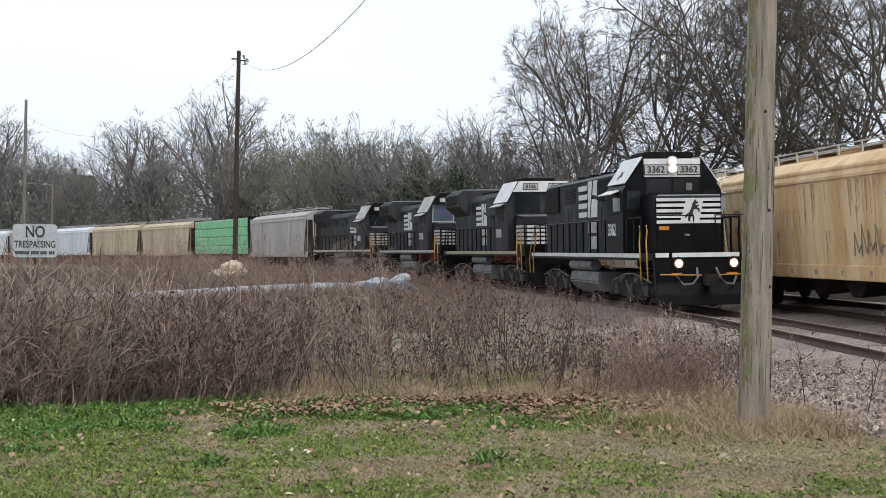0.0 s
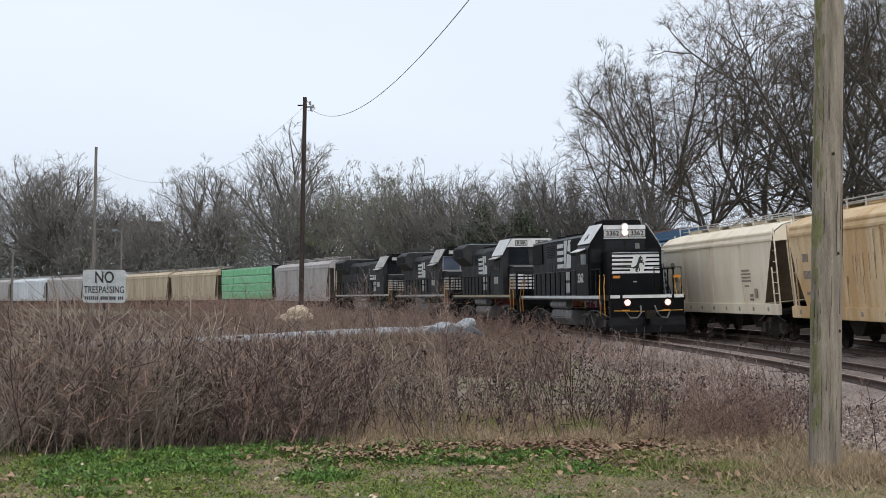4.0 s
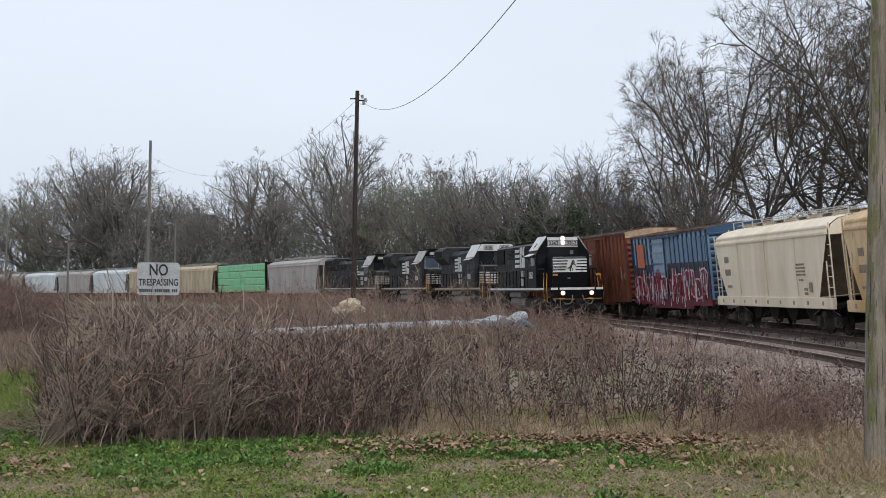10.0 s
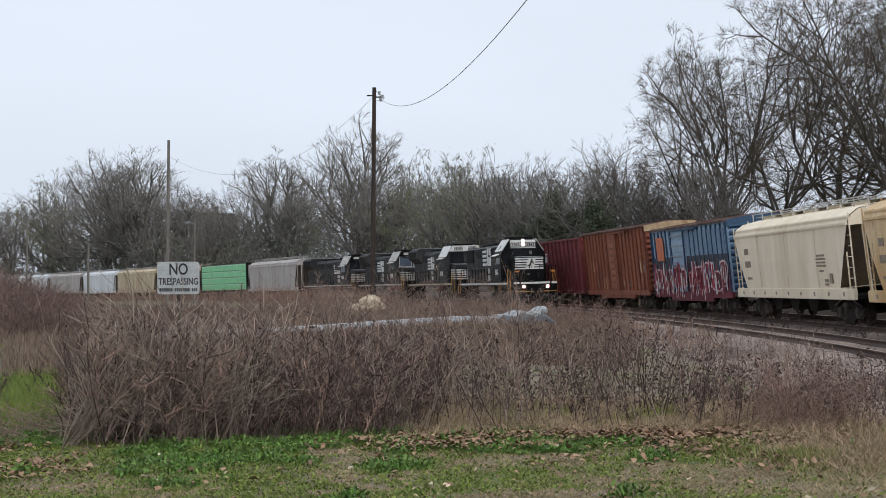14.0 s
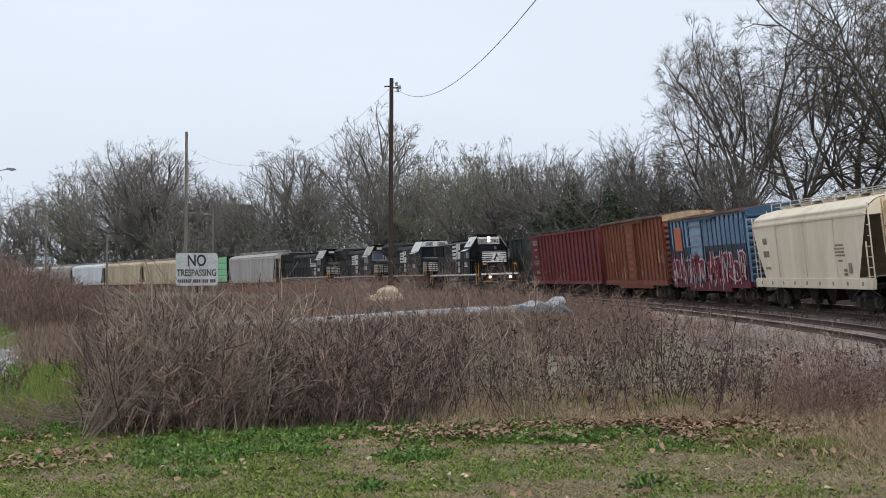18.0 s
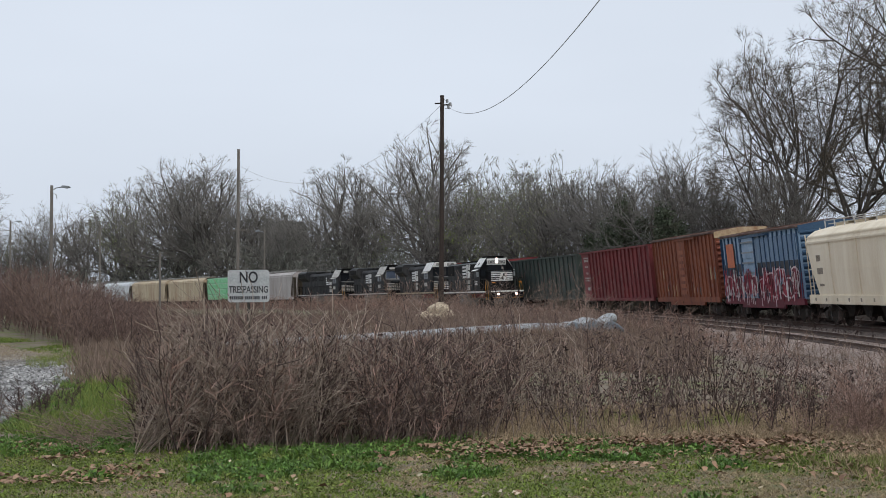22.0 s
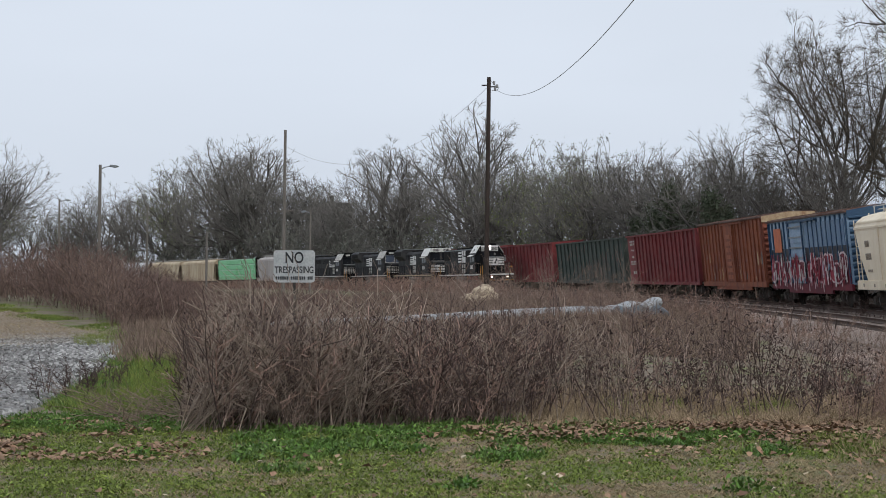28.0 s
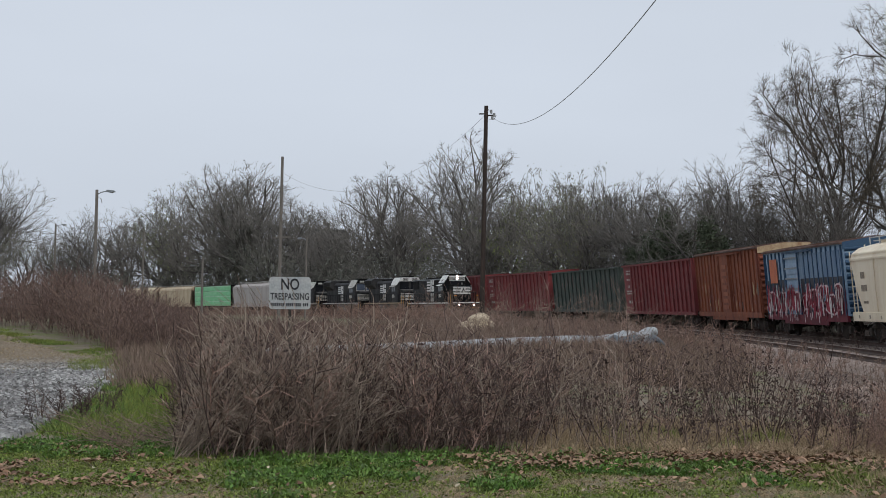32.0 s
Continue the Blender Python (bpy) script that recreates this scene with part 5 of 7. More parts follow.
# ---- the two trains ----
def build_trains():
    """Returns the moving vehicles with the distance of their centres behind the lead cab's face."""
    train = []

    def runs(ob, lo, hi):
        train.append((ob, (lo + hi) / 2, (hi - lo) / 2))

    lead = road_switcher("3362")
    train.append((lead, 5.85, 9.4))
    runs(wide_cab_engine(18.1, "8108", "white_paint", "glass", "cream_sill", False, "black diesel locomotive with white cab brow and cream sill stripe"), 15.3, 33.4)
    runs(wide_cab_engine(18.3, "", "worn_white", "sky_glass", "worn_white", False, "dark dusty diesel locomotive with pale-framed bluish windshields"), 33.4, 51.7)
    back = wide_cab_engine(21.6, "", "worn_white", "glass", "worn_white", True, "dark diesel locomotive coupled with its radiator end foremost")
    runs(back, 51.7, 73.6)
    cars = "cars of the moving train"
    runs(covered_hopper(20.9, "hopper_grey", "grey covered hopper car with dusty sides", cars, False, 1.12), 74.2, 95.4)
    runs(lumber_car(20.6), 95.6, 116.4)
    runs(covered_hopper(19.7, "hopper_sand", "tan covered hopper car with rust-stained sides", cars, False, 1.11), 116.8, 136.5)
    runs(covered_hopper(19.9, "hopper_sand", "tan covered hopper car with rust-stained sides", cars, False, 1.11), 136.7, 156.6)
    runs(covered_hopper(17.8, "hopper_white", "white covered hopper car with a dark patch at its base", cars, False, 1.11), 156.9, 174.7)
    for k in range(5):
        lo = 175 + 18.4 * k
        runs(covered_hopper(18.2, ("hopper_grey", "hopper_white")[k % 2], ("light grey covered hopper car far along the train", "white covered hopper car far along the train")[k % 2], cars, False, 1.11), lo, lo + 18.2)
    standing = "cars standing on the siding"
    for ob, lo, hi in (
            (covered_hopper(18.4, "hopper_tan", "tan covered hopper car with scrawled marks, on the siding", standing, True, 1.03, True), -13.2, 5.2),
            (covered_hopper(15.5, "hopper_cream", "cream-white covered hopper car with end ladders, on the siding", standing), 5.7, 21.0),
            (box_car(14.2, "faded_blue", "deep_blue", "faded blue boxcar with crimson spray-painted lettering", "rust_roof", "deep_blue", True), 21.3, 35.4),
            (box_car(14.6, "orange_brown", "orange_brown", "rust-orange ribbed boxcar with peeling paint", "rust_roof", "cream_end", False, 0.3), 36.0, 50.4),
            (tall_gondola(19.6, "oxide_red", "oxide-red high-sided gondola with white markings", 4.45, True), 50.7, 70.3),
            (tall_gondola(21.4, "dark_green_paint", "dark green high-sided gondola with outside posts", 4.35), 70.6, 92.2),
            (tall_gondola(21.6, "oxide_red", "oxide-red high-sided gondola with white markings", 4.45, True), 92.5, 114.2),
            (tall_gondola(21.6, "oxide_red", "oxide-red high-sided gondola with white markings", 4.45, True), 114.5, 136.2)):
        ob.matrix_basis = on_track((lo + hi) / 2, (hi - lo) / 2, SIDING, SIDING_LEAN) @ pose(0, 0, 0, 0, 0, 180)
    return train


# how far the train has backed away, second by second
RUN = ((0, 0.00), (2, 7.72), (4, 15.57), (6, 23.35), (8, 30.96), (10, 38.88), (12, 46.92), (14, 54.88), (17, 67.26), (20, 78.96), (23, 89.19), (26, 98.6), (28, 104.4), (29, 107.4), (30, 110.2), (31, 112.9), (32, 114.94))


def motions():
    for ob, off, half in TRAIN:
        walk(ob, [(t, on_track(s + off, half)) for t, s in RUN])


# ---- poles, lamps, wires, sign ----
def by(bearing, far, z=0.0):
    """A place by its bearing from the yard's corner, in degrees to the right, and its distance."""
    return (far * math.sin(radians(bearing)), far * math.cos(radians(bearing)), z)


def build_poles():
    # the weathered pole in the yard
    t = tagged(new("utility_pole"), "thick weathered grey-brown wooden utility pole in dead grass", "utility pole", "poles")
    t.location = (4.64, 13.2, 0)
    lean = 0.036
    pts, rad = [], []
    pole = Shape()
    sides, rows = 28, 24
    for i in range(rows + 1):
        z = -0.3 + 9.7 * i / rows
        r = 0.146 - 0.0035 * z
        for j in range(sides):
            a = 2 * math.pi * j / sides
            k = r * (1 + 0.022 * noise.noise(Vector((math.cos(a) * 4, math.sin(a) * 4, z * 0.35))))
            pole.v.append((k * math.cos(a) + lean * z, k * math.sin(a), z))
    pole.f = [(i * sides + j, i * sides + (j + 1) % sides, (i + 1) * sides + (j + 1) % sides, (i + 1) * sides + j) for i in range(rows) for j in range(sides)]
    pole.f += [tuple(range(sides))[::-1], tuple(range(rows * sides, (rows + 1) * sides))]
    part("shaft", pole, "pole_wood", t, "split grey-brown pole wood")
    rnd = random.Random(4)
    for k in range(44):
        a, z, ln = rnd.uniform(3.4, 5.9), rnd.uniform(0.1, 3.4), rnd.uniform(0.08, 0.5)
        r = 0.147 - 0.0035 * z
        part("drying_crack", Shape().tube([(r * math.cos(a + 0.03 * math.sin(3 * q)) + lean * (z + ln * q), r * math.sin(a + 0.03 * math.sin(3 * q)), z + ln * q) for q in (0, 0.25, 0.5, 0.75, 1)], rnd.uniform(0.0015, 0.004), 4, 0.0008), "pole_cracks", t)
    for k in range(90):
        a, z, w = rnd.gauss(3.5, 0.22), rnd.uniform(0.4, 6.2), rnd.uniform(0.012, 0.03)
        r = 0.1455 - 0.0035 * z
        q = [(r * math.cos(a + da) + lean * (z + dz), r * math.sin(a + da), z + dz) for da, dz in ((-w * 7, 0), (0, -w * 4), (w * 6, w), (w * 3, w * 6), (-w * 4, w * 5))]
        f = [((r + 0.005) * math.cos(a + da) + lean * (z + dz), (r + 0.005) * math.sin(a + da), z + dz) for da, dz in ((-w * 5, w), (0, -w * 3), (w * 4, w), (w * 2, w * 5), (-w * 3, w * 4))]
        part("moss_patch", Shape().add(q + f, [(5, 6, 7, 8, 9)] + [(i, (i + 1) % 5, 5 + (i + 1) % 5, 5 + i) for i in range(5)]), "pole_moss", t)
    for k in range(3):
        a, z = rnd.uniform(4.0, 5.4), (1.3, 2.0, 2.9)[k]
        r = 0.145 - 0.0035 * z
        part("knot", Shape().tube([(r * math.cos(a) + lean * z, r * math.sin(a), z), ((r + 0.006) * math.cos(a) + lean * z, (r + 0.006) * math.sin(a), z)], 0.016, 10), "pole_cracks", t)
    # the dark pole across the field and the tall grey one behind
    for name, label, mat, base, top, r0, r1 in (
            ("utility_pole", "dark creosoted wooden utility pole carrying a wire", "tar_pole", (-0.46, 90, -0.35), (0, 90, 13.65), 0.155, 0.12),
            ("utility_pole", "tall grey wooden utility pole before the tree line", "grey_pole", (-16.85, 118.9, -0.3), (-16.4, 118.9, 13.64), 0.15, 0.11)):
        t = tagged(new(name), label, "utility pole", "poles")
        t.location = base
        up = Vector(top) - Vector(base)
        part("shaft", Shape().tube([(0, 0, 0), tuple(up * 0.5), tuple(up)], r0, 14, r1), mat, t)
        if mat == "tar_pole":
            part("bracket", box(0.08, 0.42, -0.05, 0.05, up.z - 0.62, up.z - 0.55), "dark_iron", t, at=(0.44, 0, 0))
            for dx, dz in ((0.3, -0.35), (0.48, -0.55), (0.36, -0.72)):
                part("insulator", Shape().tube([(up.x + dx, 0, up.z + dz - 0.11), (up.x + dx, 0, up.z + dz), (up.x + dx, 0, up.z + dz + 0.1)], 0.075, 10), "porcelain", t)
            part("guy_loop", Shape().tube([(up.x + 0.1, 0, up.z - 0.2), (up.x + 0.35, 0, up.z - 0.5), (up.x + 0.6, 0, up.z - 0.6), (up.x + 0.45, 0, up.z - 0.85), (up.x + 0.15, 0, up.z - 0.8)], 0.02, 5), "wire", t)
            part("crossbar", box(up.x - 0.45, up.x - 0.1, -0.05, 0.05, up.z - 0.52, up.z - 0.45), "dark_iron", t)
        else:
            part("crossbar", box(-0.6, 0.9, -0.06, 0.06, 7.4, 7.52), "grey_pole", t, at=(0.2, 0, 0))
    # slim posts and yard lamps
    for b, d, z, lamp in ((-14.8, 105, 9.8, 1), (-16.3, 170, 11.0, 1), (-13.08, 115, 7.45, 0), (-10.89, 95, 4.77, 0), (-6.95, 120, 7.2, 2)):
        x, y, _ = by(b, d)
        g = ground_z(x, y) - 0.2
        t = tagged(new("street_lamp" if lamp else "slim_post"), "grey pole with a cobra-head yard lamp" if lamp else "slim pale grey wooden post in brush", "street lamp" if lamp else "post", "yard lamps" if lamp else "slim posts")
        t.location = (x - 0.03 * (z - g), y, g)
        h = z - g
        part("pole", Shape().tube([(0, 0, 0), (0.03 * h, 0, h)], 0.13 if lamp == 1 else 0.08, 10, 0.10 if lamp == 1 else 0.065), "grey_pole", t)
        if lamp:
            k = 1.0 if lamp == 1 else -0.6
            part("arm", Shape().tube([(0.03 * h, 0, h - 0.35), (0.03 * h + 0.3 * k, 0, h - 0.18), (0.03 * h + 0.7 * k, 0, h - 0.12)], 0.035, 6), "zinc", t)
            part("lamp_head", Shape().prism([(0.03 * h + 0.65 * k, h - 0.16), (0.03 * h + 0.7 * k, h - 0.02), (0.03 * h + 1.15 * k, h - 0.06), (0.03 * h + 1.3 * k, h - 0.16), (0.03 * h + 1.0 * k, h - 0.24)], -0.16, 0.16, "y"), "zinc", t, "grey cobra-head lamp", 0.03)
            if lamp == 1:
                part("wire_stub", Shape().tube([(0.03 * h + 0.05, 0, h - 0.5), (0.03 * h + 0.3, 0, h - 0.65), (0.03 * h + 0.32, 0, h - 0.9)], 0.025, 5), "wire", t)
    # overhead wires
    def wire(a, b, drop, lift, r, label):
        pts = []
        for i in range(41):
            u = i / 40
            pts.append((a[0] + (b[0] - a[0]) * u, a[1] + (b[1] - a[1]) * u, a[2] + drop * u + lift * u * u))
        ob = part("overhead_wire", Shape().tube(pts, r, 6), "wire", None)
        tagged(ob, label, "wire", "overhead wires")
    wire((0.4, 90, 12.9), (4.9, 13.15, 0), -13.1, 9.33, 0.013, "sagging grey service wire between two wooden poles")
    wire((0, 90, 13.15), (-16.4, 118.9, 0), -12.3, 11.5, 0.010, "thin slack wire running back to a tall pole")


def build_sign():
    x, y, _ = by(-7.72, 20)
    t = tagged(new("warning_sign"), "worn grey metal no-trespassing sign on a slim post among weeds", "sign")
    t.matrix_basis = pose(x, y, 0, 0, 1.2, 7.7)
    part("post", box(-0.018, 0.018, 0.02, 0.05, -0.4, 2.05), "dusty_iron", t)
    face = Shape()
    c = 0.04
    outline = []
    for cx, cz, a0 in ((0.275 - c, 2.08 - c, 0), (-0.275 + c, 2.08 - c, 90), (-0.275 + c, 1.65 + c, 180), (0.275 - c, 1.65 + c, 270)):
        outline += [(cx + c * math.cos(radians(a0 + q)), cz + c * math.sin(radians(a0 + q))) for q in (0, 30, 60, 90)]
    plate = part("plate", face.prism(outline, -0.002, 0.004, "y"), "sign_face", t, "faded grey sign plate with dark lettering")
    for w, z, size in (("NO", 1.975, 0.165), ("TRESPASSING", 1.815, 0.1)):
        me = lettering(w, size, 0.001)
        me.transform(Matrix.Diagonal((0.86 if len(w) > 3 else 0.95, 1.25, 1, 1)))
        me.transform(pose(0, -0.004, z, 90, 0, 0))
        part("lettering", me, "sign_ink", plate)
    for k in range(20):
        x0 = -0.245 + 0.0248 * k
        x1 = x0 + 0.018
        if k in (7, 16):
            continue
        part("small_print_bar", box(x0, x1, -0.005, -0.002, 1.688, 1.732), "sign_ink", plate)
    for z in (1.69, 2.05):
        part("bolt", Shape().tube([(0, -0.008, z), (0, 0.0, z)], 0.009, 8), "zinc", plate)


def build_pipe_and_rocks():
    rnd = random.Random(8)
    t = tagged(new("drain_pipe"), "long pale grey drain pipe lying on the ground, one end crushed", "pipe")
    a, b = Vector((6.85, 62.6, 0)), Vector((-7.04, 45.5, 0))
    pts, n = Shape(), 64
    sides = 20
    for i in range(n + 1):
        u = i / n
        p = a.lerp(b, u)
        g = ground_z(p.x, p.y)
        wide, high = 0.25, 0.22
        lift = 0.0
        if u < 0.17:
            c = math.sin(u / 0.17 * math.pi)
            wide = 0.25 + 0.13 * c
            high = 0.22 - 0.06 * c
            lift = 0.30 * (1 - smooth(0.1, 0.17, u)) + 0.2 * (1 - smooth(0.0, 0.05, u)) + 0.05 * math.sin(u * 90)
        for j in range(sides):
            q = 2 * math.pi * j / sides
            k = 1 + 0.05 * noise.noise(Vector((u * 40, math.cos(q) * 2, math.sin(q) * 2)))
            side = Vector((-0.776, 0.631, 0))
            c = p + side * (wide * k * math.cos(q))
            pts.v.append((c.x, c.y, g + lift + 0.315 + high * k * math.sin(q)))
    pts.f = [(i * sides + j, i * sides + (j + 1) % sides, (i + 1) * sides + (j + 1) % sides, (i + 1) * sides + j) for i in range(n) for j in range(sides)]
    pts.f += [tuple(range(sides))[::-1], tuple(range(n * sides, (n + 1) * sides))]
    part("pipe_wall", pts, "pipe_light", t)
    for k in range(9):
        u = 0.02 + 0.11 * k
        p = a.lerp(b, u)
        g = ground_z(p.x, p.y)
        ring = Shape().tube([tuple(p + Vector((-0.776 * 0.262 * math.cos(q), 0.631 * 0.262 * math.cos(q), g + 0.315 + 0.232 * math.sin(q)))) for q in [2 * math.pi * j / 18 for j in range(19)]], 0.025, 5)
        part("joint_band", ring, "pipe_dark", t)
    # a darker crushed length under the lifted end, its mouth gaping
    s = Shape()
    n2, m2 = 26, 18
    for i in range(n2 + 1):
        u = i / n2
        p = a.lerp(b, 0.0 + 0.19 * u) + Vector((0.18, -0.34, 0))
        g = ground_z(p.x, p.y)
        tall = 0.62 * (1 - smooth(0.72, 1.0, u)) * (0.86 + 0.14 * math.sin(u * 17)) + 0.06
        for j in range(m2):
            q = 2 * math.pi * j / m2
            k = 1 + 0.22 * noise.noise(Vector((u * 7, math.cos(q) * 1.6, math.sin(q) * 1.6)))
            out = 0.36 * k * math.cos(q)
            s.v.append((p.x + 0.776 * out, p.y - 0.631 * out, g + 0.02 + tall * (0.5 + 0.5 * k * math.sin(q)) - (0.16 * math.cos(q) ** 2 * max(0, math.sin(q)) * (u < 0.8))))
    s.f = [(i * m2 + j, i * m2 + (j + 1) % m2, (i + 1) * m2 + (j + 1) % m2, (i + 1) * m2 + j) for i in range(n2) for j in range(m2)] + [tuple(range(n2 * m2, (n2 + 1) * m2))]
    t2 = tagged(new("crushed_culvert", s.mesh("crushed_culvert")), "crushed blue-grey culvert length in brown weeds", "pipe")
    t2.data.materials.append(MAT["pipe_dark"])
    for k, (dx, dy, r) in enumerate(((-0.9, 0.0, 0.55), (-0.2, -0.4, 0.5), (0.35, 0.3, 0.62), (-0.35, 0.35, 0.72), (-0.1, 0.1, 0.6), (0.75, -0.1, 0.4), (-1.35, 0.2, 0.33))):
        bm = bmesh.new()
        bmesh.ops.create_icosphere(bm, subdivisions=2, radius=r)
        for v in bm.verts:
            q = v.co.normalized()
            v.co *= 1 + 0.34 * noise.noise(q * 1.7 + Vector((k * 9, 0, 0))) + 0.26 * noise.noise(q * 4 + Vector((k, 3, 0)))
            v.co.z *= 0.8
        me = bpy.data.meshes.new("boulder")
        bm.to_mesh(me)
        bm.free()
        me.materials.append(MAT["sandstone"])
        x, y = -0.55 + dx, 87.2 + dy
        ob = tagged(new("boulder", me), "rough tan sandstone boulder in a heap by a pole", "boulder", "boulder heap")
        ob.location = (x, y, ground_z(x, y) + r * (0.38 if k != 4 else 1.1))


# ---- plants ----
def segments_mesh(name, segs, mat, sides):
    """Tapered twigs from rows of start, end and the two radii."""
    s = np.asarray(segs, np.float32)
    a, b, ra, rb = s[:, 0:3], s[:, 3:6], s[:, 6:7], s[:, 7:8]
    d = b - a
    d /= np.linalg.norm(d, axis=1, keepdims=True) + 1e-9
    ref = np.where(np.abs(d[:, 2:3]) > 0.9, np.array([[1.0, 0, 0]]), np.array([[0, 0, 1.0]]))
    u = np.cross(d, ref)
    u /= np.linalg.norm(u, axis=1, keepdims=True) + 1e-9
    w = np.cross(d, u)
    if sides == 1:
        o = np.where(np.arange(len(s))[:, None] % 2 == 0, u, w)
        v = np.stack([a - o * ra, a + o * ra, b + o * rb, b - o * rb], 1).reshape(-1, 3)
        return raw_mesh(name, v, np.arange(len(v)).reshape(-1, 4), mat)
    rings = []
    for k in range(sides):
        q = 2 * math.pi * k / sides
        o = u * math.cos(q) + w * math.sin(q)
        rings.append(np.stack([a + o * ra, b + o * rb], 1))
    v = np.stack(rings, 2)                       # n, 2, sides, 3
    n = len(s)
    base = (np.arange(n) * 2 * sides)[:, None]
    f = np.concatenate([base + np.array([[k, (k + 1) % sides, sides + (k + 1) % sides, sides + k]]) for k in range(sides)], 0)
    return raw_mesh(name, v.reshape(-1, 3), f, mat)


def grow(seed, height, spread, levels, twigs, bole=0.2, tip=0.009, open_by=1.0, rise=0.05, forks=(4, 2, 2, 2, 2, 2)):
    """A leafless tree that forks level by level: heavy limbs, fine twigs, and the twig tips."""
    g = np.random.default_rng(seed)
    unit = lambda v: v / (np.linalg.norm(v, axis=1, keepdims=True) + 1e-9)

    def turned(d, angle):
        ref = unit(np.cross(d, g.normal(0, 1, d.shape)))
        return unit(d * np.cos(angle)[:, None] + ref * np.sin(angle)[:, None])

    p, d = np.array([[0, 0, -0.3]]), np.array([[0.0, 0.0, 1.0]])
    ln = np.array([bole * height])
    rows, ends = [], []
    for level in range(levels + 1):
        n = 4 if level < 3 else 3 if level < 5 else 2
        stops = []
        for i in range(n):
            wander = 0.05 if level == 0 else 0.085 if level < 3 else 0.13
            d = unit(d + g.normal(0, wander, d.shape) + np.array([0, 0, rise if level < 4 else 0.02]))
            q = p + d * (ln / n)[:, None]
            rows.append((level, i / n, p, q))
            p = q
            stops.append((q, d))
        if level == levels:
            ends = (p, d, ln)
            break
        fork = forks[level]
        base, way = np.repeat(p, fork, 0), np.repeat(d, fork, 0)
        wide = g.uniform(0.25, 0.75, len(base)) * open_by if level else g.uniform(0.35, 0.95, len(base)) * open_by
        if level == 0:
            wide[0] = 0.08
        next_d = [turned(way, wide)]
        next_p, next_l = [base], [np.repeat(ln, fork) * g.uniform(0.7, 0.92, len(base)) * (1.3 if level == 0 else 1)]
        for q, e in (stops[3:4] if level == 0 else stops[:2] if level == 1 else stops[n // 2 - 1:n // 2]):
            next_p.append(q)
            next_d.append(turned(e, g.uniform(0.7, 1.2, len(q)) * open_by))
            next_l.append(ln * g.uniform(0.5, 0.85, len(q)))
        p, d, ln = np.concatenate(next_p), np.concatenate(next_d), np.concatenate(next_l)
        heart, bounds = np.array([0, 0, 0.58 * height]), np.array([spread, spread, 0.42 * height])
        past = np.linalg.norm((p + d * ln[:, None] - heart) / bounds, axis=1) > g.uniform(0.86, 1.04, len(p))
        ln = np.where(past, ln * 0.42, ln)
    p, d, ln = ends
    p, d, ln = (np.repeat(v, twigs, 0) for v in (p - d * (ln * g.uniform(0, 0.8, len(ln)))[:, None], d, ln))
    d2 = turned(d, g.uniform(0.15, 0.9, len(d)))
    q = p + d2 * (height * g.uniform(0.014, 0.04, len(ln)))[:, None]
    # bring the crown to its height and spread
    high = np.quantile(q[:, 2], 0.99)
    broad = np.quantile(np.abs(q[:, :2]), 0.985)
    fit = np.array([spread / broad, spread / broad, height / high])
    size = lambda level, u: tip * (1.25 if level < levels else 1.0) * 1.6 ** (levels - level - u)
    heavy, light = [], []
    for level, u, a, b in rows:
        n = 4 if level < 3 else 3 if level < 5 else 2
        r0, r1 = size(level, u), size(level, u + 1 / n)
        o = np.ones((len(a), 1))
        (heavy if level < levels - 2 else light).append(np.concatenate([a * fit, b * fit, o * r0, o * r1], 1))
    o = np.ones((len(p), 1))
    light.append(np.concatenate([p * fit, q * fit, o * tip * 0.75, o * tip * 0.45], 1))
    return np.concatenate(heavy), np.concatenate(light), [Vector(v) for v in (q * fit)[::2]], float((q * fit)[:, 2].max())


def leaves_mesh(name, spots, per, size, reach, mat, seed, flat=0.0):
    """Small pointed leaves scattered round the given spots."""
    g = np.random.default_rng(seed)
    c = np.repeat(np.asarray([tuple(p) for p in spots], np.float32), per, 0)
    c = c + g.normal(0, reach, c.shape)
    n = len(c)
    a = g.normal(0, 1, (n, 3))
    a /= np.linalg.norm(a, axis=1, keepdims=True)
    b = np.cross(a, g.normal(0, 1, (n, 3)))
    b /= np.linalg.norm(b, axis=1, keepdims=True) + 1e-9
    s = size * g.uniform(0.6, 1.4, (n, 1))
    v = np.stack([c - a * s, c + b * s * 0.45, c + a * s, c - b * s * 0.45], 1).reshape(-1, 3)
    return raw_mesh(name, v, np.arange(4 * n).reshape(n, 4), mat)


HIGH = {}


def tree_kind(seed, height, spread, levels, twigs, bark, twig, label, group="", buds=None, bole=0.2, tip=0.009, open_by=1.0, rise=0.05, forks=(4, 2, 2, 2, 2, 2)):
    heavy, light, tips, high = grow(seed, height, spread, levels, twigs, bole, tip, open_by, rise, forks)
    t = tagged(new("tree"), label, "tree", group)
    part("trunk", segments_mesh("trunk", heavy, bark, 6), bark, t)
    part("crown", segments_mesh("crown", light, twig, 1), twig, t)
    if buds:
        part("young_foliage", leaves_mesh("young_foliage", tips, *buds, seed), buds[3], t)
    HIGH[t] = high
    return t


def track_far(bearing):
    """How far off the main track lies in that direction."""
    bb = np.degrees(np.arctan2(PLAN_X, PLAN_Y))
    i = int(np.argmin(np.abs(bb - bearing) + (PLAN_Y < 20) * 99))
    return math.hypot(PLAN_X[i], PLAN_Y[i])


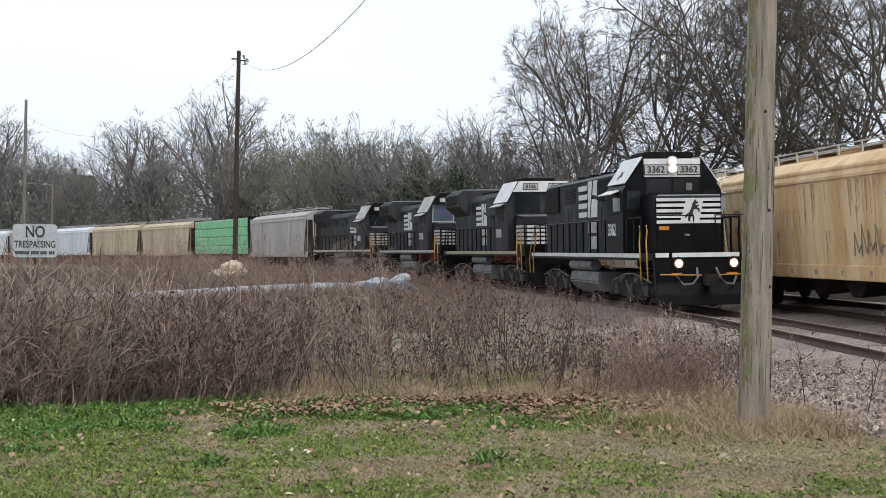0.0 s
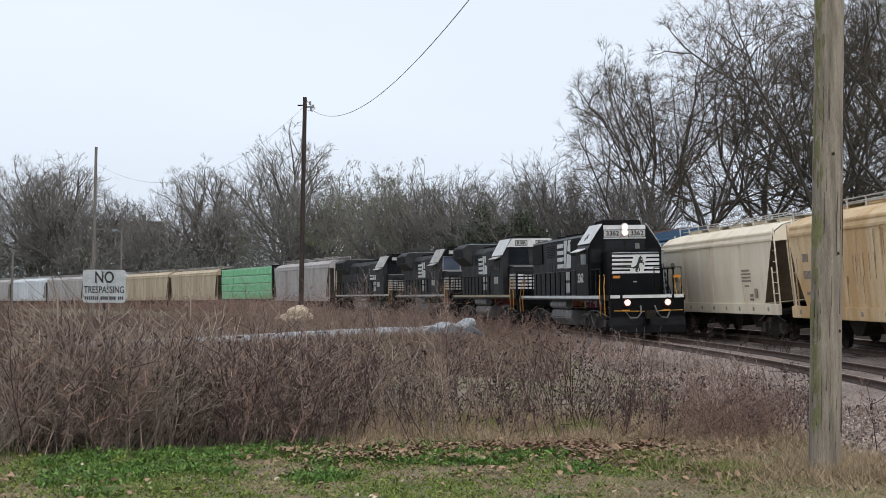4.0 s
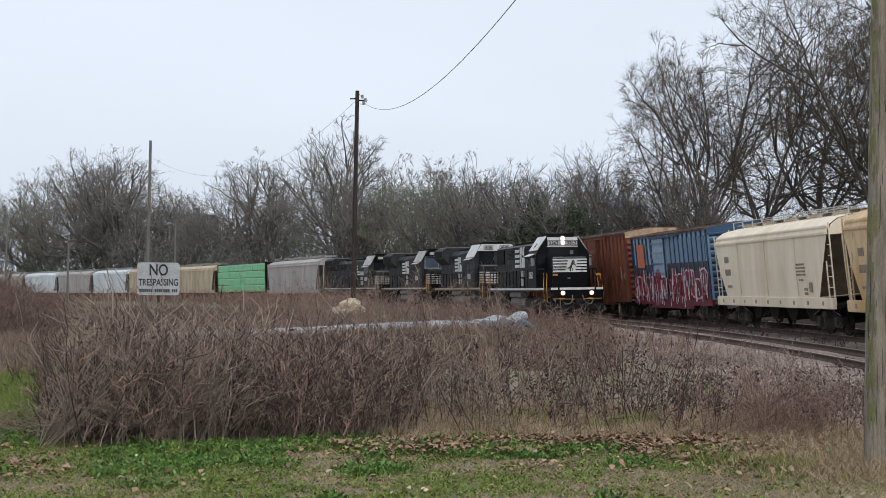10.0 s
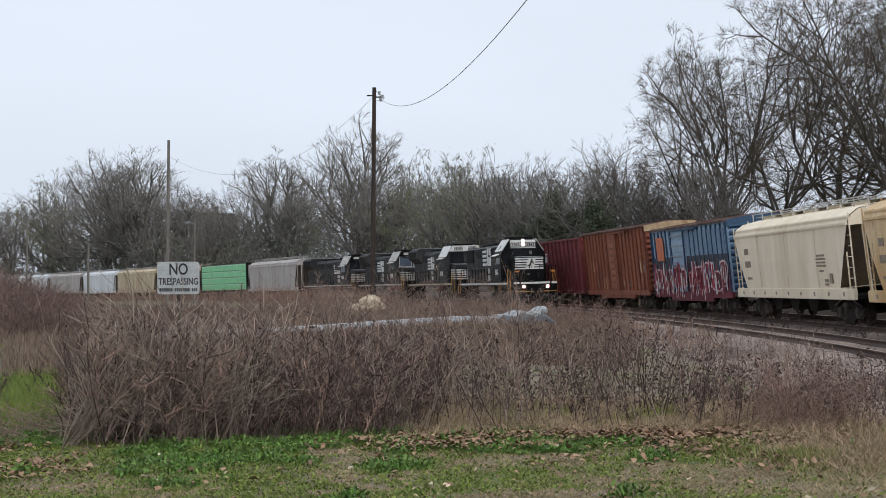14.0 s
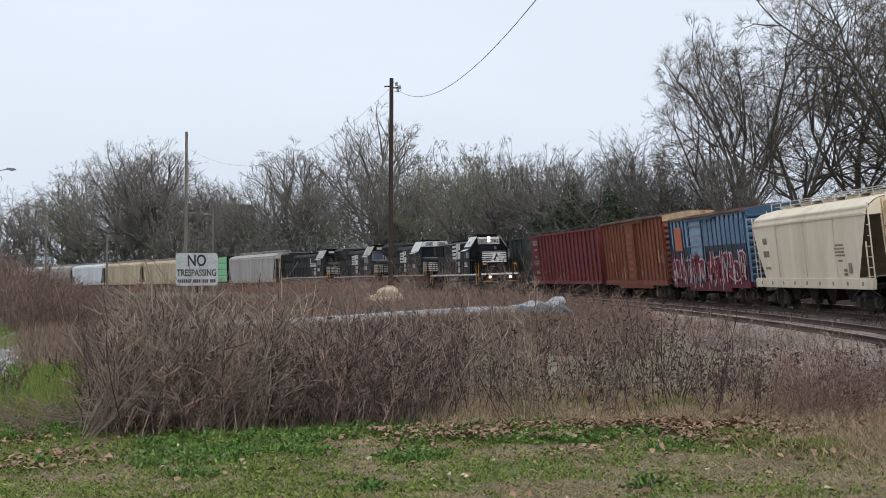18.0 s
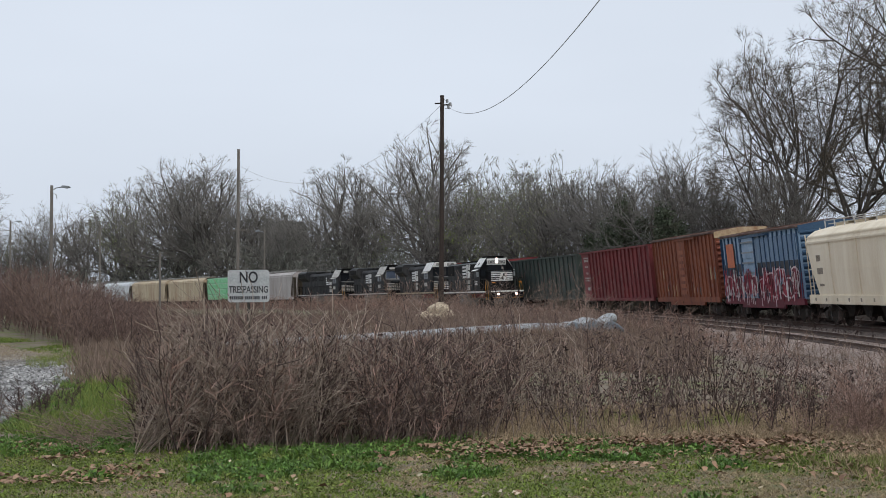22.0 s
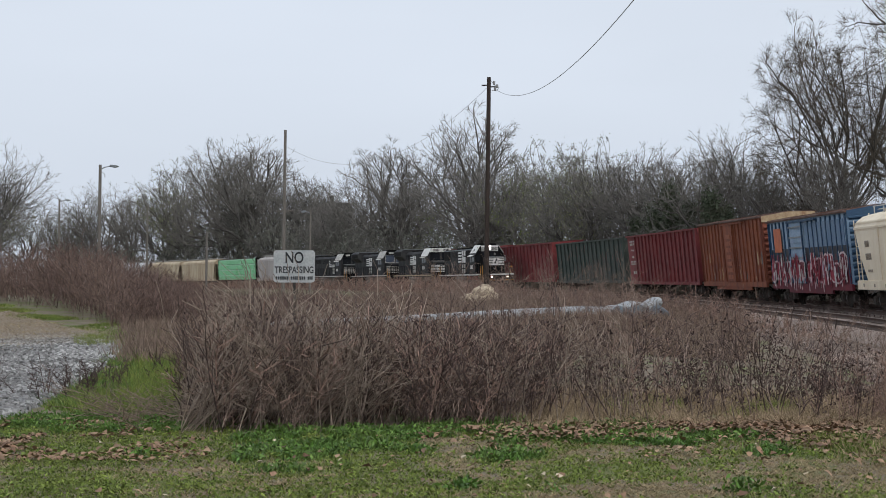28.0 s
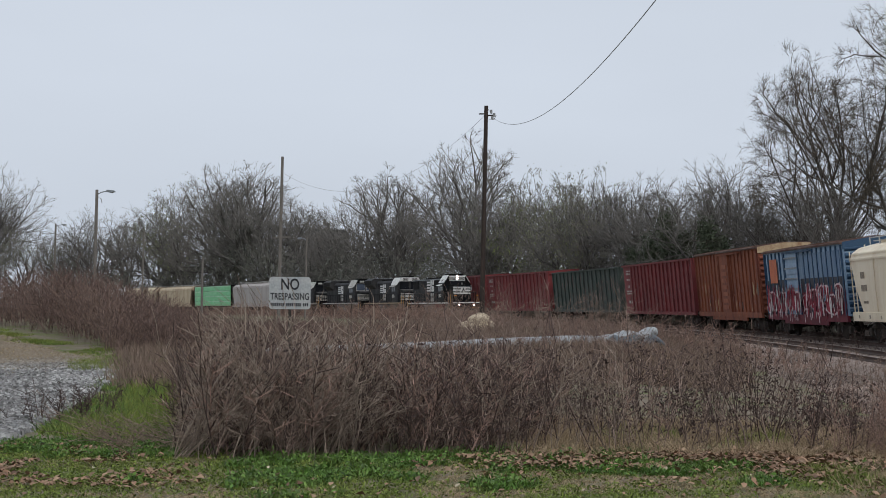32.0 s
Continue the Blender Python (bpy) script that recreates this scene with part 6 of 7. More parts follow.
def build_trees():
    rnd = random.Random(21)
    near = [tree_kind(60 + k, 23, (7.6, 9.0, 8.4)[k], 6, 6, "bark", "twigs_near", "large bare hardwood tree with spreading dark branches", "bare trees behind the siding", (1, 0.035, 0.08, "twig_buds"), (0.26, 0.3, 0.24)[k], 0.0115, 1.0, 0.06) for k in range(3)]
    # bearing, distance, height
    spots = ((12.85, 103, 18.4), (13.75, 112, 21.2), (15.6, 100, 23.0), (17.3, 108, 25.0), (18.75, 99, 24.0), (20.9, 106, 26.0), (22.8, 99, 24.5), (25.0, 104, 25.0), (19.9, 124, 28.0))
    for i, (b, d, tall) in enumerate(spots):
        x, y, _ = by(b, d)
        m = pose(x, y, ground_z(x, y), 0, 0, rnd.uniform(0, 360))
        ob = near[i] if i < 3 else copy_thing(near[i % 3], m)
        k = tall / HIGH[near[i % 3]]
        ob.matrix_basis = m
        ob.scale = (k, k, k)
    # the far kinds take the bark and twigs lightened for haze
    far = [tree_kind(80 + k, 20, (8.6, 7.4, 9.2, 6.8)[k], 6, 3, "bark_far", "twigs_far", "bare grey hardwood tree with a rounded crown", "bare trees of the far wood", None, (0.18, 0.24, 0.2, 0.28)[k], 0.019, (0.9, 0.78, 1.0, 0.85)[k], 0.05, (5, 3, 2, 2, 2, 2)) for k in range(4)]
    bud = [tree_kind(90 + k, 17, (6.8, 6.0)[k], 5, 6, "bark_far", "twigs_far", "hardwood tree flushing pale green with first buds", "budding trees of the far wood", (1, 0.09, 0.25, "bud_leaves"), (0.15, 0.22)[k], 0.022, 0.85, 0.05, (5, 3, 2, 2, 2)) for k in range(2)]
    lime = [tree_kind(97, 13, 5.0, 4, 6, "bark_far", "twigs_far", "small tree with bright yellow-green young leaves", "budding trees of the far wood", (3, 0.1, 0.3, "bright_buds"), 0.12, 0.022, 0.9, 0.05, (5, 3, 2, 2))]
    # bearing, top angle, kind
    rows = ((-18.9, 5.1, "f"), (-17.6, 3.0, "b"), (-16.0, 2.9, "f"), (-14.8, 3.7, "f"), (-13.6, 3.4, "f"), (-12.4, 4.25, "f"), (-11.4, 4.6, "b"), (-10.5, 5.1, "f"), (-9.7, 5.35, "f"), (-8.9, 5.2, "f"), (-8.0, 4.4, "f"), (-7.2, 3.9, "f"),
            (-5.1, 4.3, "f"), (-4.1, 5.2, "f"), (-3.3, 4.4, "f"), (-2.2, 2.6, "l"), (-1.0, 6.3, "f"), (-0.2, 4.9, "f"), (0.8, 4.9, "b"), (1.5, 3.9, "l"), (2.1, 4.9, "b"), (2.9, 4.8, "b"), (3.5, 3.8, "l"), (4.2, 5.0, "b"), (5.0, 4.3, "b"), (5.8, 4.5, "f"), (6.6, 4.8, "f"), (7.5, 4.6, "f"),
            (8.4, 5.3, "f"), (9.3, 4.8, "f"), (10.4, 4.3, "f"), (11.4, 4.5, "f"), (-6.5, 3.5, "f"), (-5.9, 3.2, "f"), (1.2, 4.4, "f"), (3.9, 4.4, "f"), (-15.4, 3.1, "b"), (-19.8, 4.6, "f"), (12.4, 4.6, "f"))
    pool = {"f": far, "b": bud, "l": lime}
    used = {"f": 0, "b": 0, "l": 0}
    for b, p, kind in rows:
        d = track_far(b) + rnd.uniform(30, 46)
        x, y, _ = by(b, d)
        g = ground_z(x, y)
        i = used[kind]
        used[kind] += 1
        proto = pool[kind][i % len(pool[kind])]
        k = 1.05 * (1.7 - g + d * math.tan(radians(p))) / HIGH[proto]
        m = pose(x, y, g, 0, 0, rnd.uniform(0, 360))
        ob = proto if i < len(pool[kind]) else copy_thing(proto, m)
        ob.matrix_basis = m
        wide = rnd.uniform(0.95, 1.2)
        ob.scale = (k * wide, k * wide, k)
    # dark evergreens
    proto = None
    for i, (b, p, w) in enumerate(((6.2, 2.5, 0.9), (6.8, 3.2, 0.85), (7.5, 2.5, 0.9), (8.3, 2.9, 0.95), (8.9, 2.3, 0.9), (5.5, 2.0, 0.8))):
        d = track_far(b) + 26 + 3 * (i % 3)
        x, y, _ = by(b, d)
        g = ground_z(x, y)
        k = (1.7 - g + d * math.tan(radians(p))) / 10.0
        if proto is None:
            gen = np.random.default_rng(5)
            spots = []
            for _ in range(700):
                h = gen.uniform(0.02, 1) ** 1.0
                r = (1 - h) ** 0.75 * 2.1 * (0.55 + 0.45 * gen.random()) * (1 + 0.3 * math.sin(9 * h))
                q = gen.uniform(0, 2 * math.pi)
                spots.append((r * math.cos(q), r * math.sin(q), 0.4 + 9.6 * h))
            proto = ob = tagged(new("evergreen_tree"), "dark green cedar with a ragged conical crown", "tree", "evergreens of the far wood")
            part("trunk", Shape().tube([(0, 0, -0.3), (0, 0, 9.4)], 0.2, 8, 0.04), "bark", ob)
            part("crown", leaves_mesh("crown", spots, 6, 0.17, 0.42, "evergreen", 6), "evergreen", ob)
        else:
            ob = copy_thing(proto, pose(x, y, g))
        ob.matrix_basis = pose(x, y, g, 0, 0, 77 * i)
        ob.scale = (k * w, k * w, k)


def build_woods():
    """Brush and saplings that close the foot of the wood."""
    gen = np.random.default_rng(12)
    v, f = [], []
    n = 125000
    b = gen.uniform(-22, 14, n)
    h = gen.random(n) ** 1.7
    bb = np.degrees(np.arctan2(PLAN_X, PLAN_Y))
    ok = PLAN_Y > 20
    order = np.argsort(bb[ok])
    d0 = np.interp(b, bb[ok][order], np.hypot(PLAN_X, PLAN_Y)[ok][order])
    d = d0 + gen.uniform(18, 60, n)
    crest = 0.025 + 0.007 * np.sin(b * 1.1) + 0.004 * np.sin(b * 3.1 + 1) + 0.014 * np.exp(-((b + 9) / 3.5) ** 2) - 0.012 / (1 + np.exp((b + 14) * 2)) + 0.008 * np.exp(-((b + 6) / 2.5) ** 2) + 0.016 * np.exp(-((b + 1.9) / 1.2) ** 2) + gen.normal(0, 0.004, n)
    z = -0.2 + 0.0029 * d + h * crest * d
    c = np.stack([d * np.sin(np.radians(b)), d * np.cos(np.radians(b)), z], 1)
    s = gen.uniform(0.2, 0.7, (n, 1)) * (d[:, None] / 220)
    a = gen.normal(0, 1, (n, 3)) * np.array([0.6, 0.6, 1.0])
    a /= np.linalg.norm(a, axis=1, keepdims=True)
    e = np.cross(a, gen.normal(0, 1, (n, 3)))
    e /= np.linalg.norm(e, axis=1, keepdims=True)
    v = np.stack([c - a * s, c + e * s * 0.13, c + a * s, c - e * s * 0.13], 1).reshape(-1, 3)
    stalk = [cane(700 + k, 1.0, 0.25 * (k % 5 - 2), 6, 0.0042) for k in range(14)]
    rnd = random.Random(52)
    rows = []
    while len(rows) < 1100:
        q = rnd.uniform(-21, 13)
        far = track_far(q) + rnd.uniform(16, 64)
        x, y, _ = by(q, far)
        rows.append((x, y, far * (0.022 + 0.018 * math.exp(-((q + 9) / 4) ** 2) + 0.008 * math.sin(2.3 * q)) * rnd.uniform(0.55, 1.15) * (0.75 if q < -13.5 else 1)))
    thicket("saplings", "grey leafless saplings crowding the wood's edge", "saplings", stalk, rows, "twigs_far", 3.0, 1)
    rows = [(*by(rnd.uniform(8.5, 24), rnd.uniform(98, 122))[:2], rnd.uniform(3.5, 9)) for _ in range(230)]
    thicket("young_growth", "dark leafless young growth under the large trees", "saplings", stalk, rows, "twigs_near", 3.0, 1)
    ob = new("undergrowth", raw_mesh("undergrowth", v, np.arange(4 * n).reshape(n, 4), "undergrowth"))
    tagged(ob, "tangled brown-green undergrowth along the wood's edge", "undergrowth", kind="stuff")


def building():
    b = -6.25
    d = track_far(b) + 66
    x, y, _ = by(b, d)
    g = ground_z(x, y) - 0.3
    t = tagged(new("mill_building"), "tall dark building half hidden behind bare trees", "building")
    t.matrix_basis = pose(x, y, g, 0, 0, 10)
    w, h = d * math.tan(radians(0.82)), 0.3 + 1.7 + d * math.tan(radians(2.5))
    part("wall", box(-w, w, -5, 5, 0, h), "barn_wall", t)
    part("roof", Shape().prism([(-w - 0.4, h), (w + 0.4, h), (w - 0.6, h + 1.3), (-w + 0.6, h + 1.5)], -5.4, 5.4, "y"), "barn_roof", t)
    part("chimney", box(0.2, 0.9, -1, 0, h + 1.0, h + 2.8), "barn_wall", t)
    for i in range(3):
        for j in range(3):
            xx, zz = -w + 2 * w * (i + 0.5) / 3, h * (0.3 + 0.22 * j)
            win = part("window", box(xx - 0.55, xx + 0.55, -5.03, -4.99, zz, zz + 1.5), "dusty_black", t)
            part("sill", box(xx - 0.65, xx + 0.65, -5.1, -4.99, zz - 0.12, zz), "barn_wall", win)


def cane(seed, height, bend, twigs, r=0.006, tilt=0.0):
    """One dead stalk with side twigs, as twig rows."""
    rnd = random.Random(seed)
    rows = []
    p, d = Vector((0, 0, -0.05)), Vector((rnd.gauss(tilt, 0.2), rnd.gauss(0, 0.2), 1)).normalized()
    n = 6
    for i in range(n):
        d = (d + Vector((bend * (0.35 + i / n) / n + rnd.gauss(0, 0.09), rnd.gauss(0, 0.1), -0.35 * bend * i / n / n))).normalized()
        q = p + d * height / n
        rows.append((*p, *q, r * (1 - 0.12 * i), r * (1 - 0.12 * (i + 1))))
        if i >= 1:
            for _ in range(twigs):
                o = p.lerp(q, rnd.random())
                e = (d * 0.8 + Vector((rnd.gauss(0.12 * bend, 0.8), rnd.gauss(0, 0.8), rnd.gauss(0.0, 0.4)))).normalized()
                m = o + e * height * rnd.uniform(0.07, 0.22)
                e2 = (e + Vector((0, 0, 0.3)) + Vector((rnd.gauss(0, 0.4), rnd.gauss(0, 0.4), 0))).normalized()
                rows.append((*o, *m, r * 0.55, r * 0.45))
                rows.append((*m, *(m + e2 * height * rnd.uniform(0.05, 0.13)), r * 0.45, r * 0.35))
        p = q
    return np.array(rows, np.float32)


def thicket(name, label, category, kinds, places, mat, lean=None, sides=3):
    """Many stalks in one object: rows of x, y, scale, turn spread."""
    gen = np.random.default_rng(len(places))
    out = []
    for i, (x, y, k) in enumerate(places):
        rows = kinds[i % len(kinds)]
        t = gen.normal(0, 0.55) if lean is None else gen.normal(0, lean)
        c, s = math.cos(t), math.sin(t)
        m = np.array([[c, s, 0], [-s, c, 0], [0, 0, 1]], np.float32) * k
        q = rows.copy()
        q[:, 0:3] = rows[:, 0:3] @ m
        q[:, 3:6] = rows[:, 3:6] @ m
        off = np.array([x, y, ground_z(x, y)], np.float32)
        q[:, 0:3] += off
        q[:, 3:6] += off
        q[:, 6:8] *= k ** 0.5
        out.append(q)
    ob = new(name, segments_mesh(name, np.concatenate(out), mat, sides))
    return tagged(ob, label, category, kind="stuff")


def weed_height(x, y):
    """How tall the dead weeds stand: high on one side, low towards the ballast and the field."""
    b = math.degrees(math.atan2(x, y))
    far = max(0, math.hypot(x, y) - 19)
    return max(0.3, 1.38 - 0.026 * max(0, b + 7) - 0.02 * max(0, b - 6) - 0.05 * far)


SHOULDER = ((7.0, 9.0), (6.3, 10.3), (5.75, 11.5), (5.35, 12.6), (5.25, 14), (5.5, 17), (6.3, 21), (7.2, 28), (8.0, 36), (8.3, 44), (8.2, 55), (7.9, 64))


def past_shoulder(x, y):
    """True on the stone side of the line where the yard's turf ends."""
    return x > float(np.interp(y, [q[1] for q in SHOULDER], [q[0] for q in SHOULDER])) + 0.12 * math.sin(3 * y)


def build_weeds():
    rnd = random.Random(31)
    bent = lambda s, n, twigs, r, tilt: [cane(s + k, 1.0, rnd.uniform(-0.5, 1.0), twigs, r * rnd.uniform(0.6, 1.4), tilt) for k in range(n)]
    upright = [cane(230 + k, 1.0, rnd.uniform(-0.25, 0.35), 1, 0.009) for k in range(14)]
    heaps = {"cane_dark": [], "cane_brown": [], "cane_mid": [], "upright": []}
    total = 0
    while total < 3600:
        d = 16.3 + 20 * rnd.random() ** 1.5
        b = rnd.uniform(-13.2, 23)
        x, y, _ = by(b, d)
        edge = 16.6 + 0.45 * math.sin(b * 0.9) + 0.35 * math.sin(b * 2.7) - 0.02 * b + abs(rnd.gauss(0, 0.3))
        if b < -11.6 + 0.4 * math.sin(d) or d < edge:
            continue
        thin = 0.95 if b < 0 else 0.95 - 0.115 * b
        if b > 1.5 and d < 21.5 + 0.8 * math.sin(b * 1.3):
            thin = min(thin, 0.07)
        if b > 1.5:
            thin *= 0.22
        if rnd.random() > max(thin, 0.03):
            continue
        clump = 0.75 + 0.5 * noise.noise(Vector((x * 0.7, y * 0.7, 9)))
        k = weed_height(x, y) * rnd.uniform(0.45 if d > edge + 0.7 else 0.2, 1.1) * (0.8 + 0.3 * clump)
        total += 1
        if rnd.random() < 0.12 + 0.035 * max(0, b):
            heaps["upright"].append((x, y, k))
        else:
            heaps[rnd.choices(("cane_dark", "cane_brown", "cane_mid"), (0.3, 0.4, 0.3))[0]].append((x, y, k))
    thicket("dark_weeds", "dark brown tangled dead weed stalks", "weeds", bent(200, 18, 5, 0.0066, 0.25), heaps["cane_dark"], "cane_dark", 1.2, 1)
    thicket("dead_weeds", "dense tangle of brown dead weed stalks", "weeds", bent(300, 20, 4, 0.0076, 0.3), heaps["cane_brown"], "cane_brown", 1.2, 1)
    thicket("grey_weeds", "greyish dead weed stalks in a tangle", "weeds", bent(400, 18, 4, 0.0072, 0.4), heaps["cane_mid"], "cane_mid", 1.0, 1)
    thicket("dead_stalks", "upright dark dead flower stalks with seed heads", "weeds", upright, heaps["upright"], "cane_dark", 1.5)
    light = []
    for _ in range(330):
        b, d = rnd.uniform(-11.6, 5) if rnd.random() < 0.5 else rnd.uniform(-11.8, -5), 16.7 + 6 * rnd.random() ** 1.6
        x, y, _ = by(b, d)
        light.append((x, y, weed_height(x, y) * rnd.uniform(0.5, 1.3)))
    straight = [cane(500 + k, 1.0, rnd.uniform(-0.4, 0.6), 2, 0.0062 * rnd.uniform(0.6, 1.3), rnd.choice((-0.3, 0.1, 0.3, 0.5, 0.7))) for k in range(16)]
    thicket("pale_canes", "pale bleached canes leaning through the weeds", "weeds", straight, light, "cane_pale", 0.6)
    tall = [(*by(rnd.uniform(-11.5, 4), rnd.uniform(17, 20))[:2], rnd.uniform(1.0, 1.7)) for _ in range(90)]
    thicket("tall_canes", "tall thin dark canes rising above the weeds", "weeds", [cane(540 + k, 1.0, rnd.uniform(-0.3, 0.5), 1, 0.006, 0.1 * (k % 4)) for k in range(9)], tall, "cane_dark", 1.5)
    edge_canes = [(*by(-12.2 + 7 * rnd.random() ** 1.6, rnd.uniform(16.9, 19.5))[:2], rnd.uniform(0.9, 1.85)) for _ in range(190)]
    thicket("leaning_canes", "bleached canes leaning over at the weeds' edge", "weeds", [cane(590 + k, 1.0, 0.2, 2, 0.0068, 0.4 + 0.12 * (k % 5)) for k in range(10)], edge_canes, "cane_pale", 0.3)
    fallen = []
    for _ in range(70):
        x, y, _ = by(rnd.uniform(-14.5, -9.5), rnd.uniform(17.4, 20.5))
        fallen.append((x, y, rnd.uniform(0.6, 1.4)))
    thicket("fallen_canes", "pale canes fallen flat at the weeds' edge", "weeds", [cane(560 + k, 1.0, 0.4, 2, 0.006, 2.2) for k in range(8)], fallen, "cane_mid", 2.6)
    # upright seed stalks before the straw patch and by the pole
    front = []
    for _ in range(560):
        b, d = rnd.uniform(-0.5, 19.5), rnd.uniform(16.4, 24)
        x, y, _ = by(b, d)
        if noise.noise(Vector((x * 0.8, y * 0.8, 2))) < -0.22:
            continue
        front.append((x, y, rnd.uniform(0.4, 1.3) * (1 if b < 12 else 0.7)))
    for x, y, k in ((5.9, 13.6, 0.9), (6.15, 12.6, 1.5), (5.6, 14.4, 0.8), (6.6, 14.2, 1.0), (5.35, 13.0, 0.55)):
        front.append((x, y, k))
    thicket("seed_stalks", "thin dark seed stalks standing in straw", "weeds", upright, front[::2], "cane_dark", 2.0)
    thicket("brown_stalks", "thin brown dead stalks standing in straw", "weeds", upright, front[1::2], "cane_mid", 2.0)
    bits = [(x + rnd.gauss(0, 0.06), y + rnd.gauss(0, 0.06), ground_z(x, y) + k * rnd.uniform(0.35, 1.0)) for x, y, k in front + heaps["upright"] for _ in range(6)]
    tagged(new("seed_heads", leaves_mesh("seed_heads", bits, 3, 0.022, 0.018, "cane_dark", 15)), "small dark dried seed heads", "weeds", kind="stuff")
    # a bush of pale twigs at the foot of the ballast
    fan = [(4.5 + rnd.gauss(0, 0.42), 16.0 + rnd.gauss(0, 0.45), rnd.uniform(0.4, 1.0)) for _ in range(120)]
    thicket("twiggy_bush", "small fan of bare twigs by the pole", "weeds", [cane(580 + k, 1.0, 0.2, 4, 0.005, 0.2 * (k - 4)) for k in range(9)], fan, "cane_brown", 0.8)
    # brush bank beyond the gravel and out over the field
    bank, field = [], []
    while len(bank) < 3000:
        b = rnd.uniform(-21, -6)
        d = rnd.uniform(58, 98)
        x, y, _ = by(b, d)
        if b < -14.5 and d < 64 + 5.5 * (-14.5 - b):
            continue
        tall = min(3.3, max(1.0, 3.3 - 0.46 * (b + 15)))
        bank.append((x, y, tall * rnd.uniform(0.5, 1.05)))
    brush = [cane(600 + k, 1.0, rnd.uniform(-0.6, 0.7), 3, 0.0125) for k in range(12)]
    thicket("brush_bank", "tall reddish-brown leafless brush bank", "brush", brush, bank, "brush", 3.0, 1)
    while len(field) < 3000:
        b = rnd.uniform(-14, 9.5) if len(field) < 2300 else rnd.uniform(-13, 0)
        d = rnd.uniform(36, 110) if len(field) < 2300 else rnd.uniform(95, 230)
        x, y, _ = by(b, d)
        if d > track_far(b) - 3.2 or (b < -10 and d < 56):
            continue
        field.append((x, y, rnd.uniform(0.35, 0.75) if d < 58 else rnd.uniform(0.45, 1.15)))
    thicket("field_brush", "low brown brush over the field before the track", "brush", brush, field, "brush", 3.0, 1)
    tall_field = [(*by(rnd.uniform(-3, 6.0), rnd.uniform(46, 76))[:2], rnd.uniform(1.0, 2.7)) for _ in range(210)]
    thicket("tall_brush", "tall thin leafless shoots in the field", "brush", [cane(640 + k, 1.0, rnd.uniform(-0.4, 0.6), 4, 0.006) for k in range(8)], tall_field, "cane_mid", 3.0, 1)
    scrub = [(-7.0 + rnd.gauss(0, 0.5), 24.5 + rnd.gauss(0, 1.6), rnd.uniform(0.3, 0.65)) for _ in range(45)]
    thicket("verge_scrub", "small dark twiggy scrub on the green verge", "brush", brush, scrub, "cane_dark", 3.0)
    # low brush along the track
    low = []
    while len(low) < 2500:
        s = rnd.uniform(2, 120) if len(low) < 800 else rnd.uniform(55, 260)
        x, y, _, _ = plan(s, -rnd.uniform(2.6, 8) - (0.05 * s))
        low.append((x, y, rnd.uniform(0.4, 1.2) * (1.55 if s > 60 else 1.0 if s > 22 else 0.55)))
    thicket("trackside_brush", "low leafless brush beside the ballast", "brush", brush, low, "cane_brown", 3.0, 1)
    verge = [(*plan(rnd.uniform(80, 235), -rnd.uniform(3.0, 16))[:2], rnd.uniform(0.8, 1.7)) for _ in range(750)]
    thicket("far_trackside_brush", "brown leafless scrub along the far track", "brush", brush, verge, "brush", 3.0, 1)
    spill = []
    while len(spill) < 260:
        s = rnd.uniform(-40, 24)
        x, y, _, _ = plan(s, -rnd.uniform(2.9, 9.5))
        if x < 5.2 or rnd.random() < 0.5 * (noise.noise(Vector((x * 0.5, y * 0.3, 4))) > 0):
            continue
        spill.append((x, y, rnd.uniform(0.2, 0.75)))
    thicket("shoulder_weeds", "sparse dead weeds on the stone shoulder", "weeds", upright, spill, "cane_mid", 3.0)
    rear = []
    while len(rear) < 1350:
        s = rnd.uniform(-34, 110) if len(rear) < 750 else rnd.uniform(-38, 16)
        x, y, _, _ = plan(s, rnd.uniform(7.2, 11))
        rear.append((x, y, rnd.uniform(0.7, 1.7)))
    thicket("brush_behind_siding", "dark leafless brush behind the siding", "brush", brush, rear, "cane_dark", 3.0, 1)
    skirt = []
    while len(skirt) < 620:
        s = rnd.uniform(-12, 90)
        x, y, _, _ = plan(s, -rnd.uniform(1.9, 3.2))
        skirt.append((x, y, rnd.uniform(0.25, 0.95)))
    bushes = []
    while len(bushes) < 230:
        s = rnd.uniform(-2, 70)
        x, y, _, _ = plan(s, -rnd.uniform(2.4, 4.8))
        bushes.append((x, y, rnd.uniform(0.6, 1.35) * (0.75 if s < 14 else 1.25)))
    thicket("trackside_bushes", "bare twiggy bushes close beside the rails", "brush", brush, bushes, "cane_brown", 3.0, 1)
    near_pipe = []
    for _ in range(260):
        u, off = rnd.random(), rnd.uniform(0.9, 6)
        if u < 0.2 and rnd.random() < 0.8:
            continue
        near_pipe.append((6.85 - 13.9 * u + 0.3 * off, 62.6 - 17.1 * u - off, rnd.uniform(0.35, 0.85)))
    thicket("pipe_weeds", "brown dead weeds standing before the pipe", "weeds", brush, near_pipe, "cane_brown", 3.0, 1)
    thicket("ballast_weeds", "low dry twigs at the foot of the ballast", "weeds", brush, skirt, "cane_mid", 3.0, 1)
    between = [(*plan(rnd.uniform(2, 60), rnd.uniform(1.9, 2.9))[:2], rnd.uniform(0.5, 1.25)) for _ in range(150)]
    thicket("brush_between_tracks", "scrubby leafless bushes between the two tracks", "brush", brush, between, "cane_dark", 3.0, 1)


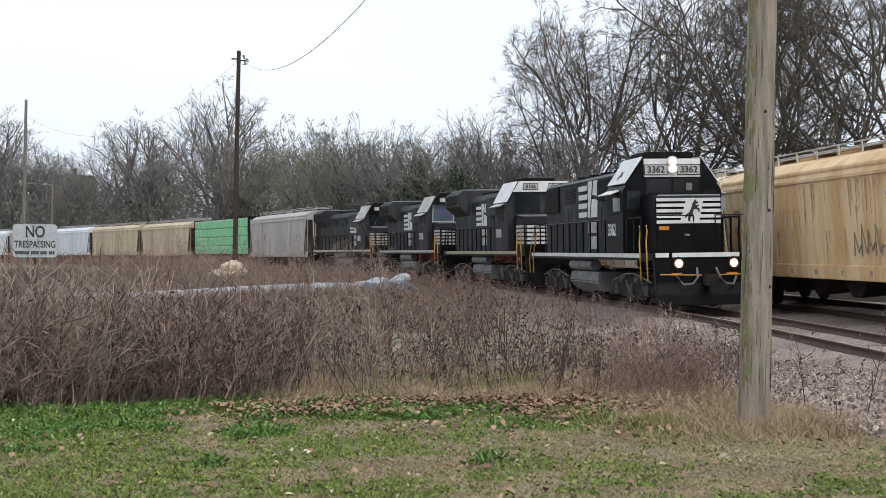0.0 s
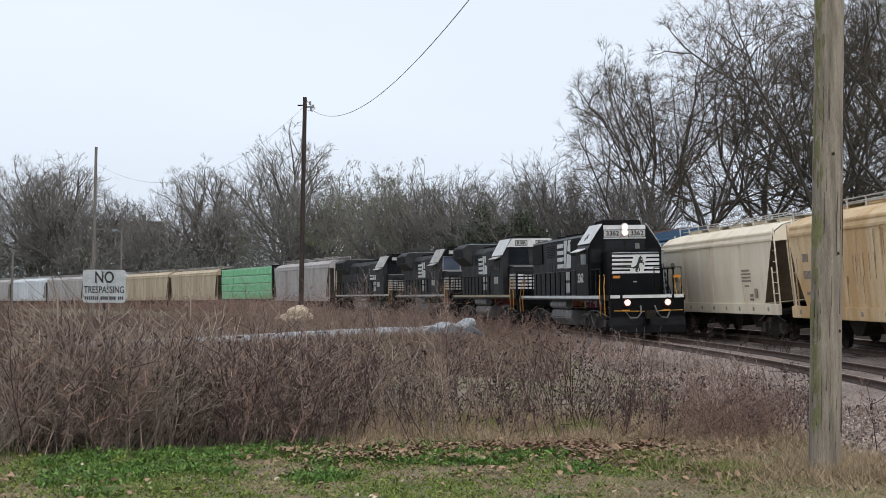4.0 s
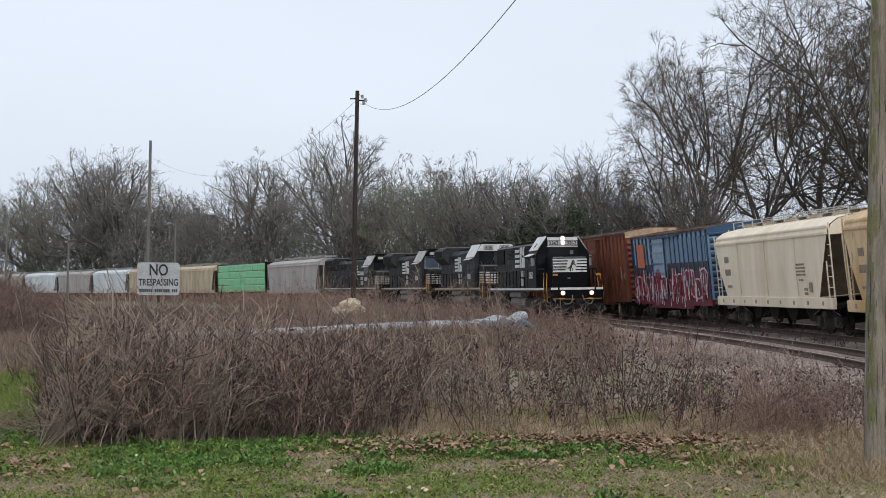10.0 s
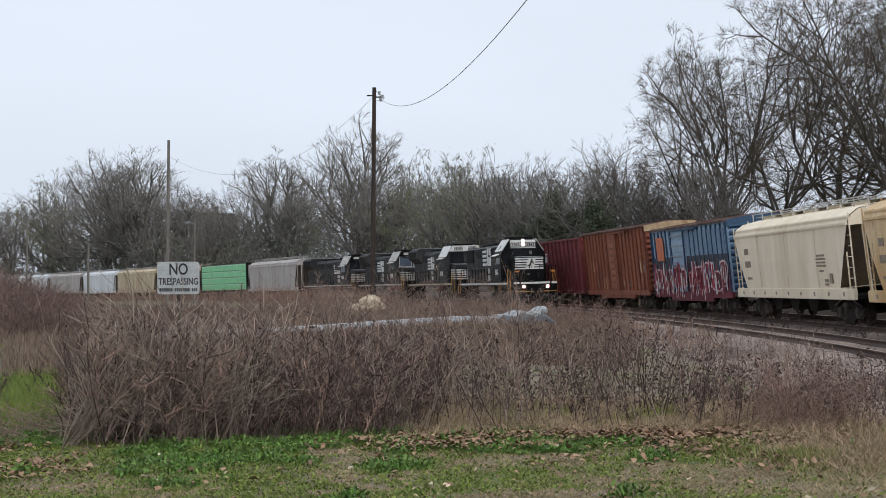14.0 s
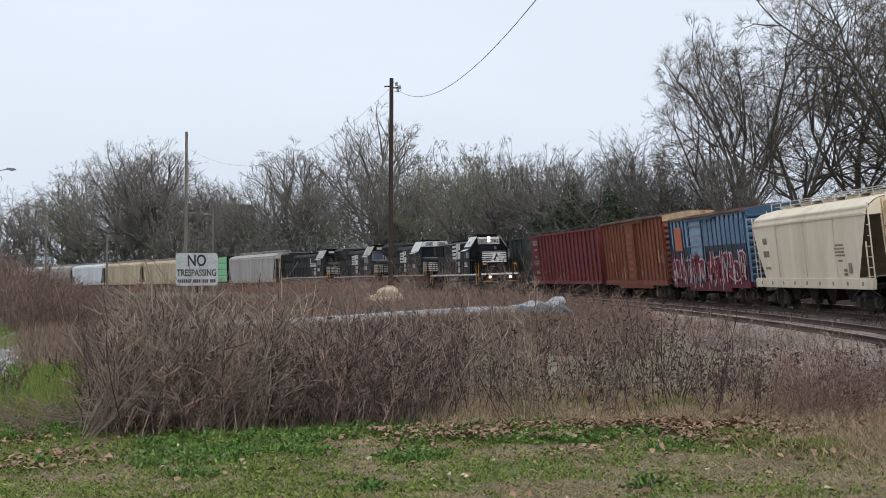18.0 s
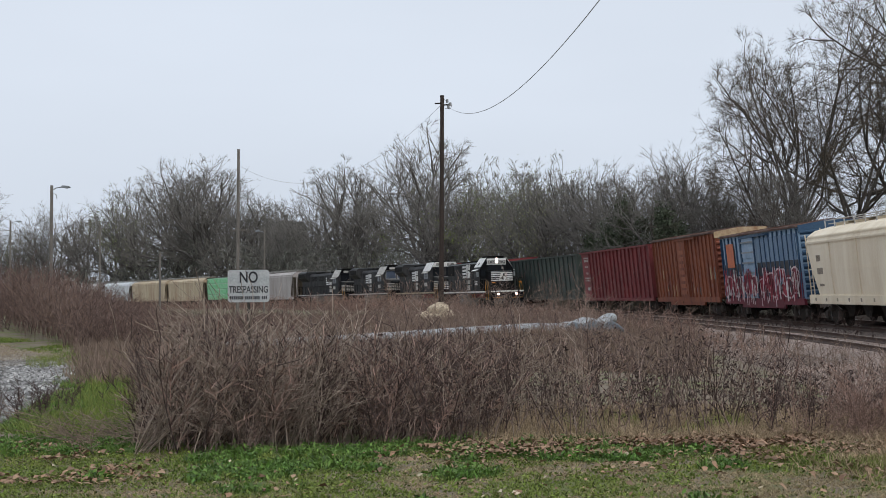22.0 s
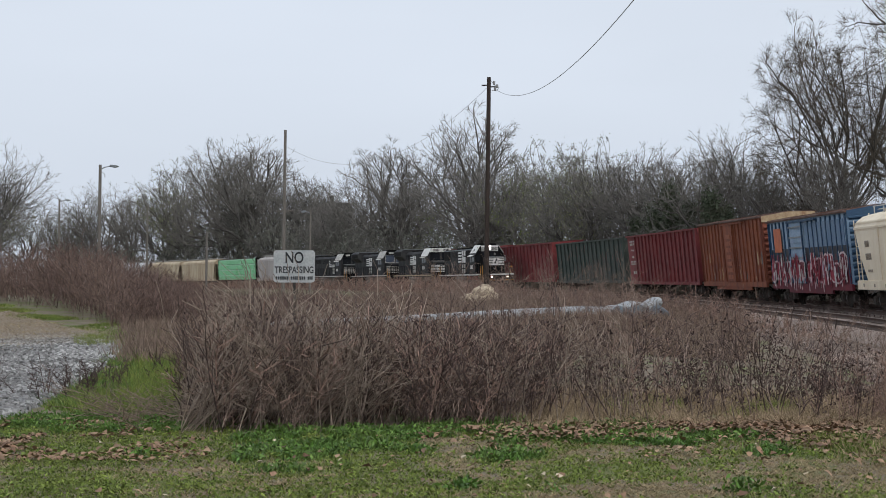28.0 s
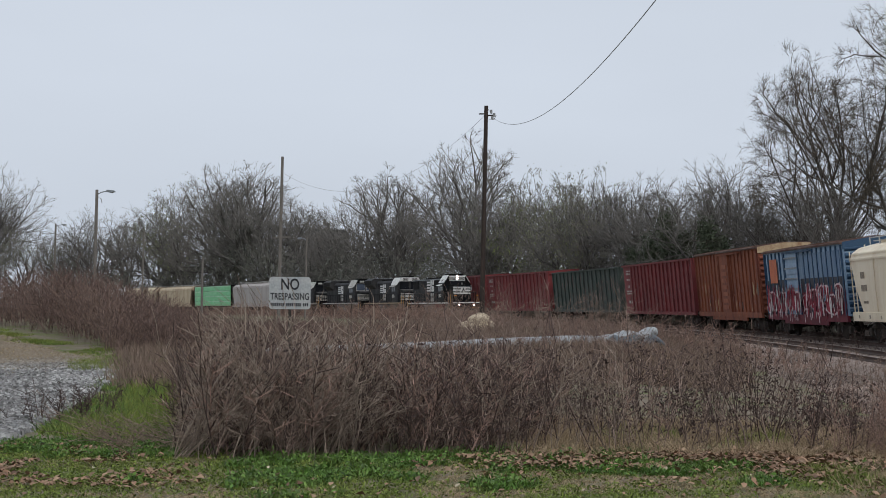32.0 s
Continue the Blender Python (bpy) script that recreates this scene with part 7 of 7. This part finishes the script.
def blades(name, label, category, spots, per, tall, wide, mat, seed, spread=0.03, lean=0.35, kind="stuff"):
    """Tufts of narrow blades, three points each, in one object."""
    g = np.random.default_rng(seed)
    s = np.repeat(np.asarray(spots, np.float32), per, 0)
    n = len(s)
    base = s[:, :3] + np.concatenate([g.normal(0, spread, (n, 2)), np.zeros((n, 1))], 1)
    q = g.uniform(0, 2 * math.pi, n)
    side = np.stack([np.cos(q), np.sin(q), np.zeros(n)], 1)
    h = tall * s[:, 3:4] * g.uniform(0.45, 1.2, (n, 1))
    tip = base + np.concatenate([g.normal(0, lean, (n, 2)) * h, h], 1)
    w = wide * g.uniform(0.6, 1.3, (n, 1))
    v = np.stack([base - side * w, base + side * w, tip], 1).reshape(-1, 3)
    ob = new(name, raw_mesh(name, v, np.arange(3 * n).reshape(n, 3), mat))
    return tagged(ob, label, category, kind=kind)


def litter(name, label, spots, size, mat, seed):
    """Curled fallen leaves lying on the ground."""
    g = np.random.default_rng(seed)
    s = np.asarray(spots, np.float32)
    n = len(s)
    q = g.uniform(0, 2 * math.pi, n)
    a = np.stack([np.cos(q), np.sin(q), g.normal(0, 0.25, n)], 1)
    b = np.stack([-np.sin(q), np.cos(q), g.normal(0, 0.3, n)], 1)
    k = size * g.uniform(0.5, 1.3, (n, 1))
    c = s + np.array([0, 0, 0.03])
    curl = np.array([0, 0, 1.0]) * k * g.uniform(0.1, 0.6, (n, 1))
    v = np.stack([c - a * k, c - a * k * 0.3 + b * k * 0.62 + curl, c + a * k * 0.45 + b * k * 0.4 + curl * 0.6, c + a * k, c + a * k * 0.4 - b * k * 0.5 + curl, c - a * k * 0.4 - b * k * 0.45 + curl * 0.5], 1).reshape(-1, 3)
    i = np.arange(n)[:, None] * 6
    f = np.concatenate([i + np.array([[0, 1, 2, 5]]), i + np.array([[2, 3, 4, 5]])], 0)
    return tagged(new(name, raw_mesh(name, v, f, mat)), label, "leaves", kind="stuff")


def build_lawn():
    rnd = random.Random(41)
    green, dry, broad, straw, dead, pale, bright, moss, tuft = [], [], [], [], [], [], [], [], []
    patch = lambda x, y, k: noise.noise(Vector((x * k, y * k, 3.7)))
    for _ in range(70000):
        d = 9.3 + 10.8 * rnd.random() ** 1.2
        b = rnd.uniform(-20.5, 26)
        x, y, _ = by(b, d)
        if past_shoulder(x, y):
            continue
        g = ground_z(x, y)
        edge = (16.2 if b > -10 else 19.5) + 0.4 * patch(x, y, 0.8)
        p = 0.6 * patch(x, y, 0.8) + 0.7 * patch(x, y, 2.6) + 0.5 * patch(x, y, 7) - 0.016 * max(0, b - 2) + 0.05 * (d - 13) * (b < 4)
        if d < edge:
            if p > (-0.24 if b < -3 else -0.02 if b < 6 else 0.06) + 0.4 * rnd.gauss(0, 0.5):
                (green if rnd.random() < 0.5 else moss).append((x, y, g, 1.0))
            elif rnd.random() < 0.85:
                dry.append((x, y, g, 0.9))
        lush = 0.8 * patch(x, y, 0.9) + 0.6 * patch(x, y, 2.1) + 0.25 - 0.24 * abs(d - edge + 0.5) - 0.03 * max(0, b)
        if edge - 4.5 < d < edge + 1.2 and b < 19 and lush > -0.02 + 0.1 * rnd.random():
            if rnd.random() < 0.75:
                broad.append((x, y, g))
            else:
                tuft.append((x, y, g, rnd.uniform(0.4, 1.2)))
    for _ in range(17000):
        b, d = rnd.uniform(1.0, 23.5), rnd.uniform(14.8, 22.5)
        x, y, _ = by(b, d)
        if d < 15.9 - 0.1 * max(0, b - 8) + 0.7 * patch(x, y, 0.9) or patch(x, y, 1.3) + 0.5 * patch(x, y, 4) < -0.12 or past_shoulder(x - 0.3 * rnd.random(), y):
            continue
        straw.append((x, y, ground_z(x, y), rnd.uniform(0.4, 1.2)))
    for _ in range(1300):
        x, y = 4.64 + rnd.gauss(0.2, 0.6), 13.2 + rnd.gauss(0.25, 0.55)
        if past_shoulder(x - 0.35 * rnd.random(), y):
            continue
        straw.append((x, y, ground_z(x, y), rnd.uniform(0.5, 1.2)))
    for _ in range(7200):
        b = rnd.uniform(-1, 17.5)
        x, y, _ = by(b, 15.6 + 0.35 * math.sin(b * 0.8) + rnd.gauss(0, 0.55) * rnd.choice((0.6, 1, 2)))
        if patch(x, y, 1.2) + 0.6 * patch(x, y, 3.5) < -0.04 + 0.15 * (b < 4):
            continue
        dead.append((x, y, ground_z(x, y) + 0.02))
    for b0, d0, n, wide in ((10.6, 16.0, 1200, 1.5), (5.2, 15.6, 600, 1.3), (8.0, 15.2, 350, 1.6), (2.0, 15.6, 350, 1.0), (13.6, 15.2, 350, 0.9)):
        for _ in range(n):
            x, y, _ = by(b0, d0)
            x, y = x + rnd.gauss(0, wide * 0.6), y + rnd.gauss(0, 0.42)
            if patch(x, y, 2.0) > -0.18:
                dead.append((x, y, ground_z(x, y) + rnd.uniform(0.02, 0.07)))
    for _ in range(420):
        x, y, _ = by(rnd.uniform(-20, 22), rnd.uniform(9.5, 17.5))
        dead.append((x, y, ground_z(x, y) + 0.015))
    for _ in range(4200):
        b = rnd.uniform(-20.5, -11)
        x, y, _ = by(b, rnd.uniform(14.2, 19) - 0.15 * (b + 15))
        if patch(x, y, 1.4) + 0.5 * patch(x, y, 4) > -0.06 and rnd.random() < min(1, 0.3 - 0.12 * (b + 12)):
            dead.append((x, y, ground_z(x, y) + 0.02))
    for _ in range(70):
        x, y, _ = by(rnd.uniform(-20, 20), rnd.uniform(9.5, 16.5))
        pale.append((x, y, ground_z(x, y) + 0.03))
    # green strips by the gravel, in the straw and along the yard's far corner
    for _ in range(7000):
        k = rnd.random()
        if k < 0.8:
            b, d = rnd.uniform(-15.8, -9.5), rnd.uniform(20, 52)
            if b < -13.4 + 0.03 * (d - 40) and 24 < d < 44:
                continue
        elif k < 0.88:
            b, d = rnd.choice((5.0, 6.2, 9.8, 10.6)) + rnd.gauss(0, 0.4), rnd.gauss(19.3, 0.8)
        else:
            b, d = rnd.uniform(12, 19), 0
            d = 14.9 - 0.24 * (b - 12) + rnd.gauss(0, 0.18)
        x, y, _ = by(b, d)
        if d < 17 and patch(x, y, 1.5) < -0.05:
            continue
        bright.append((x, y, ground_z(x, y), rnd.uniform(0.6, 1.4) * (0.6 if d < 16 else 0.75 if b > 0 else 1.2)))
    strip = []
    for _ in range(9000):
        b, d = rnd.uniform(-16.5, -8.5), rnd.uniform(21, 62)
        x, y, _ = by(b, d)
        edge = float(np.interp(y, (19.4, 42.5, 46.5, 52, 60, 70), (-6.1, -10.6, -11.3, -13.6, -17.5, -23)))
        if x < edge + 0.15 * rnd.gauss(0, 1) or x > edge + rnd.uniform(0.5, 4.2) + (1.5 if y > 46 else 0) or patch(x, y, 0.45) < -0.25:
            continue
        strip.append((x, y, ground_z(x, y), rnd.uniform(0.5, 1.2)))
    foot, dirt = [], []
    for _ in range(5200):
        b = rnd.uniform(-19, -11.5)
        d = 48 + 3.9 * (-11.5 - b) + rnd.gauss(0, 2.2)
        x, y, _ = by(b, d)
        if patch(x, y, 0.3) > -0.2 + 0.05 * (-11.5 - b):
            foot.append((x, y, ground_z(x, y), rnd.uniform(0.5, 1.2)))
        d = rnd.uniform(42, 76)
        x, y, _ = by(b, d)
        if d < 52 + 4.2 * (-11.5 - b) and x < float(np.interp(y, (42.5, 46.5, 52, 60, 70), (-10.6, -11.3, -13.6, -17.5, -23))) and patch(x, y, 0.5) > -0.1:
            dirt.append((x, y, ground_z(x, y), rnd.uniform(0.5, 1.2)))
    blades("foot_grass", "fresh green grass at the foot of the brush", "grass", foot, 14, 0.13, 0.016, "grass_green", 34, 0.3, 0.8)
    blades("dirt_grass", "flattened straw and litter on bare dirt", "grass", dirt, 8, 0.1, 0.016, "grass_dry", 35, 0.3, 1.6)
    blades("verge_grass", "fresh green grass along the gravel's edge", "grass", strip[::2], 16, 0.11, 0.011, "grass_green", 24, 0.14, 0.8)
    blades("verge_tufts", "darker green tufts along the gravel", "grass", strip[1::2], 9, 0.14, 0.009, "broad_leaf", 25, 0.1, 0.7)
    blades("lawn_grass", "short mossy green lawn grass", "grass", green, 6, 0.03, 0.005, "grass_green", 1, lean=0.9)
    blades("weed_tufts", "dark green grass tufts at the weeds' edge", "grass", tuft, 9, 0.11, 0.006, "broad_leaf", 6, 0.05, 0.6)
    tagged(new("mossy_turf", leaves_mesh("mossy_turf", [(x, y, z + 0.008) for x, y, z, _ in moss], 4, 0.018, 0.022, "moss", 8)), "yellow-green mossy turf", "grass", kind="stuff")
    blades("dry_turf", "short straw-coloured dry turf", "grass", dry, 6, 0.022, 0.0055, "grass_dry", 2, lean=1.5)
    blades("dead_grass", "long pale dead grass", "grass", straw, 9, 0.17, 0.0045, "straw", 3, 0.06, 0.9)
    blades("green_grass", "fresh green grass tufts", "grass", bright, 9, 0.15, 0.007, "grass_green", 4, 0.07, 0.5)
    tagged(new("low_weeds", leaves_mesh("low_weeds", [(x, y, z + 0.03) for x, y, z in broad], 4, 0.026, 0.032, "broad_leaf", 9)), "bright green low broadleaf weeds", "weeds", kind="stuff")
    litter("fallen_leaves", "brown fallen leaves in drifts", dead, 0.038, "dead_leaf", 10)
    litter("bleached_leaves", "bleached pale fallen leaves on the lawn", pale, 0.032, "pale_leaf", 11)
    field = []
    for _ in range(17000):
        b, d = rnd.uniform(-14, 9.5), rnd.uniform(34, 110)
        if d > track_far(b) - 6:
            continue
        x, y, _ = by(b, d)
        field.append((x, y, ground_z(x, y), rnd.uniform(0.6, 1.3)))
    blades("field_grass", "reddish-brown dead field grass", "grass", field, 8, 0.45, 0.02, "red_grass", 5, 0.22, 0.45)
    for b, d in ((9.3, 11.6), (-1.4, 11.9), (-13.5, 14.6)):
        x, y, _ = by(b, d)
        g = ground_z(x, y)
        spots = [(x + rnd.gauss(0, 0.08), y + rnd.gauss(0, 0.08), g + abs(rnd.gauss(0.03, 0.03))) for _ in range(30)]
        tagged(new("thistle_rosette", leaves_mesh("thistle_rosette", spots, 4, 0.032, 0.02, "broad_leaf", 14)), "dark green weed rosette on the lawn", "weed", "weed rosettes", "stuff")


def stones(name, spots, lo, hi, mat, seed):
    """Loose angular stones lying on the ground, in one mesh."""
    g = np.random.default_rng(seed)
    s = np.asarray(spots, np.float32)
    n = len(s)
    k = g.uniform(lo, hi, (n, 1))
    o = np.array([[-1, -1, -1], [1, -1, -1], [1, 1, -1], [-1, 1, -1], [-0.6, -0.6, 0.7], [0.6, -0.6, 0.7], [0.6, 0.6, 0.7], [-0.6, 0.6, 0.7]], np.float32)
    v = s[:, None, :] + (o[None] + g.normal(0, 0.22, (n, 8, 3))) * k[:, :, None]
    i = np.arange(n)[:, None] * 8
    f = np.concatenate([i + np.array([q]) for q in ((4, 5, 6, 7), (0, 1, 5, 4), (1, 2, 6, 5), (2, 3, 7, 6), (3, 0, 4, 7))], 0)
    return raw_mesh(name, v.reshape(-1, 3), f, mat)


def build_shoulder():
    """Ballast stone spilled between the main track and the yard."""
    line = SHOULDER
    v, cols = [], 9
    for s in np.arange(-45, 24, 1.0):
        p = plan(s, -2.3)
        x0 = float(np.interp(p[1], [q[1] for q in line], [q[0] for q in line]))
        for k in range(cols):
            u = k / (cols - 1)
            x, y = p[0] + (x0 - p[0]) * u, p[1]
            x += 0.35 * noise.noise(Vector((y * 0.6, k, 1))) * (u > 0.9)
            v.append((x, y, ground_z(x, y) + 0.06 - 0.05 * (u > 0.95) + 0.02 * noise.noise(Vector((x, y, 8)))))
    n = len(v) // cols
    f = [(i * cols + k, i * cols + k + 1, (i + 1) * cols + k + 1, (i + 1) * cols + k) for i in range(n - 1) for k in range(cols - 1)]
    rnd, spots = random.Random(78), []
    for _ in range(15000):
        p = plan(rnd.uniform(-40, 24), -2.0)
        x0 = float(np.interp(p[1], [q[1] for q in line], [q[0] for q in line]))
        u = rnd.random() ** 0.8
        x, y = p[0] + (x0 - p[0]) * u, p[1] + rnd.gauss(0, 0.3)
        spots.append((x, y, ground_z(x, y) + 0.075))
    tagged(new("loose_ballast", stones("loose_ballast", spots, 0.012, 0.032, "ballast", 5)), "pinkish grey crushed stones strewn beside the track", "gravel", kind="stuff")
    tagged(new("gravel_shoulder", raw_mesh("gravel_shoulder", v, f, "ballast")), "pinkish grey crushed stone beside the track", kind="structure")


def build_bank():
    """A low dark bank added behind the siding: it hides bright ground under the cars."""
    v = []
    for s in np.arange(-44, 116, 2.0):
        for lat, up in ((6.6, -0.2), (7.4, 0.75), (8.4, 1.05), (9.8, 1.0), (11.5, -0.2)):
            x, y, _, _ = plan(s, lat + 0.3 * noise.noise(Vector((s * 0.3, lat, 1))))
            v.append((x, y, ground_z(x, y) + up + 0.25 * noise.noise(Vector((s * 0.4, lat, 5)))))
    n = len(v) // 5
    f = [(5 * i + k, 5 * i + k + 1, 5 * i + 6 + k, 5 * i + 5 + k) for i in range(n - 1) for k in range(4)]
    tagged(new("screen_bank", raw_mesh("screen_bank", v, f, "bank_brown")), "dark bank added behind the siding to hide bright ground", kind="structure")


def build_gravel():
    """The grey gravel lot and the clay bank behind it."""
    pts = ((-6.4, 19.6), (-7.3, 25), (-8.5, 31), (-9.7, 37), (-10.6, 42.5), (-11.3, 46.5), (-13.6, 52), (-17.5, 60), (-23, 70), (-34, 86), (-60, 110), (-60, 19), (-16, 19.2), (-11, 18.6), (-8.5, 19.3), (-7.3, 18.9))
    v = [(x + 0.4 * noise.noise(Vector((x, y, 5))), y, 0) for x, y in pts]
    bm = bmesh.new()
    face = bm.faces.new([bm.verts.new(p) for p in v])
    bmesh.ops.triangulate(bm, faces=[face])
    for _ in range(5):
        bmesh.ops.subdivide_edges(bm, edges=[e for e in bm.edges if e.calc_length() > 1.2], cuts=1, use_grid_fill=False)
        bmesh.ops.triangulate(bm, faces=bm.faces[:])
    for q in bm.verts:
        q.co.z = ground_z(q.co.x, q.co.y) - 0.045 + 0.08 * smooth(18.6, 21.5, q.co.y) + 0.02 * noise.noise(Vector((q.co.x * 1.3, q.co.y * 1.3, 2)))
    me = bpy.data.meshes.new("gravel_lot")
    bm.to_mesh(me)
    bm.free()
    me.materials.append(MAT["gravel"])
    tagged(new("gravel_lot", me), "pale grey crushed-stone lot", kind="structure")
    rnd = random.Random(77)
    spots = []
    for _ in range(11000):
        b = rnd.uniform(-20.5, -13.0)
        d = 19 + 42 * rnd.random() ** 1.8
        x, y, _ = by(b, d)
        if x > -6.4 - 0.175 * (y - 20) or d < 20.6 and rnd.random() < 0.6:
            continue
        spots.append((x, y, ground_z(x, y) + 0.03))
    for _ in range(5000):
        b, d = rnd.uniform(-20.5, -12.5), rnd.uniform(38, 72)
        x, y, _ = by(b, d)
        if x < float(np.interp(y, (37, 42.5, 46.5, 52, 60, 70), (-9.7, -10.6, -11.3, -13.6, -17.5, -23))) - 0.3:
            spots.append((x, y, ground_z(x, y) + 0.05))
    tagged(new("loose_gravel", stones("loose_gravel", spots, 0.025, 0.075, "gravel", 3)), "loose grey stones of the lot", "gravel", kind="stuff")


build_ground()
build_track(0.0, 0.0, "main_track", "curving railway track with rusty rails and wooden ties")
build_track(SIDING, SIDING_LEAN, "siding_track", "banked siding track behind the main line")
build_gravel()
build_bank()
build_shoulder()
TRAIN = build_trains()
build_poles()
build_sign()
build_pipe_and_rocks()
building()
build_trees()
build_woods()
build_weeds()
build_lawn()
motions()
